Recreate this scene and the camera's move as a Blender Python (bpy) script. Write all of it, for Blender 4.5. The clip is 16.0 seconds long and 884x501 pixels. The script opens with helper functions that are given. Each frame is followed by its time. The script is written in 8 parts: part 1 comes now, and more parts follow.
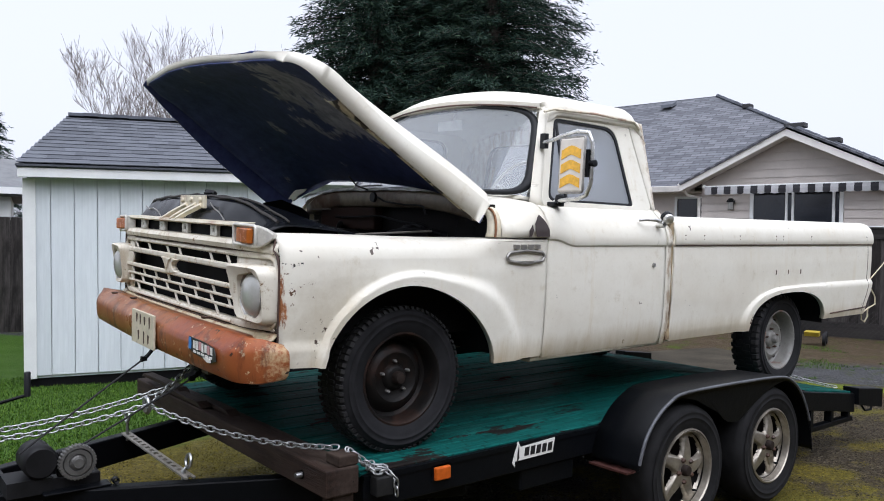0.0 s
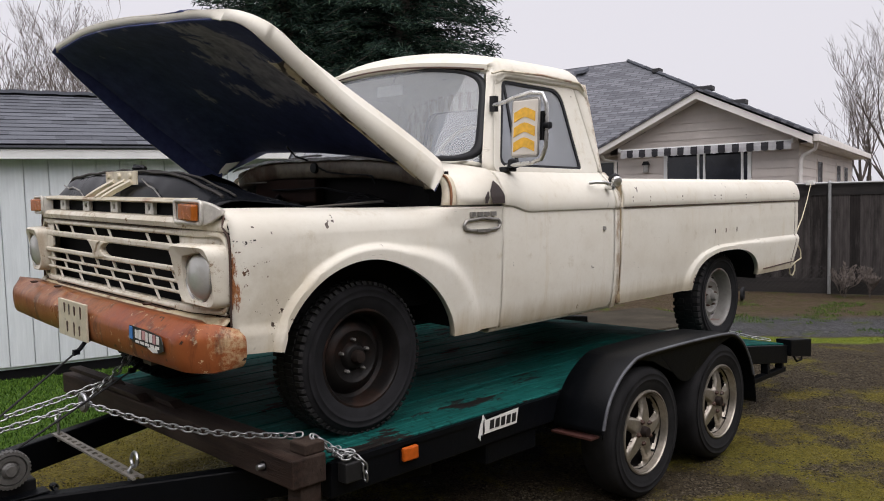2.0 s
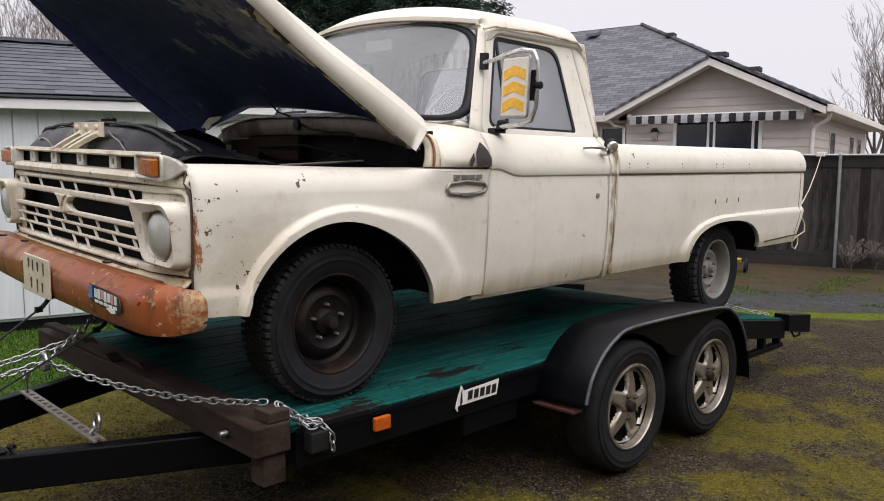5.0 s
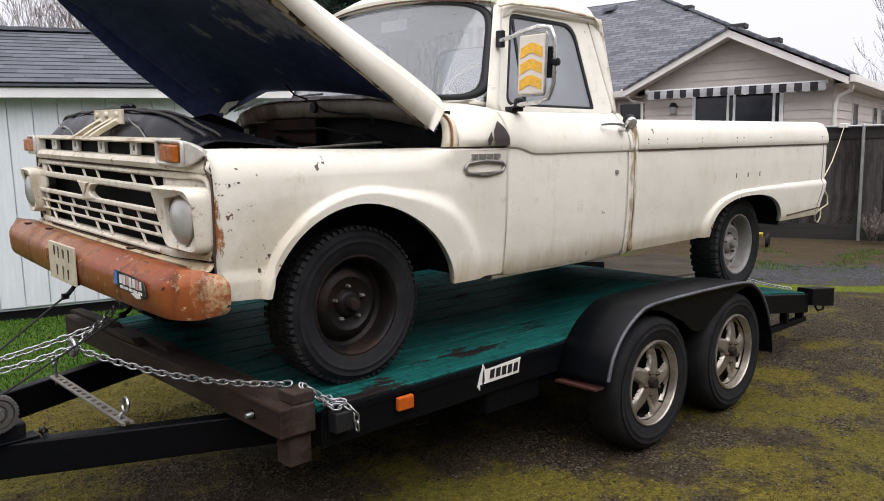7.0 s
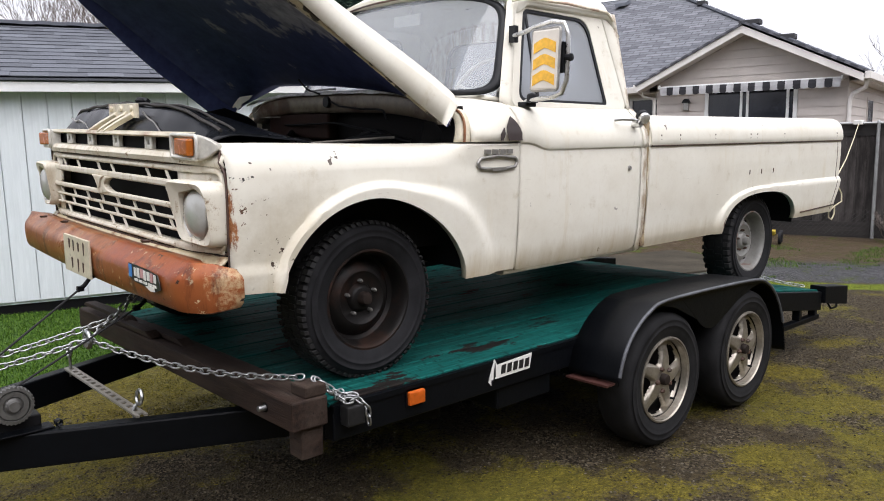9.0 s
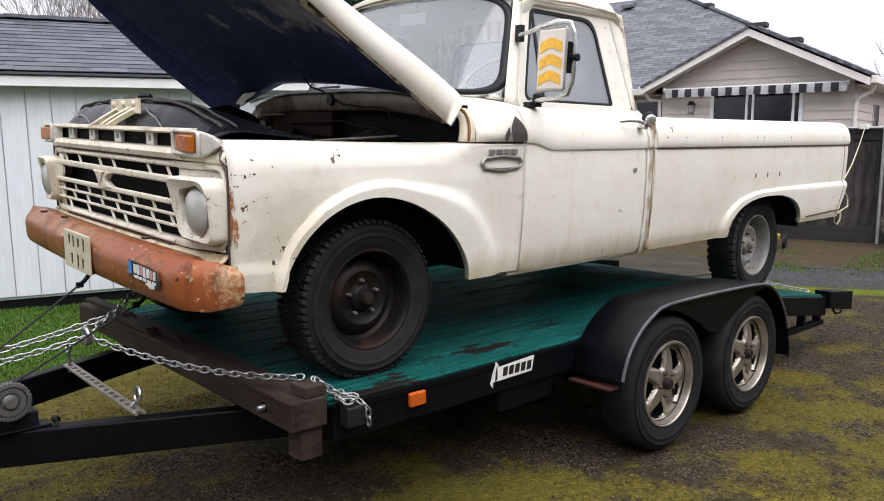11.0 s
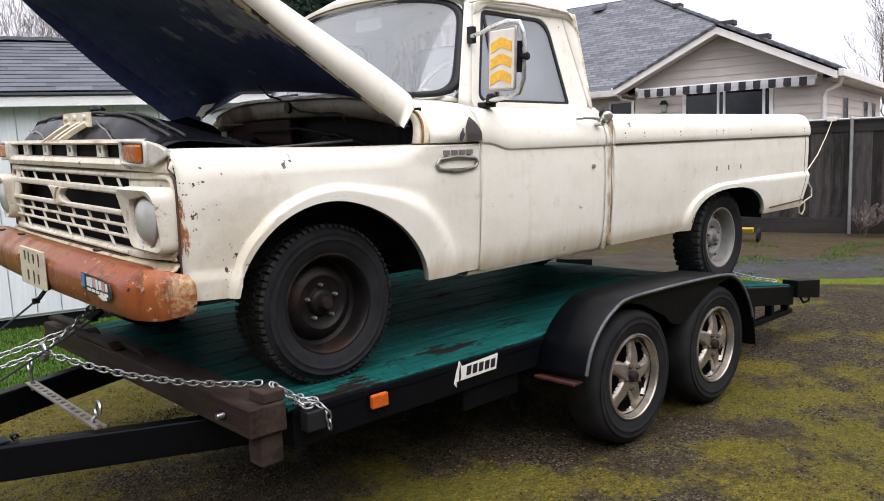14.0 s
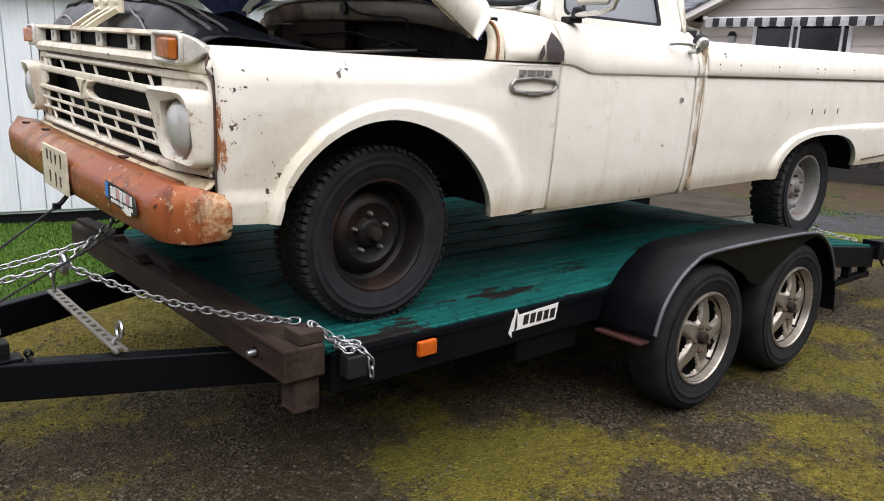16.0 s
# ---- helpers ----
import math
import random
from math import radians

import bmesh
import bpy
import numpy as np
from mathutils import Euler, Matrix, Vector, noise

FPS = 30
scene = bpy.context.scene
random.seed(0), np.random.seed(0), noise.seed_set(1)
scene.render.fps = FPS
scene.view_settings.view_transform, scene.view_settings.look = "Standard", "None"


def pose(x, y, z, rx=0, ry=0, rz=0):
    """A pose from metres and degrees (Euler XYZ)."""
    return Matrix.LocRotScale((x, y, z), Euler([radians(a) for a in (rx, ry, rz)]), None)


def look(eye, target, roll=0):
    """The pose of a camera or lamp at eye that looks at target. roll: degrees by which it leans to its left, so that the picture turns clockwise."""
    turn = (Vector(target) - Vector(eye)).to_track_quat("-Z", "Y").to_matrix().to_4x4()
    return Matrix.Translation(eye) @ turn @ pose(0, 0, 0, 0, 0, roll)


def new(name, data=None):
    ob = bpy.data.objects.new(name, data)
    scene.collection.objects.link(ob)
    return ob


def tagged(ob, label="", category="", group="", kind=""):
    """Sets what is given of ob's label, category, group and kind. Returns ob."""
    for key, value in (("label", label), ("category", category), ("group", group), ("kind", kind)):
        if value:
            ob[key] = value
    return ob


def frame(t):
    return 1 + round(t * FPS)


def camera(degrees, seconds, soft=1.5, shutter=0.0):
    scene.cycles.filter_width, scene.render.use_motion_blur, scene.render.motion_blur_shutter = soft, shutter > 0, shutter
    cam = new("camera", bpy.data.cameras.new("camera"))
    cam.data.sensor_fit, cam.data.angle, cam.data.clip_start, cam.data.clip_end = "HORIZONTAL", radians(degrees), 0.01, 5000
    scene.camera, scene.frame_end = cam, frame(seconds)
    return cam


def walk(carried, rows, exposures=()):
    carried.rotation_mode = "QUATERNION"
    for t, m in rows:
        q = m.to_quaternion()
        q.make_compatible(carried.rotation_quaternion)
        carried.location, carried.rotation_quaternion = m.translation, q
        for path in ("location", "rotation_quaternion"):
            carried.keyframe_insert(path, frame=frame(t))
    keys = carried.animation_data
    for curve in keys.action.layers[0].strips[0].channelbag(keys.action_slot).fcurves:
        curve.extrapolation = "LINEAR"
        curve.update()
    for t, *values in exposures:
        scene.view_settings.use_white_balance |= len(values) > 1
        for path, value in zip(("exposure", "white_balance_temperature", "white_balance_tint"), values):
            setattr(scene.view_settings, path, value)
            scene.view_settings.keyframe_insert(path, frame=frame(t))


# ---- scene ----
cam = camera(59.9, 16.0, soft=1.0)
PATH = [
    (0.0, -1.863, -3.5766, 1.4966, 88.974, -0.95, -38.554),
    (0.5, -1.8614, -3.5749, 1.4898, 87.523, 0.63, -36.539),
    (1.0, -1.8397, -3.5457, 1.4872, 87.679, 2.344, -38.108),
    (1.5, -1.8458, -3.4395, 1.4969, 86.943, 0.504, -40.862),
    (2.0, -1.8912, -3.3401, 1.4865, 86.841, 1.15, -44.9),
    (2.5, -1.9022, -3.2936, 1.4779, 85.454, 1.167, -42.485),
    (3.0, -1.83, -3.2965, 1.4914, 84.603, 0.709, -43.94),
    (3.5, -1.7546, -3.317, 1.4902, 85.965, -0.547, -45.392),
    (4.0, -1.7202, -3.3248, 1.4935, 84.766, -0.485, -44.833),
    (4.5, -1.7109, -3.321, 1.4844, 84.284, -0.55, -44.493),
    (7.0, -1.7179, -3.3202, 1.4839, 82.575, 0.871, -42.973),
    (7.5, -1.7195, -3.3242, 1.4811, 82.155, 0.745, -43.134),
    (8.0, -1.7214, -3.3222, 1.485, 82.07, 0.559, -42.651),
    (8.5, -1.7282, -3.3209, 1.4819, 82.271, 0.742, -42.256),
    (11.0, -1.707, -3.2958, 1.4809, 82.238, -0.038, -41.876),
    (11.5, -1.7055, -3.2919, 1.4788, 83.326, -0.833, -42.68),
    (12.0, -1.708, -3.2946, 1.4762, 83.181, -0.549, -42.053),
    (12.5, -1.6979, -3.311, 1.4701, 82.55, 0.224, -42.013),
    (13.0, -1.667, -3.3446, 1.4743, 82.557, 0.59, -42.854),
    (13.5, -1.6427, -3.3791, 1.4739, 83.066, 0.807, -44.682),
    (14.0, -1.6378, -3.3862, 1.4496, 82.855, 2.07, -43.267),
    (14.5, -1.6297, -3.3215, 1.4511, 80.983, 1.698, -40.054),
    (15.0, -1.5872, -3.1794, 1.462, 80.412, 0.477, -42.588),
    (15.5, -1.5557, -3.0758, 1.4462, 78.065, -0.404, -43.679),
    (16.0, -1.4718, -3.0466, 1.4538, 76.777, -2.008, -39.952),
]
EXPOSURES = [(0.0, 0.48, 5920, 14.5), (0.5, 0.22, 6120, 14.5), (1.0, 0.18, 6410, 15.5), (1.5, 0.20, 6460, 16.5), (2.5, 0.15, 6560, 17.5), (3.0, 0.18, 6560, 17.5), (3.5, 0.28, 6560, 17.5), (4.5, 0.28, 6560, 17.5), (7.0, 0.52, 6420, 16.5), (8.5, 0.68, 6320, 15.5), (11.0, 0.70, 6320, 15.5), (14.0, 0.74, 6330, 16.5), (16.0, 0.82, 6330, 16.5)]
walk(cam, [(t, pose(x, y, z, rx, ry, rz)) for t, x, y, z, rx, ry, rz in PATH], EXPOSURES)

# ---- light: a bright overcast winter sky ----
sky_world = bpy.data.worlds.new("overcast")
scene.world = sky_world
sky_world.use_nodes = True
wn, wl = sky_world.node_tree.nodes, sky_world.node_tree.links
wn.clear()
sky = wn.new("ShaderNodeTexSky")
sky.sky_type, sky.sun_disc = "NISHITA", False
sky.sun_elevation, sky.sun_rotation = radians(38), radians(200)
sky.air_density, sky.dust_density, sky.ozone_density = 1.0, 6.0, 1.0
bg_sky = wn.new("ShaderNodeBackground")
bg_sky.inputs["Strength"].default_value = 0.080
hsv = wn.new("ShaderNodeHueSaturation")
hsv.inputs["Saturation"].default_value = 0.18
wl.new(sky.outputs[0], hsv.inputs["Color"])
cloud = wn.new("ShaderNodeMix")
cloud.data_type = "RGBA"
cloud.inputs[0].default_value = 0.85
cloud.inputs[7].default_value = (9.4, 9.6, 10.0, 1)
wl.new(hsv.outputs[0], cloud.inputs[6])
wl.new(cloud.outputs[2], bg_sky.inputs["Color"])
wout = wn.new("ShaderNodeOutputWorld")
wl.new(bg_sky.outputs[0], wout.inputs["Surface"])
sun = new("sun", bpy.data.lights.new("sun", "SUN"))
sun.data.energy, sun.data.angle, sun.data.color = 2.70, radians(84), (1.0, 0.99, 0.97)
sun.matrix_world = look((-1.8, -4.4, 11.0), (0, 0, 0))

# ---- materials ----
def node_mat(name):
    m = bpy.data.materials.new(name)
    m.use_nodes = True
    n, l = m.node_tree.nodes, m.node_tree.links
    return m, n, l, n["Principled BSDF"]


def noise_tex(n, l, scale, detail=4, rough=0.6, coord="Object", stretch=None):
    tc = n.new("ShaderNodeTexCoord")
    t = n.new("ShaderNodeTexNoise")
    t.inputs["Scale"].default_value, t.inputs["Detail"].default_value, t.inputs["Roughness"].default_value = scale, detail, rough
    if stretch:
        mp = n.new("ShaderNodeMapping")
        mp.inputs["Scale"].default_value = stretch
        l.new(tc.outputs[coord], mp.inputs[0])
        l.new(mp.outputs[0], t.inputs["Vector"])
    else:
        l.new(tc.outputs[coord], t.inputs["Vector"])
    return t.outputs["Fac"]


def ramp(n, l, fac, stops):
    r = n.new("ShaderNodeValToRGB")
    e = r.color_ramp.elements
    while len(e) < len(stops):
        e.new(0.5)
    for k, (p, c) in zip(e, stops):
        k.position = p
        k.color = (*c, 1) if len(c) == 3 else c
    l.new(fac, r.inputs[0])
    return r.outputs[0]


def mixc(n, l, fac, a, b, mode="MIX"):
    m = n.new("ShaderNodeMix")
    m.data_type, m.blend_type = "RGBA", mode
    for k, v in ((0, fac), (6, a), (7, b)):
        if isinstance(v, bpy.types.NodeSocket):
            l.new(v, m.inputs[k])
        elif k == 0:
            m.inputs[0].default_value = v
        else:
            m.inputs[k].default_value = (*v, 1)
    return m.outputs[2]


def grey(v):
    return (v, v, v)


def step(n, l, fac, lo, hi):
    mr = n.new("ShaderNodeMapRange")
    mr.inputs["From Min"].default_value, mr.inputs["From Max"].default_value = lo, hi
    l.new(fac, mr.inputs["Value"])
    return mr.outputs[0]


def bump(n, l, b, height, strength=0.3, dist=0.01):
    k = n.new("ShaderNodeBump")
    k.inputs["Strength"].default_value, k.inputs["Distance"].default_value = strength, dist
    l.new(height, k.inputs["Height"])
    l.new(k.outputs[0], b.inputs["Normal"])


def plain(name, c, rough=0.5, metal=0.0, vary=0.25, scale=6.0, relief=0.0, fine=60.0, spec=0.5):
    """A surface with two scales of variation round the colour c."""
    m, n, l, b = node_mat(name)
    a = noise_tex(n, l, scale)
    f = noise_tex(n, l, fine, 3)
    dark = tuple(x * (1 - vary) for x in c)
    light = tuple(min(1, x * (1 + vary * 0.6)) for x in c)
    col = ramp(n, l, a, [(0.3, dark), (0.7, light)])
    col = mixc(n, l, 0.25, col, ramp(n, l, f, [(0.3, dark), (0.7, light)]))
    l.new(col, b.inputs["Base Color"])
    b.inputs["Metallic"].default_value = metal
    b.inputs["Specular IOR Level"].default_value = spec
    l.new(ramp(n, l, a, [(0.2, grey(max(0.03, rough - 0.1))), (0.8, grey(min(1, rough + 0.1)))]), b.inputs["Roughness"])
    if relief:
        bump(n, l, b, f, relief, 0.004)
    return m


# ---- mesh helpers ----
def finish(ob, material, smooth=False, bevel=0.0, segs=2, angle=50):
    ob.data.materials.append(material)
    if smooth:
        for p in ob.data.polygons:
            p.use_smooth = True
        ob.data.set_sharp_from_angle(angle=radians(angle))
    if bevel:
        bv = ob.modifiers.new("bevel", "BEVEL")
        bv.width, bv.segments, bv.limit_method, bv.angle_limit = bevel, segs, "ANGLE", radians(40)
    return ob


def part(name, bm, material, parent=None, label="", smooth=False, bevel=0.0, m=None, segs=2, angle=50):
    me = bpy.data.meshes.new(name)
    bmesh.ops.recalc_face_normals(bm, faces=bm.faces)
    bm.to_mesh(me)
    bm.free()
    ob = new(name, me)
    finish(ob, material, smooth, bevel, segs, angle)
    if parent:
        ob.parent = parent
    if m is not None:
        ob.matrix_basis = m
    if label:
        tagged(ob, label)
    return ob


def sub(name, ob_mesh, parent, m):
    """Another piece on a mesh that is there already."""
    ob = new(name, ob_mesh.data)
    for md in ob_mesh.modifiers:
        k = ob.modifiers.new(md.name, md.type)
        if md.type == "BEVEL":
            k.width, k.segments, k.limit_method, k.angle_limit = md.width, md.segments, md.limit_method, md.angle_limit
    ob.parent = parent
    ob.matrix_basis = m
    return ob


def thing(name, label, category, m=None, group="", kind=""):
    e = new(name)
    e.empty_display_size = 0.2
    if m is not None:
        e.matrix_basis = m
    return tagged(e, label, category, group, kind)


def box(bm, lo, hi, m=None):
    (x0, y0, z0), (x1, y1, z1) = lo, hi
    v = [bm.verts.new(p) for p in ((x0, y0, z0), (x1, y0, z0), (x1, y1, z0), (x0, y1, z0), (x0, y0, z1), (x1, y0, z1), (x1, y1, z1), (x0, y1, z1))]
    for f in ((0, 3, 2, 1), (4, 5, 6, 7), (0, 1, 5, 4), (1, 2, 6, 5), (2, 3, 7, 6), (3, 0, 4, 7)):
        bm.faces.new([v[i] for i in f])
    if m is not None:
        bmesh.ops.transform(bm, matrix=m, verts=v)
    return v


def boxes(*pairs):
    bm = bmesh.new()
    for lo, hi in pairs:
        box(bm, lo, hi)
    return bm


def prism(bm, pts, axis, a, b):
    """A 2D outline pts pushed from a to b along the axis; pts are the two other coordinates in the order x, y, z."""
    def put(p, k):
        q = list(p)
        q.insert("xyz".index(axis), k)
        return bm.verts.new(q)
    va, vb = [put(p, a) for p in pts], [put(p, b) for p in pts]
    bm.faces.new(va)
    bm.faces.new(vb[::-1])
    k = len(pts)
    for i in range(k):
        bm.faces.new((va[i], vb[i], vb[(i + 1) % k], va[(i + 1) % k]))
    return va + vb


def lathe(bm, profile, n=40, axis="y", centre=(0, 0, 0), closed=False):
    """Turns (radius, along) pairs round an axis."""
    rings = []
    for r, a in profile:
        ring = []
        for i in range(n):
            t = 2 * math.pi * i / n
            c, s = r * math.cos(t), r * math.sin(t)
            p = {"y": (c, a, s), "x": (a, c, s), "z": (c, s, a)}[axis]
            ring.append(bm.verts.new(Vector(p) + Vector(centre)))
        rings.append(ring)
    pairs = list(zip(rings, rings[1:])) + ([(rings[-1], rings[0])] if closed else [])
    for p, q in pairs:
        for i in range(n):
            bm.faces.new((p[i], p[(i + 1) % n], q[(i + 1) % n], q[i]))
    bmesh.ops.remove_doubles(bm, verts=[v for r in rings for v in r], dist=1e-6)
    return rings


def tube(bm, pts, r, n=8, cyc=False):
    """A round bar along points."""
    pts = [Vector(p) for p in pts]
    rings, k = [], len(pts)
    up = None
    for i, p in enumerate(pts):
        if cyc:
            d = pts[(i + 1) % k] - pts[i - 1]
        else:
            d = pts[min(i + 1, k - 1)] - pts[max(i - 1, 0)]
        d.normalize()
        if up is None:
            up = Vector((0, 0, 1)) if abs(d.z) < 0.9 else Vector((1, 0, 0))
        side = d.cross(up).normalized()
        up = side.cross(d).normalized()
        rr = r[i] if isinstance(r, (list, tuple)) else r
        rings.append([bm.verts.new(p + rr * (math.cos(2 * math.pi * j / n) * side + math.sin(2 * math.pi * j / n) * up)) for j in range(n)])
    for a, b in zip(rings, rings[1:] + ([rings[0]] if cyc else [])):
        for j in range(n):
            bm.faces.new((a[j], a[(j + 1) % n], b[(j + 1) % n], b[j]))
    if not cyc:
        bm.faces.new(rings[0])
        bm.faces.new(rings[-1])


def lerp(a, b, t):
    return a + (b - a) * t


def smooth01(t):
    t = max(0.0, min(1.0, t))
    return t * t * (3 - 2 * t)


def curve_at(keys, x):
    """Straight-line reading of sorted (x, value) pairs."""
    if x <= keys[0][0]:
        return keys[0][1]
    for (a, u), (b, v) in zip(keys, keys[1:]):
        if x <= b:
            return lerp(u, v, (x - a) / (b - a))
    return keys[-1][1]


def sheet(bm, rows, closed=False):
    """A surface through rows of points."""
    vs = [[bm.verts.new(p) for p in row] for row in rows]
    for a, b in zip(vs, vs[1:]):
        for i in range(len(a) - 1):
            bm.faces.new((a[i], a[i + 1], b[i + 1], b[i]))
    return vs


def thick(ob, t, offset=-1.0):
    s = ob.modifiers.new("thick", "SOLIDIFY")
    s.thickness, s.offset = t, offset
    return ob


def paint_mat():
    """Old cream-white truck paint: chalky, stained, chipped to grey primer and rust."""
    m, n, l, b = node_mat("old_cream_paint")
    big = noise_tex(n, l, 2.2, 5, 0.65)
    mid = noise_tex(n, l, 9.0, 6, 0.7)
    run = noise_tex(n, l, 3.5, 5, 0.7, stretch=(3.0, 3.0, 0.35))
    col = ramp(n, l, big, [(0.3, (0.66, 0.625, 0.535)), (0.55, (0.715, 0.69, 0.605)), (0.8, (0.755, 0.735, 0.665))])
    col = mixc(n, l, step(n, l, run, 0.58, 0.82), col, (0.63, 0.565, 0.43))
    col = mixc(n, l, mixc(n, l, 1.0, step(n, l, mid, 0.61, 0.76), grey(0.55), "MULTIPLY"), col, (0.52, 0.45, 0.31))
    chip_a = noise_tex(n, l, 16.0, 3, 0.55)
    chip_b = noise_tex(n, l, 2.6, 3)
    both = mixc(n, l, 1.0, step(n, l, chip_a, 0.70, 0.715), step(n, l, chip_b, 0.52, 0.62), "MULTIPLY")
    col = mixc(n, l, both, col, (0.10, 0.08, 0.07))
    smear = noise_tex(n, l, 3.2, 6, 0.72, stretch=(1.0, 1.0, 1.6))
    film = noise_tex(n, l, 48.0, 4, 0.7)
    col = mixc(n, l, mixc(n, l, 1.0, step(n, l, smear, 0.50, 0.72), grey(0.13), "MULTIPLY"), col, (0.42, 0.36, 0.25))
    col = mixc(n, l, mixc(n, l, 1.0, step(n, l, film, 0.52, 0.74), grey(0.12), "MULTIPLY"), col, (0.44, 0.39, 0.29))
    dots = mixc(n, l, 1.0, step(n, l, film, 0.735, 0.75), step(n, l, smear, 0.50, 0.60), "MULTIPLY")
    col = mixc(n, l, dots, col, (0.07, 0.05, 0.04))
    # rust that has crept out of the seam beside the grille, and chips behind the bumper
    tc = n.new("ShaderNodeTexCoord")
    sep = n.new("ShaderNodeSeparateXYZ")
    l.new(tc.outputs["Object"], sep.inputs[0])

    def bump1(sock, c, w):
        mr = n.new("ShaderNodeMapRange")
        mr.interpolation_type = "SMOOTHSTEP"
        d = n.new("ShaderNodeMath")
        d.operation = "SUBTRACT"
        l.new(sock, d.inputs[0])
        d.inputs[1].default_value = c
        a = n.new("ShaderNodeMath")
        a.operation = "ABSOLUTE"
        l.new(d.outputs[0], a.inputs[0])
        l.new(a.outputs[0], mr.inputs["Value"])
        mr.inputs["From Min"].default_value, mr.inputs["From Max"].default_value = w, 0.0
        return mr.outputs[0]

    def mul(a, c):
        o = n.new("ShaderNodeMath")
        o.operation = "MULTIPLY"
        l.new(a, o.inputs[0])
        l.new(c, o.inputs[1])
        return o.outputs[0]

    def plus(a, c, k):
        o = n.new("ShaderNodeMath")
        o.operation = "MULTIPLY_ADD"
        l.new(c, o.inputs[0])
        o.inputs[1].default_value = k
        l.new(a, o.inputs[2])
        return o.outputs[0]
    fine = noise_tex(n, l, 26, 6, 0.75)
    streak = noise_tex(n, l, 14, 6, 0.75, stretch=(1.6, 1.6, 0.5))

    def half(a, k):
        o = n.new("ShaderNodeMath")
        o.operation = "MULTIPLY"
        l.new(a, o.inputs[0])
        o.inputs[1].default_value = k
        return o.outputs[0]
    grime = plus(half(mul(bump1(sep.outputs["X"], -0.36, 0.42), bump1(sep.outputs["Z"], 1.16, 0.30)), 0.55), mid, 1.0)
    col = mixc(n, l, mixc(n, l, 1.0, step(n, l, grime, 0.55, 1.05), grey(0.5), "MULTIPLY"), col, (0.38, 0.32, 0.215))
    near = bump1(sep.outputs["Y"], -0.96, 0.10)
    seam = plus(half(mul(mul(bump1(sep.outputs["X"], -0.552, 0.070), bump1(sep.outputs["Z"], 1.26, 0.26)), near), 0.36), streak, 1.0)
    rust = ramp(n, l, fine, [(0.35, (0.13, 0.042, 0.018)), (0.55, (0.32, 0.13, 0.05)), (0.75, (0.48, 0.28, 0.13))])
    col = mixc(n, l, step(n, l, seam, 0.74, 0.80), col, rust)
    speck = noise_tex(n, l, 34, 4, 0.65)
    spread_ = plus(half(mul(mul(bump1(sep.outputs["X"], -0.48, 0.15), bump1(sep.outputs["Z"], 1.30, 0.20)), near), 0.24), speck, 1.0)
    col = mixc(n, l, step(n, l, spread_, 0.765, 0.785), col, (0.11, 0.06, 0.035))
    low = plus(half(mul(bump1(sep.outputs["X"], -0.40, 0.20), bump1(sep.outputs["Z"], 1.15, 0.24)), 0.22), speck, 1.0)
    col = mixc(n, l, step(n, l, low, 0.80, 0.82), col, (0.06, 0.042, 0.03))
    crown = plus(half(mul(bump1(sep.outputs["X"], -0.50, 0.10), bump1(sep.outputs["Z"], 1.40, 0.06)), 0.26), speck, 1.0)
    col = mixc(n, l, step(n, l, crown, 0.80, 0.82), col, (0.05, 0.045, 0.04))
    gap = plus(half(bump1(sep.outputs["X"], 1.85, 0.06), 0.30), streak, 1.0)
    col = mixc(n, l, mixc(n, l, 1.0, step(n, l, gap, 0.70, 0.86), grey(0.75), "MULTIPLY"), col, (0.26, 0.17, 0.09))
    sill = plus(bump1(sep.outputs["Z"], 0.90, 0.22), run, 1.2)
    col = mixc(n, l, mixc(n, l, 1.0, step(n, l, sill, 0.85, 1.7), grey(0.75), "MULTIPLY"), col, (0.40, 0.32, 0.19))
    scr = noise_tex(n, l, 5.0, 3, 0.6, stretch=(1.2, 1.0, 9.0))
    col = mixc(n, l, mixc(n, l, 1.0, step(n, l, scr, 0.70, 0.72), step(n, l, chip_b, 0.50, 0.6), "MULTIPLY"), col, (0.42, 0.38, 0.31))
    l.new(col, b.inputs["Base Color"])
    l.new(ramp(n, l, mid, [(0.3, grey(0.42)), (0.75, grey(0.66))]), b.inputs["Roughness"])
    b.inputs["Specular IOR Level"].default_value = 0.26
    bump(n, l, b, big, 0.12, 0.012)
    return m


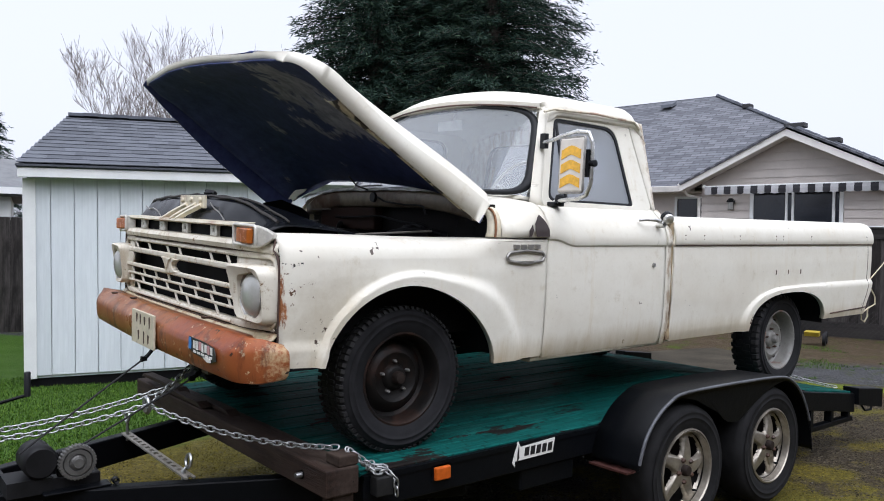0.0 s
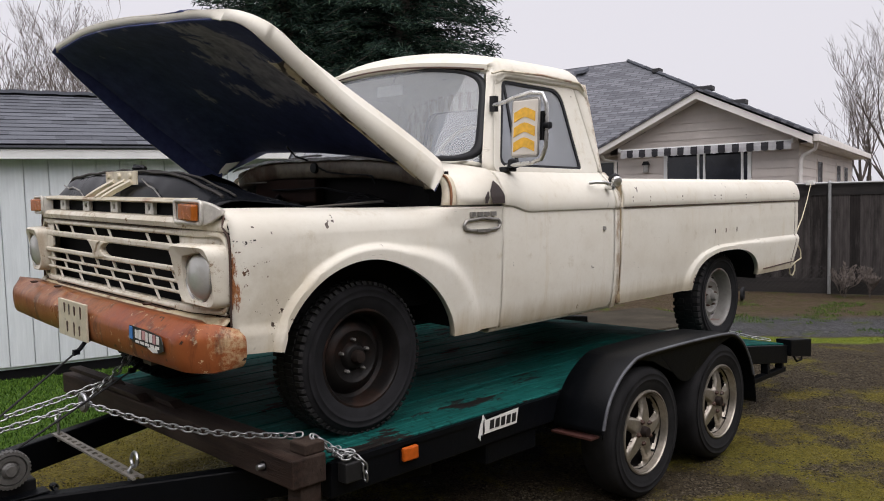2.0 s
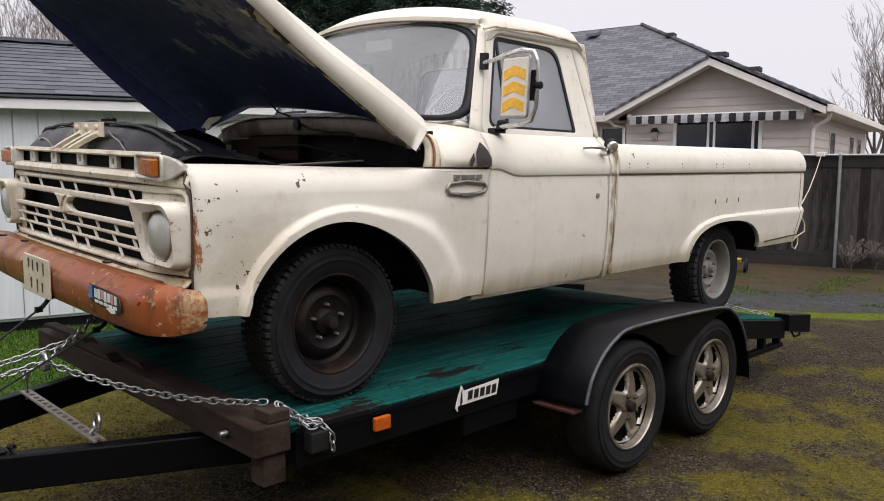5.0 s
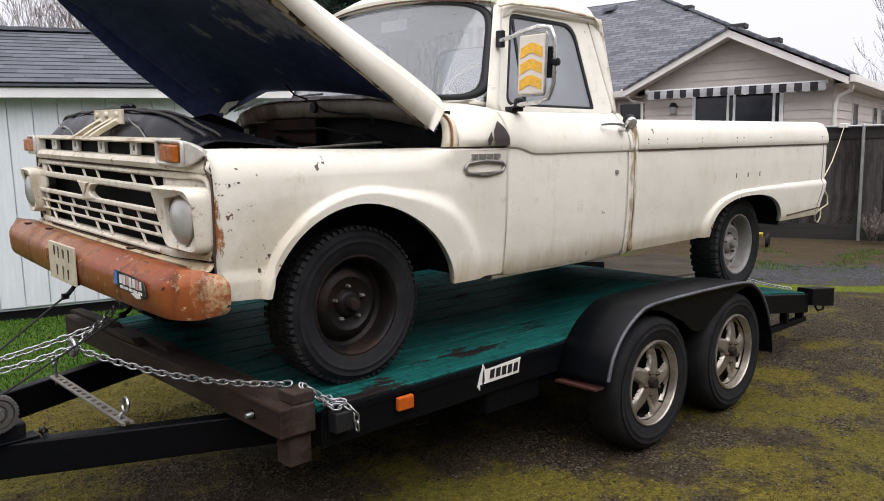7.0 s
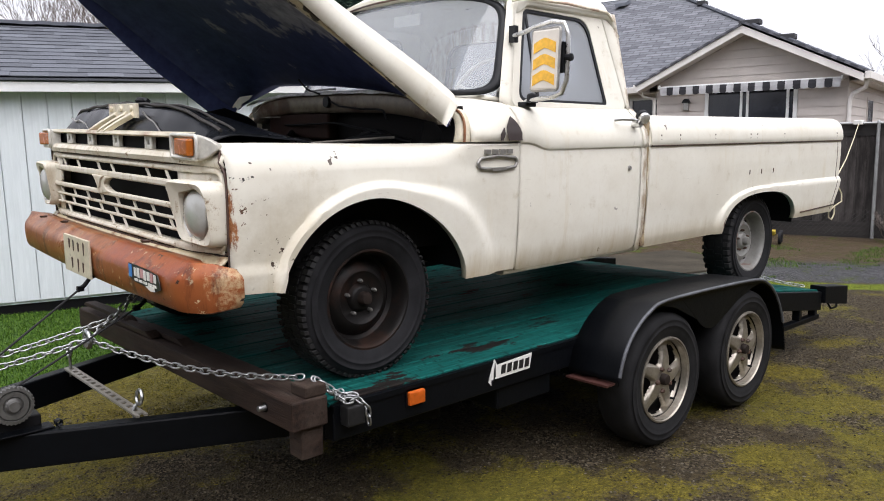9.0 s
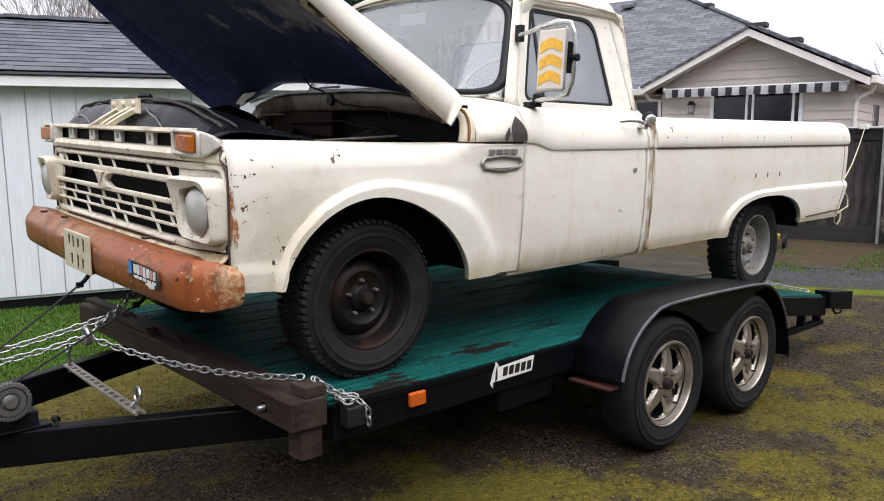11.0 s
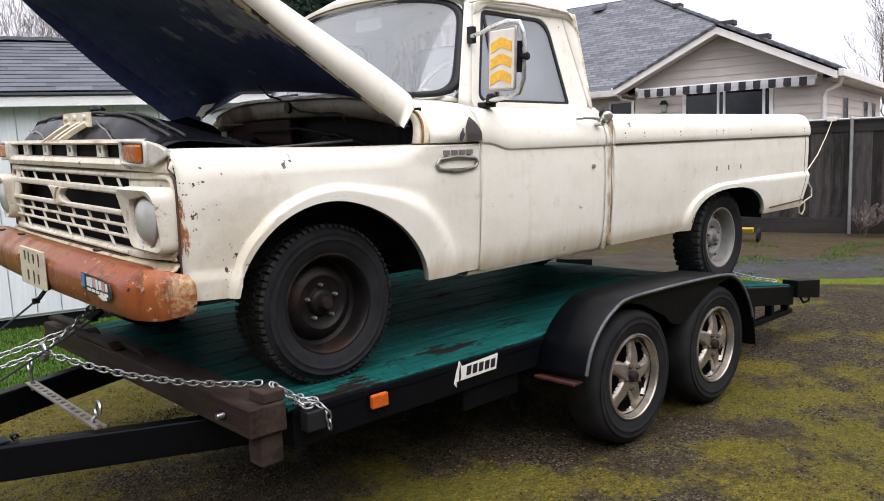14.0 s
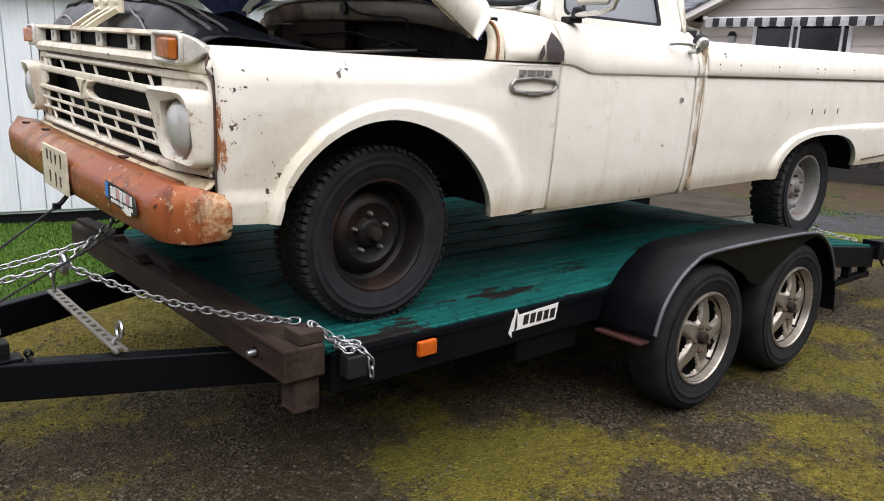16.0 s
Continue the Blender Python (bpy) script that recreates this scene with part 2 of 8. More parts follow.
def grimy_paint_mat():
    """The cream paint of the grille and lamp bezels: tan road film, brown runs and small rust freckles."""
    m, n, l, b = node_mat("grimy_cream_paint")
    big = noise_tex(n, l, 4.0, 5, 0.65)
    run = noise_tex(n, l, 9.0, 5, 0.7, stretch=(2.0, 2.0, 0.4))
    mid = noise_tex(n, l, 22.0, 6, 0.75)
    fine = noise_tex(n, l, 70.0, 4, 0.7)
    col = ramp(n, l, big, [(0.3, (0.56, 0.51, 0.40)), (0.55, (0.67, 0.63, 0.53)), (0.8, (0.74, 0.71, 0.62))])
    col = mixc(n, l, mixc(n, l, 1.0, step(n, l, run, 0.52, 0.74), grey(0.75), "MULTIPLY"), col, (0.40, 0.30, 0.17))
    col = mixc(n, l, step(n, l, mid, 0.57, 0.68), col, (0.34, 0.25, 0.14))
    col = mixc(n, l, step(n, l, mid, 0.645, 0.69), col, (0.11, 0.05, 0.024))
    col = mixc(n, l, mixc(n, l, 1.0, step(n, l, fine, 0.60, 0.72), grey(0.3), "MULTIPLY"), col, (0.33, 0.26, 0.17))
    l.new(col, b.inputs["Base Color"])
    l.new(ramp(n, l, mid, [(0.3, grey(0.42)), (0.75, grey(0.7))]), b.inputs["Roughness"])
    b.inputs["Specular IOR Level"].default_value = 0.3
    bump(n, l, b, mid, 0.2, 0.004)
    return m


def rust_paint_mat(name, paint=(0.62, 0.55, 0.40), cut=(0.42, 0.5), rust=((0.10, 0.030, 0.014), (0.27, 0.075, 0.028), (0.36, 0.14, 0.055)), scale=3.2):
    """Paint that has gone over to rust in patches."""
    m, n, l, b = node_mat(name)
    a = noise_tex(n, l, scale, 6, 0.62)
    f = noise_tex(n, l, 24, 5, 0.7)
    g = noise_tex(n, l, 6.5, 5, 0.6)
    r = ramp(n, l, g, [(0.3, rust[0]), (0.5, rust[1]), (0.75, rust[2])])
    r = mixc(n, l, 0.35, r, ramp(n, l, f, [(0.3, rust[0]), (0.7, rust[2])]))
    p = ramp(n, l, f, [(0.3, tuple(c * 0.75 for c in paint)), (0.6, paint)])
    mask = step(n, l, a, *cut)
    l.new(mixc(n, l, mask, r, p), b.inputs["Base Color"])
    l.new(mixc(n, l, mask, grey(0.62), grey(0.42)), b.inputs["Roughness"])
    bump(n, l, b, f, 0.35, 0.004)
    return m


def hood_under_mat():
    """Blue-black undercoat, flaked to dull grey primer in ragged sheets near the driver's front corner."""
    m, n, l, b = node_mat("flaking_black_undercoat")
    tc = n.new("ShaderNodeTexCoord")
    sep = n.new("ShaderNodeSeparateXYZ")
    l.new(tc.outputs["Object"], sep.inputs[0])
    a = noise_tex(n, l, 4.6, 6, 0.62, stretch=(0.9, 1.1, 1))
    f = noise_tex(n, l, 14, 5, 0.7)

    def hill(sock, c, w):
        d = n.new("ShaderNodeMath")
        d.operation = "SUBTRACT"
        l.new(sock, d.inputs[0])
        d.inputs[1].default_value = c
        q = n.new("ShaderNodeMath")
        q.operation = "ABSOLUTE"
        l.new(d.outputs[0], q.inputs[0])
        mr = n.new("ShaderNodeMapRange")
        mr.interpolation_type = "SMOOTHSTEP"
        mr.inputs["From Min"].default_value, mr.inputs["From Max"].default_value = w, 0.0
        l.new(q.outputs[0], mr.inputs["Value"])
        return mr.outputs[0]
    zone = n.new("ShaderNodeMath")
    zone.operation = "MULTIPLY"
    l.new(hill(sep.outputs["X"], -0.74, 0.56), zone.inputs[0])
    l.new(hill(sep.outputs["Y"], -0.46, 0.60), zone.inputs[1])
    where = n.new("ShaderNodeMath")
    where.operation = "MULTIPLY_ADD"
    l.new(zone.outputs[0], where.inputs[0])
    where.inputs[1].default_value = 0.30
    l.new(a, where.inputs[2])
    peel = step(n, l, where.outputs[0], 0.63, 0.68)
    black = ramp(n, l, f, [(0.3, (0.022, 0.030, 0.088)), (0.7, (0.048, 0.064, 0.165))])
    bare = ramp(n, l, f, [(0.35, (0.15, 0.148, 0.185)), (0.65, (0.32, 0.315, 0.37))])
    l.new(mixc(n, l, peel, black, bare), b.inputs["Base Color"])
    b.inputs["Roughness"].default_value = 0.75
    b.inputs["Specular IOR Level"].default_value = 0.2
    bump(n, l, b, a, 0.3, 0.01)
    return m


def deck_mat():
    """Teal porch paint worn through to dark wet timber."""
    m, n, l, b = node_mat("worn_teal_deck_paint")
    oi = n.new("ShaderNodeObjectInfo")
    grain = noise_tex(n, l, 5.0, 6, 0.7, stretch=(0.5, 7.0, 7.0))
    a = noise_tex(n, l, 2.4, 6, 0.68, stretch=(0.9, 2.6, 1))
    w = n.new("ShaderNodeMath")
    w.operation = "MULTIPLY_ADD"
    l.new(oi.outputs["Random"], w.inputs[0])
    w.inputs[1].default_value = 0.08
    l.new(a, w.inputs[2])
    teal = ramp(n, l, grain, [(0.3, (0.003, 0.032, 0.028)), (0.55, (0.007, 0.083, 0.073)), (0.75, (0.026, 0.185, 0.160))])
    fleck = noise_tex(n, l, 26, 4, 0.65, stretch=(1.5, 0.6, 1))
    teal = mixc(n, l, step(n, l, fleck, 0.55, 0.64), teal, (0.005, 0.035, 0.031))
    wood = ramp(n, l, grain, [(0.3, (0.006, 0.006, 0.006)), (0.7, (0.022, 0.018, 0.016))])
    l.new(mixc(n, l, step(n, l, w.outputs[0], 0.615, 0.635), teal, wood), b.inputs["Base Color"])
    l.new(ramp(n, l, a, [(0.3, grey(0.5)), (0.7, grey(0.75))]), b.inputs["Roughness"])
    b.inputs["Specular IOR Level"].default_value = 0.03
    bump(n, l, b, grain, 0.35, 0.004)
    return m


def glass_mat(name, film_share=0.25, tint=(0.80, 0.84, 0.86)):
    """Old window glass: clear, glossy, with a film of dust and damp; on the windscreen it also stands in for reflected
    sky.
    """
    m, n, l, b = node_mat(name)
    n.remove(b)
    clear = n.new("ShaderNodeBsdfTransparent")
    clear.inputs[0].default_value = (*tint, 1)
    film = n.new("ShaderNodeBsdfDiffuse")
    film.inputs[0].default_value = (0.56, 0.60, 0.64, 1)
    gloss = n.new("ShaderNodeBsdfGlossy")
    gloss.inputs["Roughness"].default_value = 0.03
    a = noise_tex(n, l, 1.6, 2, 0.5)
    mx = n.new("ShaderNodeMixShader")
    l.new(ramp(n, l, a, [(0.3, grey(film_share * 0.88)), (0.7, grey(film_share * 1.12))]), mx.inputs[0])
    l.new(clear.outputs[0], mx.inputs[1])
    l.new(film.outputs[0], mx.inputs[2])
    lw = n.new("ShaderNodeLayerWeight")
    lw.inputs[0].default_value = 0.5
    mg = n.new("ShaderNodeMixShader")
    l.new(ramp(n, l, lw.outputs["Facing"], [(0.0, grey(0.05)), (0.45, grey(0.12)), (0.75, grey(0.30)), (1.0, grey(0.9))]), mg.inputs[0])
    l.new(mx.outputs[0], mg.inputs[1])
    l.new(gloss.outputs[0], mg.inputs[2])
    l.new(mg.outputs[0], n["Material Output"].inputs["Surface"])
    return m


def tyre_mat(name, c=(0.016, 0.016, 0.017)):
    m, n, l, b = node_mat(name)
    a = noise_tex(n, l, 7, 5, 0.65)
    f = noise_tex(n, l, 40, 4)
    dusty = tuple(x * 2.3 + 0.004 for x in c)
    l.new(ramp(n, l, a, [(0.35, c), (0.72, dusty)]), b.inputs["Base Color"])
    b.inputs["Roughness"].default_value = 0.75
    b.inputs["Specular IOR Level"].default_value = 0.2
    bump(n, l, b, f, 0.2, 0.003)
    return m



def bumper_mat():
    """Red oxide and bare rust over old cream paint; redder at the driver's end, tan at the other."""
    m, n, l, b = node_mat("rusted_red_brown_bumper")
    tc = n.new("ShaderNodeTexCoord")
    sep = n.new("ShaderNodeSeparateXYZ")
    l.new(tc.outputs["Object"], sep.inputs[0])
    big = noise_tex(n, l, 3.0, 6, 0.65)
    streak = noise_tex(n, l, 9.0, 6, 0.7, stretch=(1.5, 1.5, 0.22))
    fine = noise_tex(n, l, 30, 5, 0.75)

    def along(sock, a, c):
        mr = n.new("ShaderNodeMapRange")
        mr.inputs["From Min"].default_value, mr.inputs["From Max"].default_value = a, c
        mr.interpolation_type = "SMOOTHSTEP"
        l.new(sock, mr.inputs["Value"])
        return mr.outputs[0]

    def add(a, c, k):
        o = n.new("ShaderNodeMath")
        o.operation = "MULTIPLY_ADD"
        l.new(c, o.inputs[0])
        o.inputs[1].default_value = k
        l.new(a, o.inputs[2])
        return o.outputs[0]
    red = ramp(n, l, big, [(0.34, (0.105, 0.020, 0.009)), (0.5, (0.24, 0.058, 0.016)), (0.68, (0.35, 0.115, 0.032))])
    tan = ramp(n, l, streak, [(0.3, (0.085, 0.028, 0.011)), (0.5, (0.25, 0.088, 0.028)), (0.70, (0.42, 0.205, 0.080))])
    side_mix = add(along(sep.outputs["Y"], -0.75, 0.35), big, 1.0)
    col = mixc(n, l, step(n, l, side_mix, 0.75, 1.25), red, tan)
    # below the top edge the colour turns towards one streaked brown
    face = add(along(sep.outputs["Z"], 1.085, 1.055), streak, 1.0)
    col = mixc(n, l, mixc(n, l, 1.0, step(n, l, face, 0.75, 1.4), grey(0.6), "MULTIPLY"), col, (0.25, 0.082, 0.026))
    corner = add(along(sep.outputs["Y"], -0.86, -1.02), fine, 1.0)
    col = mixc(n, l, step(n, l, add(corner, big, 1.2), 2.0, 2.2), col, (0.46, 0.32, 0.18))
    col = mixc(n, l, step(n, l, add(fine, streak, 0.6), 0.925, 0.975), col, (0.56, 0.44, 0.28))
    col = mixc(n, l, mixc(n, l, 1.0, step(n, l, add(streak, big, 0.5), 0.78, 0.90), grey(0.75), "MULTIPLY"), col, (0.05, 0.012, 0.008))
    col = mixc(n, l, step(n, l, noise_tex(n, l, 17, 4, 0.6), 0.665, 0.69), col, (0.03, 0.016, 0.012))
    l.new(col, b.inputs["Base Color"])
    l.new(ramp(n, l, big, [(0.3, grey(0.24)), (0.7, grey(0.50))]), b.inputs["Roughness"])
    b.inputs["Specular IOR Level"].default_value = 0.3
    bump(n, l, b, fine, 0.25, 0.004)
    return m


def timber_mat():
    """Wet brown timber: long dark grain, a worn grey-brown face and black checks."""
    m, n, l, b = node_mat("weathered_brown_timber")
    grain = noise_tex(n, l, 5.0, 6, 0.7, stretch=(9.0, 0.5, 9.0))
    worn = noise_tex(n, l, 2.6, 5, 0.65, stretch=(1.5, 0.7, 1.5))
    fine = noise_tex(n, l, 40.0, 4, 0.7, stretch=(3.0, 0.4, 3.0))
    col = ramp(n, l, grain, [(0.3, (0.010, 0.006, 0.005)), (0.52, (0.024, 0.014, 0.010)), (0.75, (0.046, 0.028, 0.020))])
    col = mixc(n, l, mixc(n, l, 1.0, step(n, l, worn, 0.50, 0.68), grey(0.7), "MULTIPLY"), col, (0.062, 0.046, 0.036))
    col = mixc(n, l, step(n, l, fine, 0.62, 0.68), col, (0.006, 0.004, 0.004))
    l.new(col, b.inputs["Base Color"])
    l.new(ramp(n, l, worn, [(0.3, grey(0.55)), (0.7, grey(0.85))]), b.inputs["Roughness"])
    b.inputs["Specular IOR Level"].default_value = 0.2
    bump(n, l, b, grain, 0.6, 0.008)
    return m


PAINT = paint_mat()
FRONT_PAINT = grimy_paint_mat()
PAINT_RUST = rust_paint_mat("paint_with_rusty_edge", (0.66, 0.60, 0.46), (0.30, 0.42))
VALANCE = rust_paint_mat("tan_grimed_guard_paint", (0.50, 0.42, 0.27), (0.36, 0.47), ((0.07, 0.03, 0.015), (0.22, 0.085, 0.035), (0.36, 0.20, 0.09)), 9)
BUMPER = bumper_mat()
HOOD_UNDER = hood_under_mat()
DECK = deck_mat()
# the windscreen's pale film holds dust and a painted sky reflection
WIND_GLASS = glass_mat("dusty_windscreen_glass", 0.30)
SIDE_GLASS = glass_mat("side_window_glass", 0.34, (0.55, 0.57, 0.59))
RUBBER = plain("black_rubber_seal", (0.010, 0.011, 0.013), 0.5, vary=0.4, spec=0.25)
TYRE = tyre_mat("black_tyre_rubber", (0.007, 0.007, 0.008))
TREAD = tyre_mat("worn_grey_tread", (0.017, 0.017, 0.017))
TREAD_DARK = tyre_mat("black_tread", (0.008, 0.008, 0.008))
TYRE_OLD = tyre_mat("dusty_tyre_rubber", (0.0065, 0.0065, 0.007))
BLACK_RIM = rust_paint_mat("black_steel_rim_with_rust", (0.010, 0.009, 0.0085), (0.34, 0.5), ((0.016, 0.008, 0.006), (0.04, 0.019, 0.012), (0.07, 0.038, 0.026)), 5)
BLACK_RIM.node_tree.nodes["Principled BSDF"].inputs["Specular IOR Level"].default_value = 0.15
WHITE_RIM = rust_paint_mat("grey_white_steel_rim", (0.22, 0.215, 0.20), (0.30, 0.42), scale=6)
ALLOY = plain("dull_cast_alloy", (0.39, 0.355, 0.30), 0.38, 0.75, 0.5, 9, 0.1)
HUB_BROWN = plain("brown_dusty_hub", (0.022, 0.015, 0.012), 0.7, vary=0.5, scale=30, spec=0.2)
# near-black stands in for the shade behind the spokes
DARK_ALLOY = plain("brake_dust_recess", (0.009, 0.008, 0.0075), 0.7, 0.0, 0.4, spec=0.2)
ORANGE_RUST = rust_paint_mat("orange_rust", (0.34, 0.20, 0.09), (0.50, 0.60), ((0.05, 0.022, 0.010), (0.20, 0.075, 0.025), (0.34, 0.15, 0.05)), 14)
CHROME = plain("pitted_chrome", (0.70, 0.70, 0.68), 0.30, 0.80, 0.3, 20)
LAMP_CASE = plain("dull_pitted_lamp_case", (0.62, 0.60, 0.54), 0.35, 0.2, 0.3, 25)
# seal colour raised to near white in place of sky light on it
WHITE_SEAL = plain("ragged_white_seal", (0.84, 0.84, 0.82), 0.7, vary=0.45, scale=18, relief=0.4)
GAP = rust_paint_mat("brown_stained_cream_strip", (0.42, 0.33, 0.20), (0.40, 0.52), ((0.03, 0.016, 0.010), (0.10, 0.05, 0.025), (0.20, 0.11, 0.05)), 6)
TRIM = plain("grey_cast_trim", (0.33, 0.32, 0.30), 0.4, 0.6, 0.35, 20)
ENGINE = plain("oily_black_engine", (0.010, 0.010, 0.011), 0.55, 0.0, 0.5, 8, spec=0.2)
# near-black colour stands in for the shade inside recesses and gaps
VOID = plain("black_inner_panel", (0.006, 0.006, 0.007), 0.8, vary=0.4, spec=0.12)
SHROUD = plain("shiny_black_shroud", (0.007, 0.008, 0.010), 0.26, vary=0.5, scale=3, spec=0.15)
DUSTY_BLACK = plain("dusty_black_plastic", (0.034, 0.030, 0.026), 0.65, vary=0.6, scale=14)
PRIMER = plain("dark_primer", (0.045, 0.032, 0.030), 0.6, vary=0.4, scale=12)
FIREWALL = rust_paint_mat("dirty_cream_firewall", (0.21, 0.175, 0.125), (0.42, 0.54), ((0.04, 0.03, 0.02), (0.09, 0.05, 0.03), (0.16, 0.09, 0.05)))
AMBER = plain("amber_lens", (0.40, 0.11, 0.014), 0.25, vary=0.3, scale=40)
LENS = plain("ribbed_headlamp_glass", (0.46, 0.46, 0.43), 0.16, 0.25, 0.15, 14)
YELLOW = plain("reflective_yellow_tape", (0.78, 0.43, 0.035), 0.5, vary=0.22, scale=30)
WHITE_TAPE = plain("reflective_white_tape", (0.66, 0.62, 0.56), 0.45, vary=0.12, scale=12)
VINYL = plain("grey_seat_vinyl", (0.30, 0.30, 0.30), 0.5, vary=0.2)
WHEEL_WHITE = plain("ivory_steering_wheel", (0.5, 0.49, 0.45), 0.4, vary=0.2)
BLACK_STEEL = rust_paint_mat("black_painted_steel", (0.0030, 0.0036, 0.0048), (0.22, 0.30), ((0.008, 0.006, 0.005), (0.02, 0.012, 0.009), (0.035, 0.02, 0.014)), 3)
BLACK_STEEL.node_tree.nodes["Principled BSDF"].inputs["Specular IOR Level"].default_value = 0.13
BEAM = timber_mat()
ZINC = plain("galvanised_chain", (0.42, 0.43, 0.43), 0.34, 0.9, 0.35, 30)
RUSTY = rust_paint_mat("rusty_iron", (0.06, 0.05, 0.045), (0.55, 0.65), ((0.02, 0.012, 0.010), (0.06, 0.03, 0.02), (0.12, 0.06, 0.035)), 7)
STRAP = plain("black_webbing", (0.008, 0.008, 0.009), 0.8, vary=0.3)
BARE_STEEL = plain("weathered_steel_bar", (0.30, 0.28, 0.245), 0.5, 0.5, 0.4, 14)
STICKER = plain("white_vinyl_sticker", (0.72, 0.71, 0.67), 0.4, vary=0.12, scale=20)
BLUE = plain("blue_print", (0.05, 0.20, 0.50), 0.4)
PINK = plain("faded_red_print", (0.55, 0.30, 0.30), 0.4)
INK = plain("black_print", (0.012, 0.012, 0.012), 0.5)


# ---- ground ----
def ground_mat():
    """Wet gravel with moss, a lawn behind the trailer and a strip of grass across the yard."""
    m, n, l, b = node_mat("gravel_moss_and_lawn")
    tc = n.new("ShaderNodeTexCoord")
    sep = n.new("ShaderNodeSeparateXYZ")
    l.new(tc.outputs["Object"], sep.inputs[0])
    big = noise_tex(n, l, 0.55, 5, 0.6)
    mid = noise_tex(n, l, 2.2, 6, 0.7)
    fine = noise_tex(n, l, 26, 5, 0.75)
    tiny = noise_tex(n, l, 90, 3, 0.7)
    vor = n.new("ShaderNodeTexVoronoi")
    vor.inputs["Scale"].default_value = 85
    l.new(tc.outputs["Object"], vor.inputs["Vector"])
    stone = ramp(n, l, vor.outputs["Color"], [(0.15, (0.010, 0.008, 0.005)), (0.5, (0.042, 0.033, 0.021)), (0.9, (0.140, 0.113, 0.074))])
    dirt = ramp(n, l, fine, [(0.3, (0.016, 0.012, 0.007)), (0.7, (0.066, 0.049, 0.024))])
    gravel = mixc(n, l, step(n, l, mid, 0.42, 0.58), dirt, stone)
    def add0(a, c):
        o = n.new("ShaderNodeMath")
        o.operation = "MULTIPLY_ADD"
        l.new(a, o.inputs[0])
        o.inputs[1].default_value = 0.5
        h = n.new("ShaderNodeMath")
        h.operation = "MULTIPLY"
        l.new(c, h.inputs[0])
        h.inputs[1].default_value = 0.5
        l.new(h.outputs[0], o.inputs[2])
        return o.outputs[0]
    moss = ramp(n, l, add0(tiny, fine), [(0.38, (0.030, 0.022, 0.007)), (0.5, (0.105, 0.083, 0.014)), (0.64, (0.22, 0.175, 0.026))])
    moss = mixc(n, l, step(n, l, big, 0.40, 0.62), moss, mixc(n, l, 0.45, moss, (0.085, 0.088, 0.014)))

    def ramp1(sock, a, c):
        mr = n.new("ShaderNodeMapRange")
        mr.inputs["From Min"].default_value, mr.inputs["From Max"].default_value = a, c
        mr.interpolation_type = "SMOOTHSTEP"
        l.new(sock, mr.inputs["Value"])
        return mr.outputs[0]

    def add(a, c, k=1.0):
        o = n.new("ShaderNodeMath")
        o.operation = "MULTIPLY_ADD"
        l.new(c, o.inputs[0])
        o.inputs[1].default_value = k
        l.new(a, o.inputs[2])
        return o.outputs[0]

    def times(a, c):
        o = n.new("ShaderNodeMath")
        o.operation = "MULTIPLY"
        l.new(a, o.inputs[0])
        l.new(c, o.inputs[1])
        return o.outputs[0]
    at = n.new("ShaderNodeAttribute")
    at.attribute_name = "moss"
    mossy = add(at.outputs["Fac"], mid, 0.9)
    mossy = add(add(mossy, fine, 0.55), vor.outputs["Distance"], -0.2)
    # a thicker mossy border along the lawn's edge, raised further for open-sky brightness
    border = times(times(ramp1(sep.outputs["Y"], 0.75, 1.15), ramp1(sep.outputs["Y"], 2.6, 2.1)), ramp1(sep.outputs["X"], 1.4, 0.6))
    mossy = add(mossy, border, 0.36)
    col = mixc(n, l, step(n, l, mossy, 1.02, 1.30), gravel, moss)
    # lawn on the shed side; beyond the trailer a strip of grass, tufted grey gravel, then bare soil to the fence
    yn = add(sep.outputs["Y"], mid, 0.9)
    xn = add(sep.outputs["X"], mid, 0.7)
    across = add(add(sep.outputs["X"], sep.outputs["Y"], 0.75), mid, 0.5)
    lawn = times(ramp1(yn, 2.15, 2.5), ramp1(xn, 5.2, 4.2))
    strip = times(times(ramp1(across, 6.42, 6.56), ramp1(across, 7.02, 6.86)), ramp1(sep.outputs["Y"], 1.2, 0.6))
    beyond = ramp1(across, 6.95, 7.1)
    soil = ramp1(across, 8.5, 9.2)
    tuft = times(beyond, step(n, l, add(mid, fine, 0.5), 0.80, 0.90))
    blade = noise_tex(n, l, 40, 5, 0.8, stretch=(1, 1, 0.2))
    grass = ramp(n, l, blade, [(0.3, (0.016, 0.040, 0.006)), (0.55, (0.055, 0.115, 0.014)), (0.75, (0.11, 0.19, 0.026))])
    col = mixc(n, l, lawn, col, grass)
    col = mixc(n, l, strip, col, ramp(n, l, blade, [(0.3, (0.05, 0.075, 0.008)), (0.7, (0.18, 0.22, 0.02))]))
    col = mixc(n, l, beyond, col, ramp(n, l, vor.outputs["Color"], [(0.15, (0.012, 0.013, 0.014)), (0.5, (0.045, 0.045, 0.047)), (0.9, (0.13, 0.13, 0.135))]))
    col = mixc(n, l, soil, col, ramp(n, l, fine, [(0.3, (0.026, 0.018, 0.011)), (0.7, (0.105, 0.076, 0.046))]))
    col = mixc(n, l, tuft, col, ramp(n, l, blade, [(0.3, (0.025, 0.036, 0.008)), (0.7, (0.10, 0.125, 0.022))]))
    l.new(col, b.inputs["Base Color"])
    l.new(ramp(n, l, mid, [(0.35, grey(0.55)), (0.65, grey(0.9))]), b.inputs["Roughness"])
    b.inputs["Specular IOR Level"].default_value = 0.12
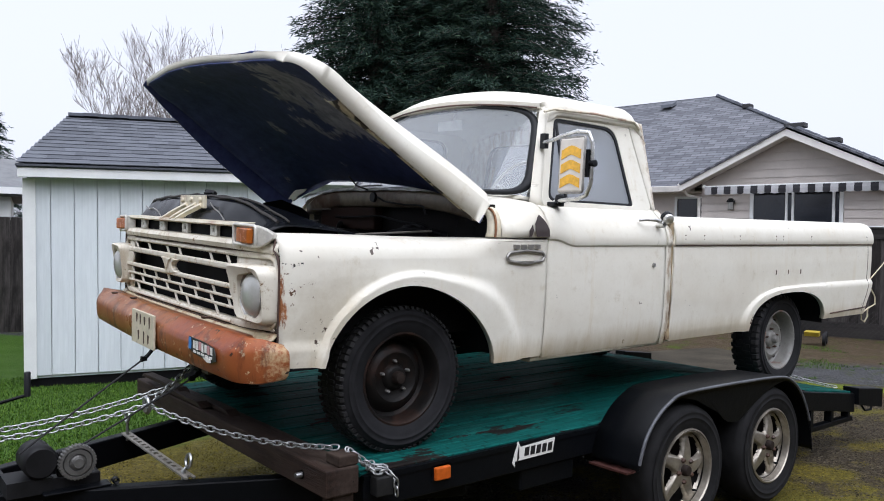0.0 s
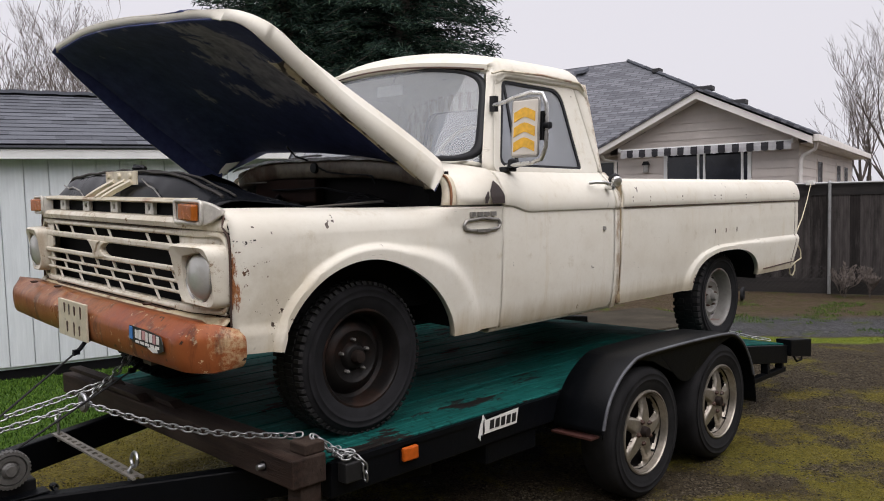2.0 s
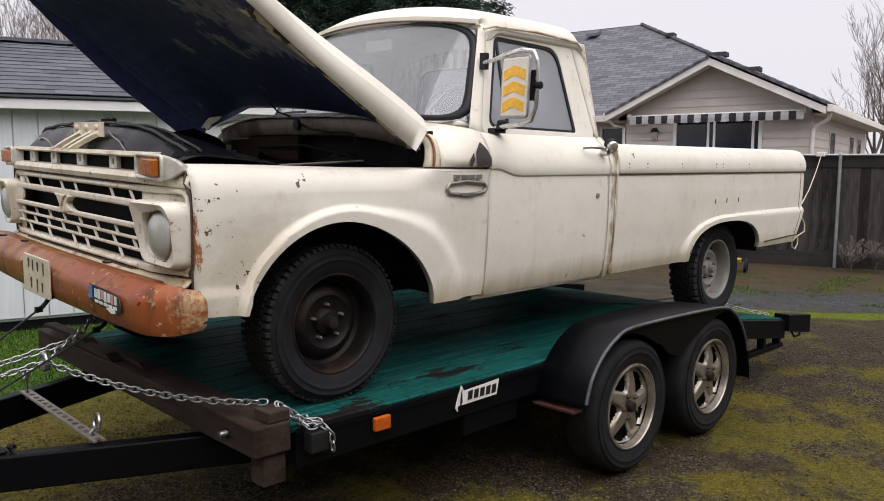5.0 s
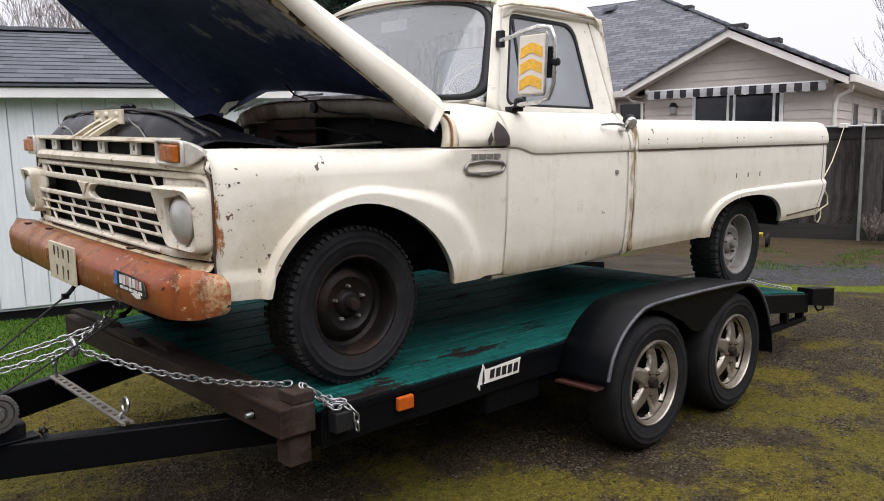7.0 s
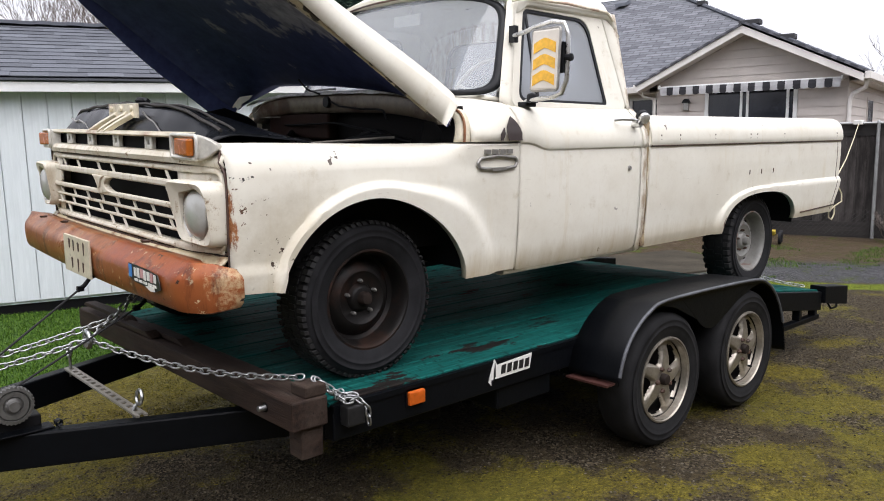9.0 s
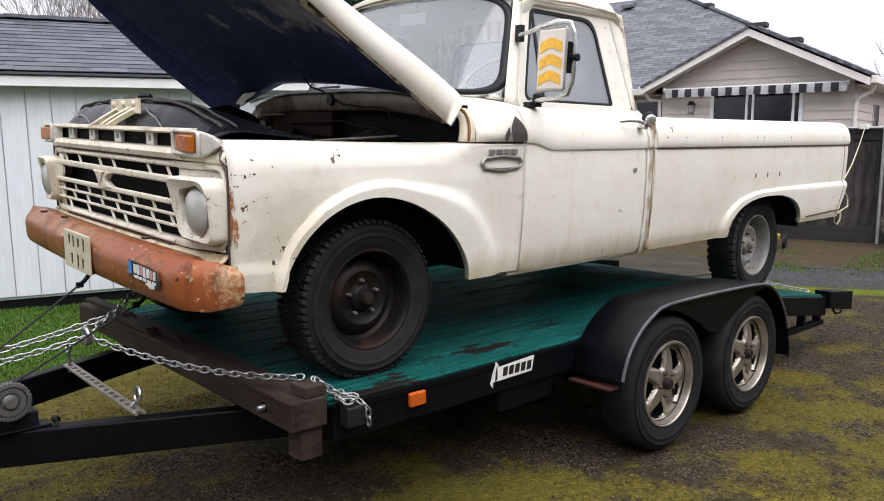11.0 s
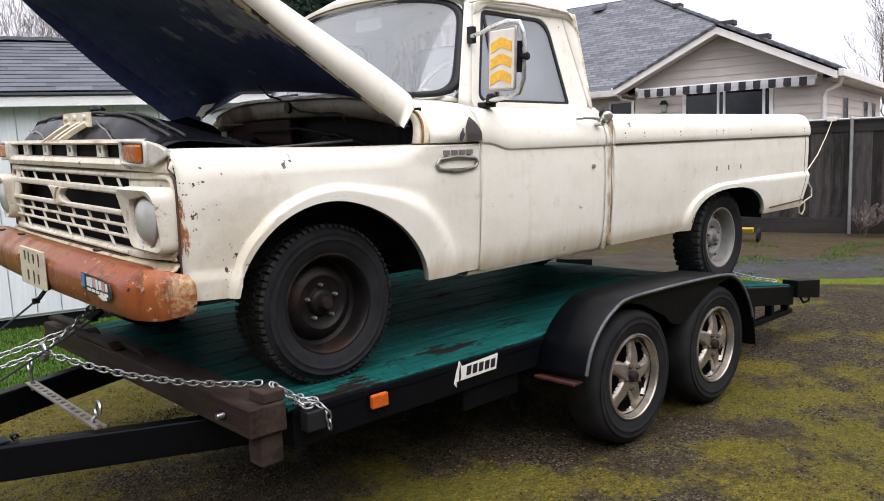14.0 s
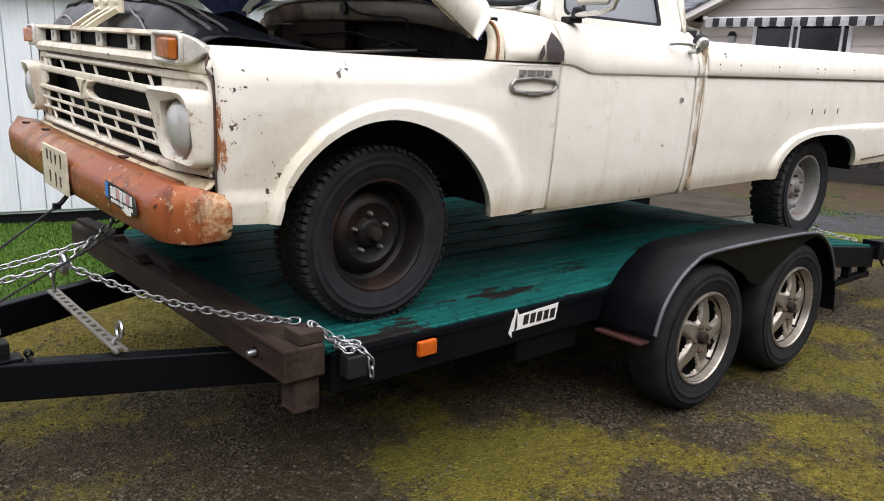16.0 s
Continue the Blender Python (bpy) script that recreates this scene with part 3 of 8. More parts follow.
    hgt = add(vor.outputs["Distance"], tiny, 0.6)
    hgt = add(hgt, fine, 1.2)
    bump(n, l, b, hgt, 0.9, 0.012)
    return m


def axis_steps(lo, hi, fine, outer):
    k = int((hi - lo) / fine)
    v = [lo + (hi - lo) * i / k for i in range(k + 1)]
    d, a = fine * 2, lo
    left = []
    while a > -outer:
        a -= d
        d *= 1.6
        left.append(a)
    d, a = fine * 2, hi
    right = []
    while a < outer:
        a += d
        d *= 1.6
        right.append(a)
    return left[::-1] + v + right


def lift(x, y):
    """Small unevenness of the yard, flat under wheels."""
    return 0.012 * noise.noise((x * 0.9, y * 0.9, 0.3)) + 0.006 * noise.noise((x * 4, y * 4, 7.0)) - 0.012


def moss_map(x, y):
    """How far moss has taken over the gravel, 0 to 1: more of it away from the drawbar."""
    if abs(x) > 40 or abs(y) > 40:
        return 0.4
    v = 0.36 + 0.55 * noise.noise((x * 1.2, y * 1.2, 3.0)) + 0.50 * noise.noise((x * 3.2, y * 3.2, 1.0)) + 0.28 * noise.noise((x * 8.0, y * 8.0, 5.0))
    v -= 0.34 * smooth01((x + 0.75 * y - 3.4) / 1.0)
    # lawn-side moss is real, but its extra amount stands in for sky light
    v += 0.16 * smooth01((x - 0.3) / 2.2) + 0.5 * smooth01((y - 0.1) / 0.4) * smooth01((0.9 - x) / 0.5)
    return max(0.0, min(1.0, v))


gx, gy = axis_steps(-3.0, 8.0, 0.07, 900), axis_steps(-3.6, 3.0, 0.07, 900)
verts = [(x, y, lift(x, y) if -6 < x < 14 and -7 < y < 9 else -0.012) for y in gy for x in gx]
k = len(gx)
faces = [(j * k + i, j * k + i + 1, (j + 1) * k + i + 1, (j + 1) * k + i) for j in range(len(gy) - 1) for i in range(k - 1)]
me = bpy.data.meshes.new("ground")
me.from_pydata(verts, [], faces)
ground = new("ground", me)
moss_at = me.attributes.new("moss", "FLOAT", "POINT")
moss_at.data.foreach_set("value", [moss_map(p[0], p[1]) for p in verts])
finish(ground, ground_mat(), True, angle=80)
tagged(ground, "wet gravel yard with yellow-green moss and lawn", "ground", kind="structure")

rng = np.random.default_rng(4)


def scatter(name, pts_faces, count, area, size, material, label, category, flat=0.6, keep=None):
    """Many small copies of one little shape joined into one mesh."""
    base, tris = pts_faces
    vs, fs, off, made = [], [], 0, 0
    while made < count:
        x, y = rng.uniform(area[0], area[1]), rng.uniform(area[2], area[3])
        if keep and not keep(x, y):
            count -= 0.34
            continue
        s = rng.uniform(*size)
        a = rng.uniform(0, 2 * math.pi)
        c, sn = math.cos(a), math.sin(a)
        jit = rng.uniform(0.7, 1.3, (len(base), 1))
        p = base * jit * s
        q = np.stack([p[:, 0] * c - p[:, 1] * sn + x, p[:, 0] * sn + p[:, 1] * c + y, p[:, 2] * flat + lift(x, y) + s * 0.12], 1)
        vs.append(q)
        fs += [tuple(i + off for i in t) for t in tris]
        off += len(base)
        made += 1
    me = bpy.data.meshes.new(name)
    me.from_pydata(np.concatenate(vs).tolist(), [], fs)
    ob = new(name, me)
    me.materials.append(material)
    return tagged(ob, label, category, kind="stuff")


def island_mat(name, stops, rough=0.8):
    m, n, l, b = node_mat(name)
    g = n.new("ShaderNodeNewGeometry")
    l.new(ramp(n, l, g.outputs["Random Per Island"], stops), b.inputs["Base Color"])
    b.inputs["Roughness"].default_value = rough
    b.inputs["Specular IOR Level"].default_value = 0.15
    return m


octa = (np.array([(1, 0, 0), (-1, 0, 0), (0, 0.8, 0), (0, -0.8, 0), (0.1, 0, 0.8), (0, 0.1, -0.6), (0.6, 0.6, 0.3), (-0.6, -0.5, 0.35)], float),
        [(0, 6, 4), (6, 2, 4), (2, 1, 4), (1, 7, 4), (7, 3, 4), (3, 0, 4), (2, 0, 5), (1, 2, 5), (3, 1, 5), (0, 3, 5), (0, 2, 6), (1, 3, 7)])
STONE = island_mat("yard_stone", [(0.0, (0.011, 0.009, 0.006)), (0.55, (0.042, 0.034, 0.022)), (0.88, (0.085, 0.071, 0.050)), (1.0, (0.14, 0.122, 0.092))])


def gravel_here(x, y):
    return moss_map(x, y) < rng.uniform(0.25, 0.75) and y < 1.7


scatter("gravel", octa, 70000, (-1.9, 6.2, -2.7, 1.7), (0.003, 0.0095), STONE, "loose wet grey gravel stones on the yard", "gravel", keep=gravel_here)
moss_blob = (np.array([(1, 0, 0), (0.3, 0.95, 0), (-0.8, 0.6, 0), (-0.8, -0.6, 0), (0.3, -0.95, 0), (0, 0, 1)], float), [(0, 1, 5), (1, 2, 5), (2, 3, 5), (3, 4, 5), (4, 0, 5)])
MOSS = island_mat("moss_cushion", [(0.0, (0.032, 0.026, 0.007)), (0.5, (0.085, 0.070, 0.013)), (1.0, (0.17, 0.138, 0.024))], 0.95)
scatter("moss", moss_blob, 16000, (-2.2, 7.0, -2.9, 1.7), (0.003, 0.009), MOSS, "yellow-green moss cushions between the gravel", "moss", 0.5, keep=lambda x, y: moss_map(x, y) > rng.uniform(0.35, 0.7))


def grass_patch(name, count, area, height, material, label, keep=None):
    vs, fs = [], []
    for _ in range(count):
        x, y = rng.uniform(area[0], area[1]), rng.uniform(area[2], area[3])
        if keep and not keep(x, y):
            continue
        h, a = rng.uniform(*height), rng.uniform(0, 2 * math.pi)
        w, lean = rng.uniform(0.0022, 0.0045), rng.uniform(0.1, 0.7) * h
        c, s = math.cos(a), math.sin(a)
        z = lift(x, y) - 0.004
        o = len(vs)
        vs += [(x - w * s, y + w * c, z), (x + w * s, y - w * c, z), (x + lean * 0.4 * c - w * s * 0.7, y + lean * 0.4 * s + w * c * 0.7, z + h * 0.6), (x + lean * 0.4 * c + w * s * 0.7, y + lean * 0.4 * s - w * c * 0.7, z + h * 0.6), (x + lean * c, y + lean * s, z + h)]
        fs += [(o, o + 1, o + 3, o + 2), (o + 2, o + 3, o + 4)]
    me = bpy.data.meshes.new(name)
    me.from_pydata(vs, [], fs)
    ob = new(name, me)
    me.materials.append(material)
    return tagged(ob, label, "grass", kind="stuff")


GRASS = island_mat("lawn_blade", [(0.0, (0.018, 0.046, 0.005)), (0.5, (0.050, 0.112, 0.011)), (1.0, (0.105, 0.18, 0.023))], 0.6)
GRASS_Y = island_mat("yellowish_blade", [(0.0, (0.06, 0.08, 0.008)), (0.5, (0.14, 0.17, 0.016)), (1.0, (0.24, 0.25, 0.035))], 0.6)
grass_patch("lawn_grass", 120000, (-2.6, 4.6, 1.75, 5.2), (0.012, 0.034), GRASS, "short green lawn in front of the shed", lambda x, y: y > 1.95 + 0.35 * noise.noise((x * 1.3, 0.2, 5)))
grass_patch("strip_grass", 22000, (5.9, 8.2, -2.4, 0.9), (0.006, 0.020), GRASS_Y, "strip of yellow-green grass across the yard", lambda x, y: abs(x + 0.75 * y - 6.45 - 0.12 * noise.noise((y * 2.0, 1.2, 3))) < 0.20)
grass_patch("grass_tufts", 26000, (6.6, 10.2, -2.4, 2.0), (0.010, 0.040), GRASS, "tufts of grass in the gravel before the fence", lambda x, y: x + 0.75 * y > 6.9 and noise.noise((x * 1.5, y * 1.5, 9.0)) + 0.5 * noise.noise((x * 5, y * 5, 2.0)) > 0.22)
MOSS_BLADE = island_mat("mossy_turf_blade", [(0.0, (0.040, 0.034, 0.006)), (0.5, (0.100, 0.085, 0.013)), (1.0, (0.200, 0.165, 0.024))], 0.8)
grass_patch("moss_turf", 90000, (-1.9, 6.4, -2.9, -0.9), (0.004, 0.010), MOSS_BLADE, "short olive mossy turf between the gravel", lambda x, y: moss_map(x, y) > rng.uniform(0.35, 0.75))
grass_patch("border_moss", 16000, (-2.0, 1.1, 0.85, 2.1), (0.005, 0.016), MOSS_BLADE, "yellow-brown moss along the lawn's edge", lambda x, y: noise.noise((x * 2.1, y * 2.1, 7.0)) + 0.4 * noise.noise((x * 8, y * 8, 4.0)) < 0.12)
slab = part("pavement", boxes(((0, 0, -0.05), (1.6, 1.5, 0.012))), plain("damp_concrete", (0.055, 0.048, 0.036), 0.9, vary=0.6, scale=2.2, relief=0.5, spec=0.1), m=pose(5.9, 1.35, 0, 0, 0, -14), bevel=0.01)
tagged(slab, "damp concrete slab beyond the trailer", "pavement", kind="structure")


# unseen plain walls behind and beside the viewer, added to block low sky light
back = part("wall_south", boxes(((-16, -0.1, -0.05), (16, 0.1, 4.6))), plain("brown_grey_house_wall", (0.16, 0.14, 0.12), 0.8, vary=0.2, scale=1.5), m=pose(0, -8.2, 0))
tagged(back, "unseen plain brown-grey wall that blocks low light behind the yard", "wall", kind="structure")
west = part("wall_west", boxes(((-0.1, -15.4, -0.05), (0.1, 0, 4.0))), back.data.materials[0], m=pose(-9.0, 7.0, 0))
tagged(west, "unseen plain brown-grey wall that blocks low light on the open side", "wall", kind="structure")


# ---- the pickup ----
# local frame: x back from the front axle, y across (driver's side minus), z up
NEAR_PIVOT = Matrix.Translation((1.8, -0.97, 1.2))
TRUCK_POSE = NEAR_PIVOT @ Euler((radians(1.9), radians(-0.45), 0)).to_matrix().to_4x4() @ NEAR_PIVOT.inverted()
truck = thing("pickup_truck", "old cream-white pickup with rusty bumper and raised hood", "pickup truck", TRUCK_POSE)
FRONT, TAIL, ARCH_X, REAR_X = -0.548, 4.47, 0.025, 3.24
ARCH_BASE, ARCH_H = 0.93, 0.377


def arch_norm(x, z):
    v = max(0.0, z - ARCH_BASE) / ARCH_H
    if x < ARCH_X:
        return math.hypot((x - ARCH_X) / 0.41, v)
    u = (x - ARCH_X) / 0.49
    return (u ** 1.75 + v ** 1.75) ** (1 / 1.75)


def front_arch(x):
    if x < ARCH_X:
        u = (ARCH_X - x) / 0.41
        return ARCH_BASE + ARCH_H * math.sqrt(max(0, 1 - u * u))
    u = (x - ARCH_X) / 0.49
    return ARCH_BASE + ARCH_H * max(0, 1 - u ** 1.75) ** (1 / 1.75)


def rear_arch(x):
    u = abs(x - REAR_X) / 0.50
    return 0.925 + 0.225 * max(0, 1 - u ** 2.4) ** (1 / 2.4)


def spread(a, b, n, dense=()):
    """n even steps from a to b, closer round the places in dense."""
    xs = [lerp(a, b, i / n) for i in range(n + 1)]
    for d in dense:
        xs += [d + k for k in (-0.03, -0.018, -0.009, -0.003, 0.0, 0.003, 0.009, 0.018, 0.03) if a < d + k < b]
    xs = sorted(set(round(x, 4) for x in xs))
    return xs


def fender_low(x):
    front = lerp(1.012, 1.000, (x - FRONT) / 0.2)
    if ARCH_X - 0.41 < x < ARCH_X + 0.49:
        return max(front_arch(x), front if x < 0 else ARCH_BASE)
    return front if x < 0 else 0.93


def fender_y(x, z):
    y = curve_at([(0.9, 0.962), (1.0, 0.974), (1.2, 0.985), (1.35, 0.988), (1.42, 0.982)], z)
    e = arch_norm(x, z)
    eo = curve_at([(-0.40, 1.08), (0.0, 1.155), (0.22, 1.22), (0.50, 1.46)], x)
    k = (e - 1) / (eo - 1)
    y += 0.030 * (1 - smooth01((k - 0.60) / 0.40))
    if z < 1.10 and x < -0.36:
        y += 0.012 * smooth01((1.10 - z) / 0.02)
    y -= 0.036 * smooth01((-0.490 - x) / 0.075) ** 1.6
    return y


def fender(s):
    bm = bmesh.new()
    rows = []
    for x in spread(FRONT, 0.850, 70, (ARCH_X - 0.40, ARCH_X + 0.49)):
        lo = fender_low(x)
        row = [(x, s * (fender_y(x, lo) - 0.03), lo + 0.002), (x, s * fender_y(x, lo), lo)]
        for i in range(1, 23):
            z = lerp(lo, 1.42, i / 22)
            row.append((x, s * fender_y(x, z), z))
        tuck = 0.036 * smooth01((-0.490 - x) / 0.075) ** 1.6
        rise = 0.012 * smooth01((0.3 - x) / 0.8)
        top_out = smooth01((x - 0.30) / 0.26)
        row += [(x, s * (lerp(a, 0.986, top_out if z < 1.502 else 0.0) - tuck), z + rise * (z - 1.42) / 0.08) for a, z in ((0.972, 1.448), (0.955, 1.474), (0.93, 1.490), (0.895, 1.499), (0.845, 1.503), (0.835, 1.49))]
        rows.append(row)
    sheet(bm, rows)
    return part("front_fender", bm, PAINT, truck, smooth=True, angle=50)


for side in (-1, 1):
    thick(fender(side), 0.006)
    # wheel house, coloured near-black for the shade inside the arch
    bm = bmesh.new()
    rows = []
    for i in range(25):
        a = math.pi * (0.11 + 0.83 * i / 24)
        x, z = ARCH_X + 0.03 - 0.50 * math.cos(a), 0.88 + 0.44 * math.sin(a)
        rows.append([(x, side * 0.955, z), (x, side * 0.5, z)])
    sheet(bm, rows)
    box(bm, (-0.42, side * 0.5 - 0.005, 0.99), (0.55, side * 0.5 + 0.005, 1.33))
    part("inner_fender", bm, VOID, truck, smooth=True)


# doors and cab sides
def crease(x):
    return 1.505 - 0.032 * smooth01((x - 0.90) / 0.16)


def door_row(x, s, low=0.918):
    c = crease(x)
    pts = [(0.935, low + 0.003), (0.955, low), (0.966, low + 0.03), (0.978, 1.02), (0.985, 1.15), (0.986, 1.30), (0.982, c - 0.035), (0.978, c - 0.010),
           (0.988, c - 0.002), (0.992, c + 0.012), (0.989, c + 0.045), (0.975, c + 0.085), (0.95, c + 0.125), (0.92, c + 0.155), (0.888, 1.658), (0.875, 1.668), (0.86, 1.66)]
    return [(x, s * y, z) for y, z in pts]


def door_skin(s):
    bm = bmesh.new()
    sheet(bm, [door_row(x, s) for x in spread(0.857, 1.805, 40)])
    return bm


# window frame of the door: outer and inner loops over the leaning upper cab
def lean_y(z):
    return lerp(0.884, 0.742, (z - 1.66) / 0.51)


def rounded(corners, r, n=5):
    """A closed outline with rounded corners."""
    out = []
    k = len(corners)
    for i in range(k):
        p, a, b = Vector(corners[i]), Vector(corners[i - 1]), Vector(corners[(i + 1) % k])
        rr = r[i] if isinstance(r, (list, tuple)) else r
        u, v = (a - p).normalized() * rr, (b - p).normalized() * rr
        for j in range(n + 1):
            t = j / n
            out.append(p + u * (1 - t) ** 2 + v * t * t)
    return out


WIN_OUT = [(0.905, 1.662), (1.800, 1.662), (1.722, 2.165), (1.062, 2.165)]
WIN_IN = [(0.958, 1.690), (1.640, 1.682), (1.600, 2.118), (1.108, 2.128)]


def ring_frame(outer, inner, s, t_in, yf, ro=0.04, ri=(0.05, 0.02, 0.09, 0.04)):
    """A flat frame between two outlines in x and z, bent to the cab's side."""
    bm = bmesh.new()
    a, b = rounded(outer, ro), rounded(inner, ri)
    va = [bm.verts.new((p.x, s * yf(p.y), p.y)) for p in a]
    vb = [bm.verts.new((p.x, s * yf(p.y), p.y)) for p in b]
    vc = [bm.verts.new((p.x, s * (yf(p.y) - t_in), p.y)) for p in b]
    vd = [bm.verts.new((p.x, s * (yf(p.y) - t_in), p.y)) for p in a]
    k = len(a)
    for i in range(k):
        j = (i + 1) % k
        for p, q in ((va, vb), (vb, vc), (vc, vd), (vd, va)):
            bm.faces.new((p[i], p[j], q[j], q[i]))
    return bm


def pane(outline, s, yf, inset=0.012):
    bm = bmesh.new()
    vs = [bm.verts.new((p.x, s * (yf(p.y) - inset), p.y)) for p in rounded(outline, (0.05, 0.02, 0.09, 0.04))]
    bm.faces.new(vs)
    return bm


def shrink(c, d):
    m = sum((Vector(p) for p in c), Vector((0, 0))) / len(c)
    return [tuple(Vector(p) + (m - Vector(p)).normalized() * d) for p in c]


for side in (-1, 1):
    door = thick(part("door", door_skin(side), PAINT, truck, "cream-white door with scratches" if side < 0 else "", smooth=True, angle=28), 0.012)
    part("window_frame", ring_frame(WIN_OUT, WIN_IN, side, 0.03, lean_y), PAINT, door, smooth=True, bevel=0.004)
    part("rubber_seal", ring_frame(WIN_IN, shrink(WIN_IN, 0.022), side, 0.016, lambda z: lean_y(z) - 0.004, (0.05, 0.02, 0.09, 0.04), (0.05, 0.02, 0.085, 0.035)), RUBBER, door, "black rubber seal", smooth=True)
    g = part("side_window", pane(shrink(WIN_IN, 0.008), side, lean_y), SIDE_GLASS, door, "dusty side window glass")
    g.visible_shadow = False
    bm = bmesh.new()
    tube(bm, [(1.098, side * 0.872, 1.69), (1.128, side * 0.745, 2.12)], 0.009, 6)
    part("vent_post", bm, RUBBER, door)
    # handle: an arched bar over a small scoop, with a push button
    bm = bmesh.new()
    tube(bm, [(1.585, side * 0.962, 1.607), (1.60, side * 1.0, 1.612), (1.66, side * 1.012, 1.610), (1.715, side * 1.008, 1.603), (1.735, side * 0.985, 1.597)], 0.010, 8)
    lathe(bm, [(0.0, 0.02), (0.016, 0.018), (0.018, 0.0), (0.018, -0.03)], 14, "y", (1.742, side * 0.985, 1.585))
    part("door_handle", bm, CHROME, door, "pitted chrome handle", smooth=True)
    bm = bmesh.new()
    lathe(bm, [(0.0, -0.006), (0.011, -0.006), (0.013, 0.004)], 12, "y", (1.70, side * 0.988, 1.36))
    part("lock", bm, TRIM, door, smooth=True)

# dark seals behind the door gaps
for side in (-1, 1):
    part("door_seal", boxes(((0.843, side * 0.952 - 0.006, 0.94), (0.865, side * 0.952 + 0.006, 1.50))), VOID, truck)
    part("door_seal", boxes(((1.798, side * 0.952 - 0.006, 0.94), (1.822, side * 0.952 + 0.006, 1.50))), VOID, truck)
# cab side behind the door and the sill under it
for side in (-1, 1):
    bm = bmesh.new()
    sheet(bm, [door_row(x, side, 0.905) for x in (1.815, 1.83, 1.845, 1.862)])
    rows = []
    for i in range(13):
        z = lerp(1.66, 2.17, i / 12)
        y = lean_y(z)
        x0 = lerp(1.806, 1.728, i / 12)
        x1 = lerp(1.845, 1.872, i / 12)
        rows.append([(x0, side * y, z), (lerp(x0, x1, 0.5), side * y, z), (x1 - 0.008, side * (y - 0.004), z), (x1, side * (y - 0.03), z), (x1, side * (y - 0.30), z)])
    sheet(bm, rows)
    thick(part("cab_corner", bm, PAINT, truck, smooth=True, angle=40), 0.008)
    bm = bmesh.new()
    sheet(bm, [[(x, side * 0.950, 0.925), (x, side * 0.946, 0.905), (x, side * 0.93, 0.898), (x, side * 0.80, 0.90)] for x in (0.80, 1.2, 1.86)])
    thick(part("rocker_panel", bm, PAINT_RUST, truck, "rust-stained sill", smooth=True), 0.008)

# cab back wall with its window
bm = bmesh.new()
BACK_OUT = [(-0.87, 1.0), (0.87, 1.0), (0.72, 2.19), (-0.72, 2.19)]
BACK_IN = [(-0.62, 1.74), (0.62, 1.74), (0.56, 2.09), (-0.56, 2.09)]


def back_frame(outer, inner, x0, x1, ro, ri):
    bm = bmesh.new()
    a, b = rounded(outer, ro), rounded(inner, ri)
    loops = [[bm.verts.new((x, p.x, p.y)) for p in q] for q, x in ((a, x1), (b, x1), (b, x0), (a, x0))]
    k = len(a)
    for p, q in zip(loops, loops[1:] + loops[:1]):
        for i in range(k):
            j = (i + 1) % k
            bm.faces.new((p[i], p[j], q[j], q[i]))
    return bm


bm.free()
part("cab_back", back_frame(BACK_OUT, BACK_IN, 1.842, 1.866, 0.05, 0.1), PAINT, truck, smooth=True)
part("rear_window_seal", back_frame(BACK_IN, shrink(BACK_IN, 0.03), 1.838, 1.870, 0.1, 0.09), RUBBER, truck, "black rubber seal", smooth=True)
bm = bmesh.new()
bm.faces.new([bm.verts.new((1.852, p.x, p.y)) for p in rounded(shrink(BACK_IN, 0.01), 0.1)])
g = part("rear_window", bm, SIDE_GLASS, truck, "dusty rear window glass")
g.visible_shadow = False

# roof: crowned shell with a drip rail
bm = bmesh.new()
rows = []
for i in range(25):
    t = i / 24
    row = []
    for j in range(33):
        u = -1 + 2 * j / 32
        bow = 0.085 * (1 - u * u)
        x = lerp(1.045 - bow * 1.25, 1.882 + 0.020 * (1 - u * u), t)
        crown = 0.104 * (1 - abs(u) ** 2.3) * (1 - 0.25 * abs(2 * t - 0.95) ** 2.2)
        edge = 0.055 * (1 - smooth01(t / 0.10)) + 0.10 * (1 - smooth01((1 - t) / 0.16)) ** 1.5 + 0.075 * smooth01((abs(u) - 0.88) / 0.12) ** 1.6
        hw = 0.775 - 0.012 * (1 - smooth01(min(t, 1 - t) / 0.08))
        row.append((x, hw * u, 2.226 + crown - edge))
    rows.append(row)
sheet(bm, rows)
thick(part("roof", bm, PAINT, truck, "dented cream-white cab roof", smooth=True, angle=60), 0.03)
for side in (-1, 1):
    bm = bmesh.new()
    tube(bm, [(1.02, side * 0.765, 2.150), (1.08, side * 0.778, 2.168), (1.40, side * 0.782, 2.176), (1.74, side * 0.778, 2.165), (1.80, side * 0.772, 2.13)], 0.007, 6)
    part("drip_rail", bm, PAINT_RUST, truck, smooth=True)


# windscreen: bowed glass, rubber seal, pillars
def screen_point(u, v):
    """u across from -1 to 1, v up from 0 to 1."""
    y = u * lerp(0.840, 0.720, v)
    x = lerp(0.862, 1.030, v) - lerp(0.205, 0.105, v) * (1 - abs(u) ** 2.4)
    z = lerp(1.722 - 0.026 * abs(u) ** 3, 2.168, v) + lerp(0.02, 0.050, v) * (1 - u * u)
    return Vector((x, y, z))


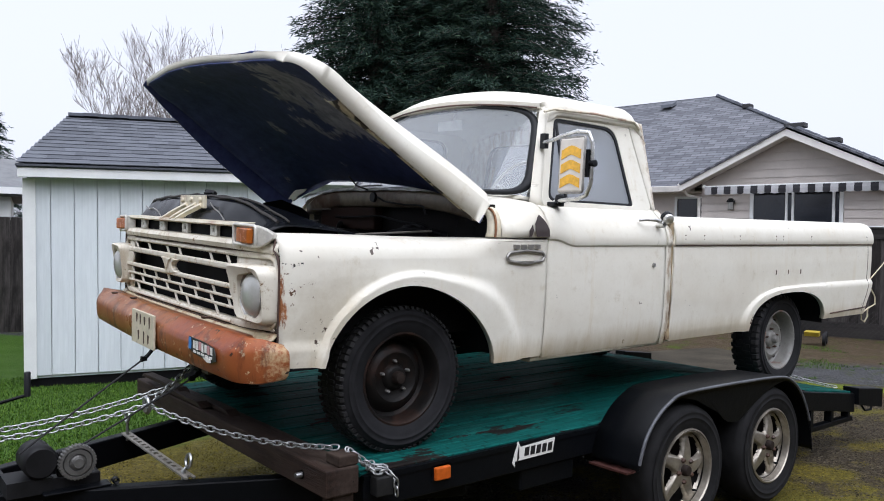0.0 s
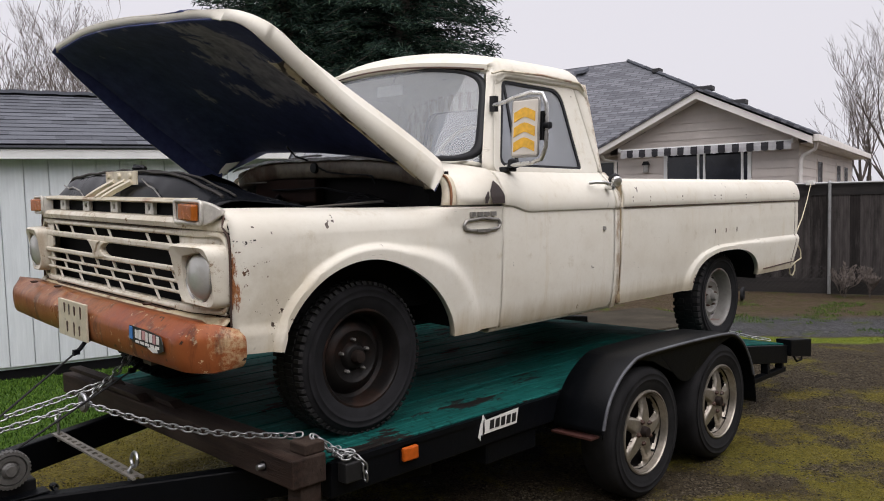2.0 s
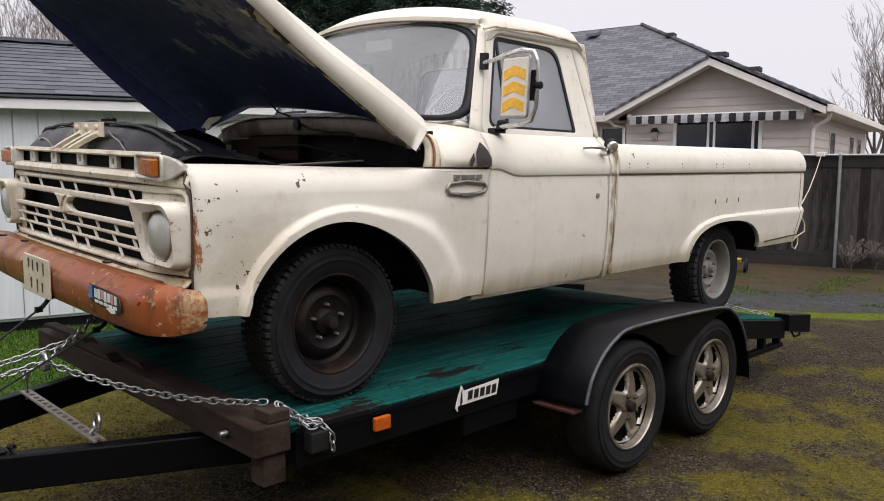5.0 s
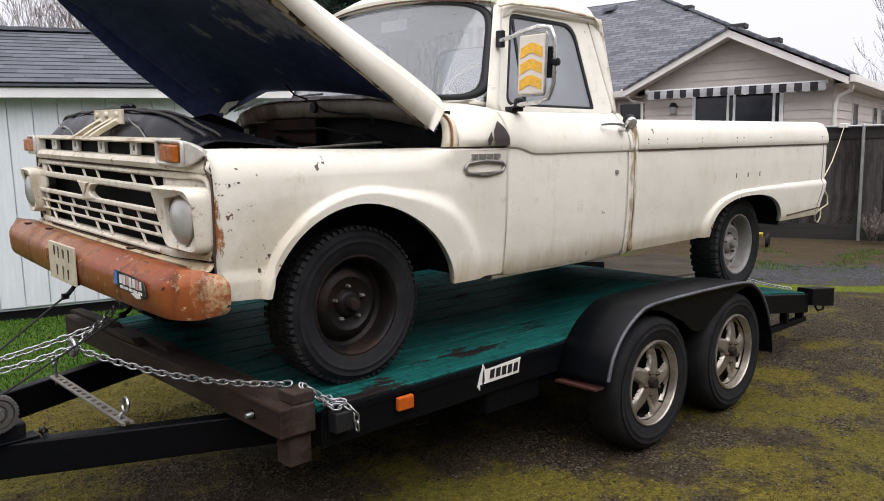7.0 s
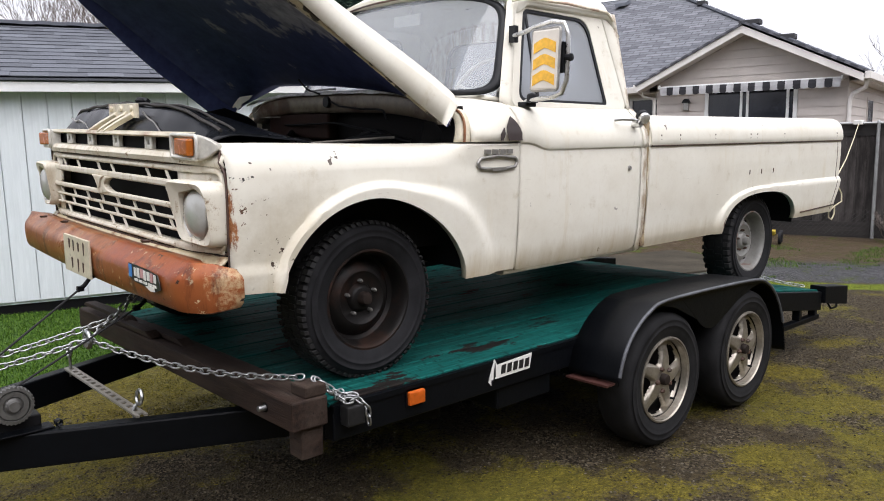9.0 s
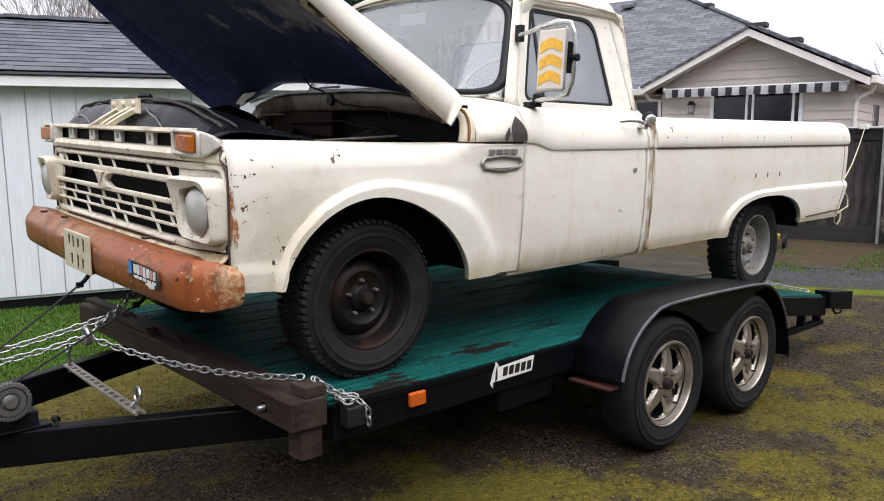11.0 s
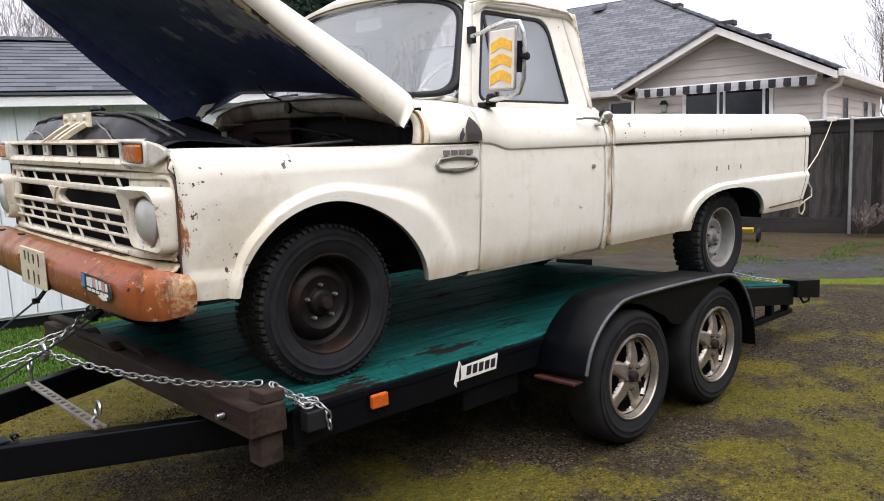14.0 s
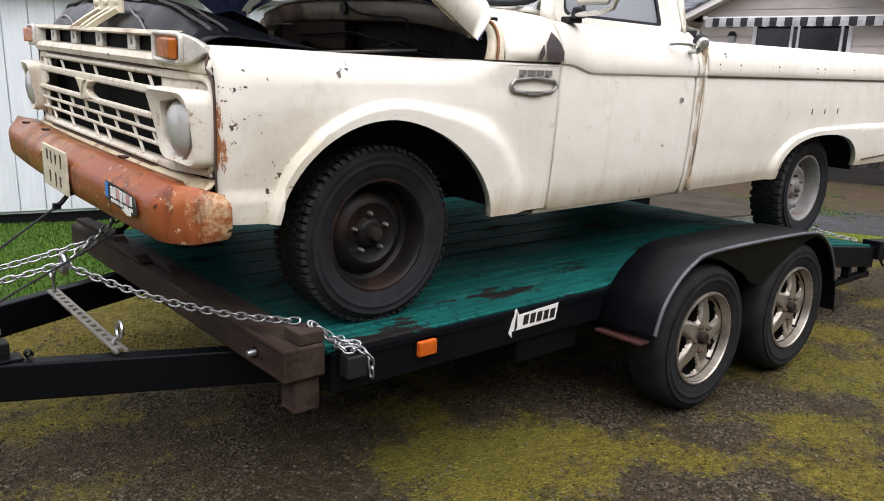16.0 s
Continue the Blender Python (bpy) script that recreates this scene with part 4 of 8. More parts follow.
def screen_outline(inset, n=14):
    """Points round the screen with round corners, pulled in by a share."""
    out = []
    for i in range(4 * n):
        a = 2 * math.pi * (i + 0.5) / (4 * n)
        c, s_ = math.cos(a), math.sin(a)
        u = math.copysign(abs(c) ** 0.22, c) * (1 - inset)
        v = 0.5 + 0.5 * math.copysign(abs(s_) ** 0.30, s_) * (1 - inset * 1.9)
        out.append(screen_point(u, v))
    return out


bm = bmesh.new()
sheet(bm, [[screen_point(lerp(-0.985, 0.985, j / 24), lerp(0.02, 0.98, i / 10)) for j in range(25)] for i in range(11)])
g = part("windscreen", bm, WIND_GLASS, truck, "bowed dusty windscreen glass with reflected sky in its film", smooth=True)
g.visible_shadow = False
bm = bmesh.new()
a, b = screen_outline(-0.012), screen_outline(0.040)
mid = [(p + q) / 2 + Vector((-0.010, 0, 0.004)) for p, q in zip(a, b)]
va, vm, vb = ([bm.verts.new(p) for p in q] for q in (a, mid, b))
for p, q in ((va, vm), (vm, vb)):
    for i in range(len(p)):
        j = (i + 1) % len(p)
        bm.faces.new((p[i], p[j], q[j], q[i]))
thick(part("windscreen_seal", bm, RUBBER, truck, "thick black rubber seal", smooth=True, angle=70), 0.012)
for side in (-1, 1):
    bm = bmesh.new()
    rows = []
    for i in range(11):
        v = -0.03 + 1.06 * i / 10
        z = lerp(1.655, 2.175, (v + 0.03) / 1.06)
        p = screen_point(side * 1.0, v)
        q = Vector((lerp(0.912, 1.066, (z - 1.66) / 0.505), side * lean_y(z), z))
        rows.append([(p.x + 0.02, side * (abs(p.y) - 0.004), p.z), (p.x - 0.004, side * (abs(p.y) + 0.004), p.z), (lerp(p.x, q.x, 0.5) - 0.006, side * (lerp(abs(p.y), abs(q.y), 0.6) + 0.008), z), tuple(q)])
    sheet(bm, rows)
    thick(part("windscreen_pillar", bm, PAINT, truck, smooth=True, angle=50), 0.02)
# header rail between the screen and the roof
bm = bmesh.new()
sheet(bm, [[screen_point(u, 0.985) + d for d in (Vector((0.02, 0, 0.004)), Vector((-0.016, 0, 0.012)), Vector((-0.020, 0, 0.036)), Vector((0.05, 0, 0.07)))] for u in (lerp(-1.02, 1.02, j / 24) for j in range(25))])
part("header_rail", bm, PAINT, truck, smooth=True)
bm = bmesh.new()
tube(bm, [screen_point(lerp(-1.0, 1.0, j / 24), 0.985) + Vector((-0.019, 0, 0.012)) for j in range(25)], 0.005, 6)
part("header_gutter", bm, RUSTY, truck, "dark rusty gutter", smooth=True)
for y0, y1 in ((-0.42, 0.06), (0.16, 0.62)):
    bm = bmesh.new()
    pts = [screen_point(lerp(y0, y1, j / 8) / 0.85, 0.03 + 0.02 * j / 8) + Vector((-0.02, 0, 0.006)) for j in range(9)]
    tube(bm, pts, 0.006, 6)
    part("wiper", bm, RUBBER, truck)

# cowl top and its rounded corners in front of the doors
bm = bmesh.new()
rows = []
for j in range(33):
    u = (-1 + 2 * j / 32) * 0.88
    foot = screen_point(u, -0.02)
    zc = 1.732 - 0.095 * abs(u) ** 3.6 - 0.03 * smooth01((abs(u) - 0.76) / 0.12)
    rows.append([(0.512, 0.87 * u, zc - 0.006), (0.504, 0.87 * u, zc - 0.002), (0.512, 0.87 * u, zc + 0.004), (lerp(0.51, foot.x, 0.5), lerp(0.87 * u, foot.y, 0.5), lerp(zc, foot.z, 0.5) - 0.004), (foot.x - 0.01, foot.y, foot.z - 0.006), (foot.x + 0.03, foot.y, foot.z)])
sheet(bm, rows)
thick(part("cowl", bm, PAINT, truck, "cream cowl with rust spots", smooth=True, angle=60), 0.006)
for side in (-1, 1):
    bm = bmesh.new()
    rows = []
    for i in range(15):
        x = lerp(0.575, 0.852, i / 14)
        t = (x - 0.575) / 0.277
        top = lerp(1.635, 1.672, smooth01(t * 1.3))
        bow = 0.035 * (1 - smooth01(t / 0.22))
        rows.append([(x, side * (0.992 - bow), 1.508), (x, side * (0.989 - bow), 1.545), (x, side * (0.972 - bow), lerp(1.53, top, 0.45)), (x, side * (0.94 - bow), lerp(1.53, top, 0.75)), (x, side * (0.905 - bow), lerp(1.53, top, 0.95)), (x, side * (0.872 - bow * 0.4), top + 0.004), (x, side * 0.82, top + 0.012), (x, side * 0.70, top + 0.03)])
    sheet(bm, rows)
    side_panel = thick(part("cowl_side", bm, PAINT, truck, smooth=True, angle=50), 0.01)
    bm = bmesh.new()
    rows = []
    for i in range(13):
        a = math.pi * i / 12
        rows.append([(0.500 + 0.034 * math.sin(a * 0.5), side * (0.93 - 0.10 * (i / 12) ** 2), lerp(1.508, 1.638, math.sin(a / 2))), (0.566 + 0.012 * math.sin(a * 0.5), side * (0.958 - 0.09 * (i / 12) ** 2), lerp(1.508, 1.648, math.sin(a / 2)))])
    sheet(bm, rows)
    thick(part("hood_gutter", bm, PAINT_RUST, side_panel, "rust-edged hood gutter", smooth=True), 0.014)
    bm = bmesh.new()
    tube(bm, [((r[0][0] + r[1][0]) / 2, side * (abs(r[0][1] + r[1][1]) / 2 + 0.012), (r[0][2] + r[1][2]) / 2) for r in rows], 0.006, 6)
    part("rust_line", bm, ORANGE_RUST, side_panel, "line of orange rust", smooth=True)
    # primer patch where trim has been taken off: a pointed arch and a chip beside it
    for z0, z1, left, right in ((1.512, 1.618, [(0.0, 0.758), (0.3, 0.748), (0.6, 0.757), (0.85, 0.778), (1.0, 0.800)], [(0.0, 0.848), (0.35, 0.847), (0.65, 0.834), (0.85, 0.819), (1.0, 0.804)]), (1.513, 1.568, [(0.0, 0.706), (0.5, 0.710), (1.0, 0.733)], [(0.0, 0.726), (0.5, 0.738), (1.0, 0.742)])):
        bm = bmesh.new()
        rows = []
        for i in range(13):
            z = lerp(z0, z1, i / 12)
            y = curve_at([(1.508, 0.992), (1.545, 0.989), (1.594, 0.972), (1.6365, 0.94)], z) + 0.0115
            a, b = curve_at(left, i / 12), curve_at(right, i / 12)
            rows.append([(lerp(a, b, k / 4) + 0.0015 * math.sin(7 * i + k), side * y, z) for k in range(5)])
        sheet(bm, rows)
        part("primer_patch", bm, PRIMER, side_panel, "bare dark primer patch", smooth=True)

# ---- front end ----
# grille shell: pressed pan that curves back at the ends, bars and slanted teeth
def pan_x(y):
    """The pan's plane across the truck: flat in the middle, swept back at both ends."""
    return -0.588 + 0.052 * smooth01((abs(y) - 0.70) / 0.24)


bm = bmesh.new()
for z0, z1 in ((1.412, 1.440), (1.137, 1.166)):
    sheet(bm, [[(pan_x(y) + 0.012, y, z0), (pan_x(y) - 0.008, y, z0 + 0.003), (pan_x(y) - 0.012, y, lerp(z0, z1, 0.5)), (pan_x(y) - 0.008, y, z1 - 0.003), (pan_x(y) + 0.012, y, z1)] for y in (lerp(-0.915, 0.915, i / 48) for i in range(49))])
for side in (-1, 1):
    sheet(bm, [[(pan_x(y), y, z) for z in (1.15, 1.24, 1.33, 1.425)] for y in (side * lerp(0.66, 0.940, i / 12) for i in range(13))])
grille = thick(part("grille", bm, FRONT_PAINT, truck, "cream-painted steel grille with slanted teeth", smooth=True), 0.004)
for z, h, x in ((1.370, 0.027, -0.604), (1.292, 0.021, -0.608), (1.246, 0.012, -0.600), (1.206, 0.012, -0.598)):
    bm = bmesh.new()
    prism(bm, [(x, z - h / 2), (x - 0.004, z - h / 4), (x - 0.004, z + h / 4), (x, z + h / 2), (x + 0.008, z + h / 2), (x + 0.008, z - h / 2)], "y", -0.72, 0.72)
    part("grille_bar", bm, FRONT_PAINT, grille, bevel=0.002)
for row, (z0, z1, ys) in enumerate(((1.383, 1.412, [-0.61, -0.43, -0.058, 0.105, 0.374, 0.57]), (1.251, 1.283, [-0.645 + 0.183 * i for i in range(8)]), (1.211, 1.241, [-0.625 + 0.183 * i for i in range(8)]), (1.165, 1.201, [-0.50, -0.167, -0.02, 0.282, 0.536]))):
    bm = bmesh.new()
    box(bm, (-0.601, -0.0050, 0), (-0.593, 0.0050, z1 - z0 + 0.004))
    for v in bm.verts:
        v.co.y += 0.85 * v.co.z
    first = part("grille_tooth", bm, FRONT_PAINT, grille, m=Matrix.Translation((0, ys[0], z0 - 0.002)))
    for y in ys[1:]:
        sub("grille_tooth", first, grille, Matrix.Translation((0, y, z0 - 0.002)))
# rounded ends of the two middle openings
for side in (-1, 1):
    bm = bmesh.new()
    prism(bm, [(side * 0.72, 1.300), (side * 0.72, 1.358), (side * 0.640, 1.358), (side * 0.634, 1.350), (side * 0.632, 1.330), (side * 0.634, 1.309), (side * 0.640, 1.301)], "x", -0.606, -0.592)
    part("grille_end", bm, FRONT_PAINT, grille, bevel=0.003)
bm = bmesh.new()
prism(bm, [(0.175, 1.362), (0.150, 1.352), (0.128, 1.336), (0.108, 1.314), (0.110, 1.298), (0.078, 1.287), (0.040, 1.288), (-0.050, 1.299), (-0.004, 1.309), (0.022, 1.322), (0.020, 1.336), (-0.008, 1.350), (-0.060, 1.360)], "x", -0.617, -0.588)
part("centre_badge_mount", bm, FRONT_PAINT, grille, bevel=0.005)
bm = bmesh.new()
prism(bm, [(0.140, 1.362), (0.012, 1.362), (0.046, 1.345), (0.066, 1.312), (0.078, 1.312), (0.100, 1.345)], "x", -0.624, -0.612)
part("badge_rib", bm, FRONT_PAINT, grille, bevel=0.004)
part("grille_void", boxes(((-0.53, -0.74, 1.14), (-0.52, 0.74, 1.44))), VOID, truck)
# rounded outer lip round the whole grille
bm = bmesh.new()
corners = [(-0.947, 1.132), (0.947, 1.132), (0.947, 1.440), (-0.947, 1.440)]
loop = []
for p, q in zip(rounded(corners, 0.07, 7), rounded(corners, 0.07, 7)[1:] + rounded(corners, 0.07, 7)[:1]):
    loop += [p.lerp(q, k / 6) for k in range(6)] if (q - p).length > 0.1 else [p]
tube(bm, [(pan_x(p.x) - 0.012 + 0.006 * smooth01((abs(p.x) - 0.80) / 0.14), p.x, p.y) for p in loop], 0.0042, 6, cyc=True)
part("grille_lip", bm, RUSTY, truck, "dark rusty seam round the grille", smooth=True)
inner = rounded([(-0.928, 1.150), (0.928, 1.150), (0.928, 1.424), (-0.928, 1.424)], 0.058, 7)
loop = []
for p, q in zip(inner, inner[1:] + inner[:1]):
    loop += [p.lerp(q, k / 6) for k in range(6)] if (q - p).length > 0.1 else [p]
bm = bmesh.new()
tube(bm, [(pan_x(p.x) - 0.010, p.x, p.y) for p in loop], 0.009, 8, cyc=True)
part("grille_bead", bm, FRONT_PAINT, truck, "rolled cream edge of the grille pan", smooth=True)
# lamp bezels and lamps
for side in (-1, 1):
    bm = bmesh.new()
    a = rounded([(-0.118, -0.098), (0.096, -0.112), (0.104, 0.112), (-0.150, 0.112)], (0.050, 0.040, 0.052, 0.040), 8)
    n_b = len(a)
    rings = []
    for grow, x, back in ((1.0, -0.575, 0.040), (1.0, -0.598, 0.036), (0.990, -0.616, 0.030), (0.965, -0.628, 0.026), (0.930, -0.632, 0.024)):
        # the rim stands forward at the top like a visor and runs back at the outer side
        rings.append([bm.verts.new((x + back * smooth01((p.x + 0.02) / 0.12) - (0.026 if x < -0.61 else 0.012) * smooth01(p.y / 0.11), p.x * grow, p.y * grow)) for p in a])
    for r, x in ((0.0985, -0.624), (0.0955, -0.612), (0.095, -0.56)):
        ring = []
        for p in a:
            ang = math.atan2(p.y, p.x)
            c, s_ = math.cos(ang), math.sin(ang)
            ring.append(bm.verts.new((x + (0.016 * smooth01((c + 0.2) / 1.2) - 0.018 * smooth01(s_) if x < -0.62 else 0.0), r * c, r * s_)))
        rings.append(ring)
    for p, q in zip(rings, rings[1:]):
        for i in range(n_b):
            bm.faces.new((p[i], p[(i + 1) % n_b], q[(i + 1) % n_b], q[i]))
    mirror = Matrix.Diagonal((1, side, 1, 1))
    bmesh.ops.transform(bm, matrix=mirror, verts=bm.verts)
    bezel = part("headlight_bezel", bm, FRONT_PAINT, truck, "stained cream lamp bezel", smooth=True, m=Matrix.Translation((0, side * 0.846, 1.280)), angle=40)
    bm = bmesh.new()
    lathe(bm, [(0.0, -0.030), (0.03, -0.028), (0.06, -0.021), (0.080, -0.008), (0.091, 0.006), (0.091, 0.03)], 36, "x", (-0.608, 0, 0))
    part("headlight", bm, LENS, bezel, "clouded round headlamp glass", smooth=True)
    bm = bmesh.new()
    lathe(bm, [(0.087, -0.004), (0.091, -0.010), (0.0950, -0.004), (0.0950, 0.01)], 36, "x", (-0.608, 0, 0))
    part("chrome_ring", bm, TRIM, bezel, smooth=True)
# panel over the grille with its slot, letter blocks and top bar
bm = bmesh.new()
rows = []
for i in range(41):
    y = lerp(-0.935, 0.935, i / 40)
    k = smooth01((abs(y) - 0.70) / 0.235)
    b, d = 0.062 * k, 0.010 * k
    rows.append([(-0.585 + b, y, 1.440 - d), (-0.612 + b, y, 1.446 - d), (-0.618 + b, y, 1.464 - d), (-0.608 + b, y, 1.480 - d * 0.4), (-0.575 + b, y, 1.486)])
sheet(bm, rows)
thick(part("header_panel", bm, FRONT_PAINT, truck, "chalky cream front panel", smooth=True), 0.008)
bm = bmesh.new()
sheet(bm, [[(-0.606, y, 1.532), (-0.611, y, 1.538), (-0.606, y, 1.549), (-0.50, y, 1.552), (-0.49, y, 1.54)] for y in (lerp(-0.70, 0.70, i / 20) for i in range(21))])
thick(part("top_bar", bm, PAINT_RUST, truck, "rust-freckled top bar", smooth=True), 0.008)
part("slot_back", boxes(((-0.572, -0.72, 1.485), (-0.562, 0.72, 1.54))), VOID, truck)
bm = bmesh.new()
for lo, hi in (((-0.018, -0.036, -0.025), (0.0, -0.012, 0.025)), ((-0.018, 0.012, -0.025), (0.0, 0.036, 0.025)), ((-0.018, -0.012, 0.009), (0.0, 0.012, 0.025)), ((-0.018, -0.012, -0.025), (0.0, 0.012, -0.009))):
    box(bm, lo, hi)
first = part("letter_block", bm, LAMP_CASE, truck, "worn pale metal letter-sized block", m=Matrix.Translation((-0.578, 0.50, 1.510)), bevel=0.003)
for y in (0.225, -0.085, -0.42):
    sub("letter_block", first, truck, Matrix.Translation((-0.575, y, 1.510)))
# turn lamps
for side in (-1, 1):
    bm = bmesh.new()
    s = side
    prof = [(-0.618, 0.695, 1.462, 1.549), (-0.600, 0.862, 1.458, 1.545), (-0.588, 0.886, 1.466, 1.538), (-0.574, 0.910, 1.481, 1.526), (-0.562, 0.924, 1.494, 1.514)]
    rings = []
    for x, y, z0, z1 in prof:
        rings.append([bm.verts.new(p) for p in ((x, s * y, z0), (x, s * y, z1), (x + 0.035, s * (y - 0.03), z1 - 0.006), (x + 0.035, s * (y - 0.03), z0))])
    for p, q in zip(rings, rings[1:]):
        for i in range(4):
            bm.faces.new((p[i], p[(i + 1) % 4], q[(i + 1) % 4], q[i]))
    bm.faces.new(rings[0])
    bm.faces.new(rings[-1])
    lamp = part("turn_lamp", bm, LAMP_CASE, truck, "chalky white-metal turn lamp with amber lens", bevel=0.006)
    part("amber_lens", boxes(((-0.018, -0.067, -0.029), (0.008, 0.067, 0.029))), AMBER, lamp, "amber lens", bevel=0.006, m=Matrix.Translation((-0.609, s * 0.782, 1.503)) @ Matrix.Rotation(s * 0.107, 4, "Z") @ Matrix.Rotation(s * -0.02, 4, "X"))
    bm = bmesh.new()
    tube(bm, [(-0.623 + 0.107 * (p.x - 0.695), s * p.x, p.y) for p in rounded([(0.702, 1.468), (0.862, 1.464), (0.862, 1.540), (0.702, 1.544)], 0.012, 3)], 0.0075, 8, cyc=True)
    part("lens_rim", bm, LAMP_CASE, lamp, smooth=True)
# dark rusted seam where the fender meets the front panel
for side in (-1, 1):
    bm = bmesh.new()
    tube(bm, [(x, side * y, z) for x, y, z in ((-0.547, 0.947, 1.06), (-0.549, 0.950, 1.15), (-0.549, 0.952, 1.28), (-0.549, 0.950, 1.38), (-0.551, 0.942, 1.425), (-0.556, 0.918, 1.452), (-0.553, 0.916, 1.474), (-0.546, 0.912, 1.492))], 0.0045, 6)
    part("fender_seam", bm, RUSTY, truck, "dark rusty seam", smooth=True)
# valance between grille and bumper
bm = bmesh.new()
sheet(bm, [[(pan_x(y) - 0.006, y, 1.136), (pan_x(y) - 0.022, y, 1.128), (pan_x(y) - 0.030, y, 1.118), (pan_x(y) - 0.075, y, 1.104), (pan_x(y) - 0.078, y, 1.07), (pan_x(y), y, 1.02)] for y in (lerp(-0.945, 0.945, i / 32) for i in range(33))])
thick(part("valance", bm, VALANCE, truck, "tan, rust-streaked stone guard", smooth=True), 0.006)
# bumper: pressed channel with ends that wrap back
bm = bmesh.new()
rows = []
for i in range(81):
    y = lerp(-1.035, 1.035, i / 80)
    e = max(0.0, (abs(y) - 0.86) / 0.175)
    back = (0.165 if y < 0 else 0.075) * e ** 2.4
    tip = 1 - 0.22 * smooth01((e - 0.62) / 0.38) ** 2
    dent = math.exp(-((y - 0.18) / 0.05) ** 2)
    twist = 0.004 * y - 0.022
    prof = [(0.110, 1.150), (0.066, 1.154), (0.052, 1.150), (0.018, 1.123 - 0.010 * dent), (0.004, 1.112 - 0.012 * dent), (-0.004, 1.100), (-0.008, 1.080), (-0.006, 1.040), (0.0, 1.008), (0.012, 0.990), (0.05, 0.984)]
    row = []
    for a, z in prof:
        deep = smooth01((a - 0.008) / 0.06)
        zz = 1.062 + (z - 1.062) * tip
        round_off = 0.022 * ((z - 1.066) / 0.086) ** 4 * smooth01((e - 0.5) / 0.5)
        row.append((-0.738 + 0.03 * y * y + a * (1 - 0.92 * min(1, e)) + back - 0.8 * round_off, y - math.copysign(0.012 * deep * min(1, e) + round_off, y), zz + twist))
    rows.append(row)
sheet(bm, rows)
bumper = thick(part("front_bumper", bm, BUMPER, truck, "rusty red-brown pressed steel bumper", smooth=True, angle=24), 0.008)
bm = bmesh.new()
box(bm, (-0.760, -0.155, -0.002), (-0.750, 0.155, 0.152))
part("plate_bracket", bm, rust_paint_mat("spotted_cream_plate", (0.62, 0.56, 0.42), (0.36, 0.40), ((0.02, 0.015, 0.012), (0.05, 0.03, 0.02), (0.12, 0.06, 0.03)), 9), bumper, "cream plate bracket with rust spots", bevel=0.003, m=Matrix.Translation((0, -0.03, 0.972)))
for dy, dz, h, w in ((-0.10, 0.092, 0.048, 0.012), (-0.035, 0.100, 0.034, 0.016), (0.025, 0.096, 0.042, 0.010), (0.075, 0.104, 0.036, 0.015), (-0.085, 0.022, 0.036, 0.013), (-0.025, 0.016, 0.050, 0.010), (0.05, 0.024, 0.040, 0.014)):
    bm = bmesh.new()
    prism(bm, [(dy - w * 0.3, dz), (dy + w * 0.2, dz - 0.006), (dy + w * 0.5, dz + h * 0.4), (dy + w * 0.7, dz + h * 0.9), (dy + w * 0.1, dz + h), (dy - w * 0.6, dz + h * 0.8), (dy - w * 0.35, dz + h * 0.45)], "x", -0.7625, -0.7595)
    part("plate_slot", bm, RUSTY, bumper.children[0])
bm = bmesh.new()
prism(bm, [(-0.545, 1.088), (-0.548, 1.036), (-0.60, 1.026), (-0.70, 1.022), (-0.74, 1.012), (-0.775, 1.016), (-0.82, 1.030), (-0.815, 1.052), (-0.80, 1.078), (-0.70, 1.086)], "x", -0.7375, -0.734)
st = part("bumper_sticker", bm, INK, bumper, "torn faded bumper sticker")
part("sticker_print", boxes(((-0.7395, -0.575, 1.040), (-0.737, -0.549, 1.085))), BLUE, st)
for k, (w, h, dz) in enumerate(((0.022, 0.030, 0.0), (0.020, 0.034, -0.002), (0.024, 0.032, 0.001), (0.018, 0.034, -0.003), (0.022, 0.030, 0.0), (0.020, 0.032, -0.002), (0.018, 0.028, 0.0))):
    y = -0.598 - 0.029 * k
    part("sticker_bar", boxes(((-0.7395, y - w, 1.048 + dz), (-0.737, y, 1.048 + dz + h))), PINK if k % 3 == 2 else STICKER, st)
for k in range(5):
    y = -0.600 - 0.040 * k
    part("sticker_bar", boxes(((-0.7395, y - 0.030, 1.031), (-0.737, y, 1.040))), STICKER, st)
bm = bmesh.new()
prism(bm, [(-0.70, 1.026), (-0.745, 1.014), (-0.778, 1.018), (-0.775, 1.030), (-0.735, 1.032)], "x", -0.7405, -0.738)
part("sticker_tear", bm, STICKER, st)
for y in (-0.62, 0.30, 0.62):
    bm = bmesh.new()
    lathe(bm, [(0.0, -0.006), (0.014, -0.004), (0.018, 0.003)], 12, "z", (-0.70, y, 1.156 - 0.022 * y))
    part("bumper_bolt", bm, RUSTY, bumper, smooth=True)

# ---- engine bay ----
part("firewall", boxes(((0.60, -0.86, 1.0), (0.615, 0.86, 1.66))), plain("oily_dark_firewall", (0.009, 0.008, 0.008), 0.7, vary=0.6, scale=6, spec=0.15), truck, "near-black firewall")


def cowl_z(u):
    return 1.732 - 0.095 * abs(u) ** 3.6


bm = bmesh.new()
rows = []
for j in range(25):
    u = -1 + 2 * j / 24
    y, zt = 0.80 * u, cowl_z(0.87 * u)
    rows.append([(0.60, y, zt - 0.098), (0.525, y, zt - 0.096), (0.515, y, zt - 0.085), (0.505, y, zt - 0.020), (0.515, y, zt - 0.006)])
sheet(bm, rows)
thick(part("plenum_lip", bm, FIREWALL, truck, "stained cream plenum", smooth=True), 0.006)
bm = bmesh.new()
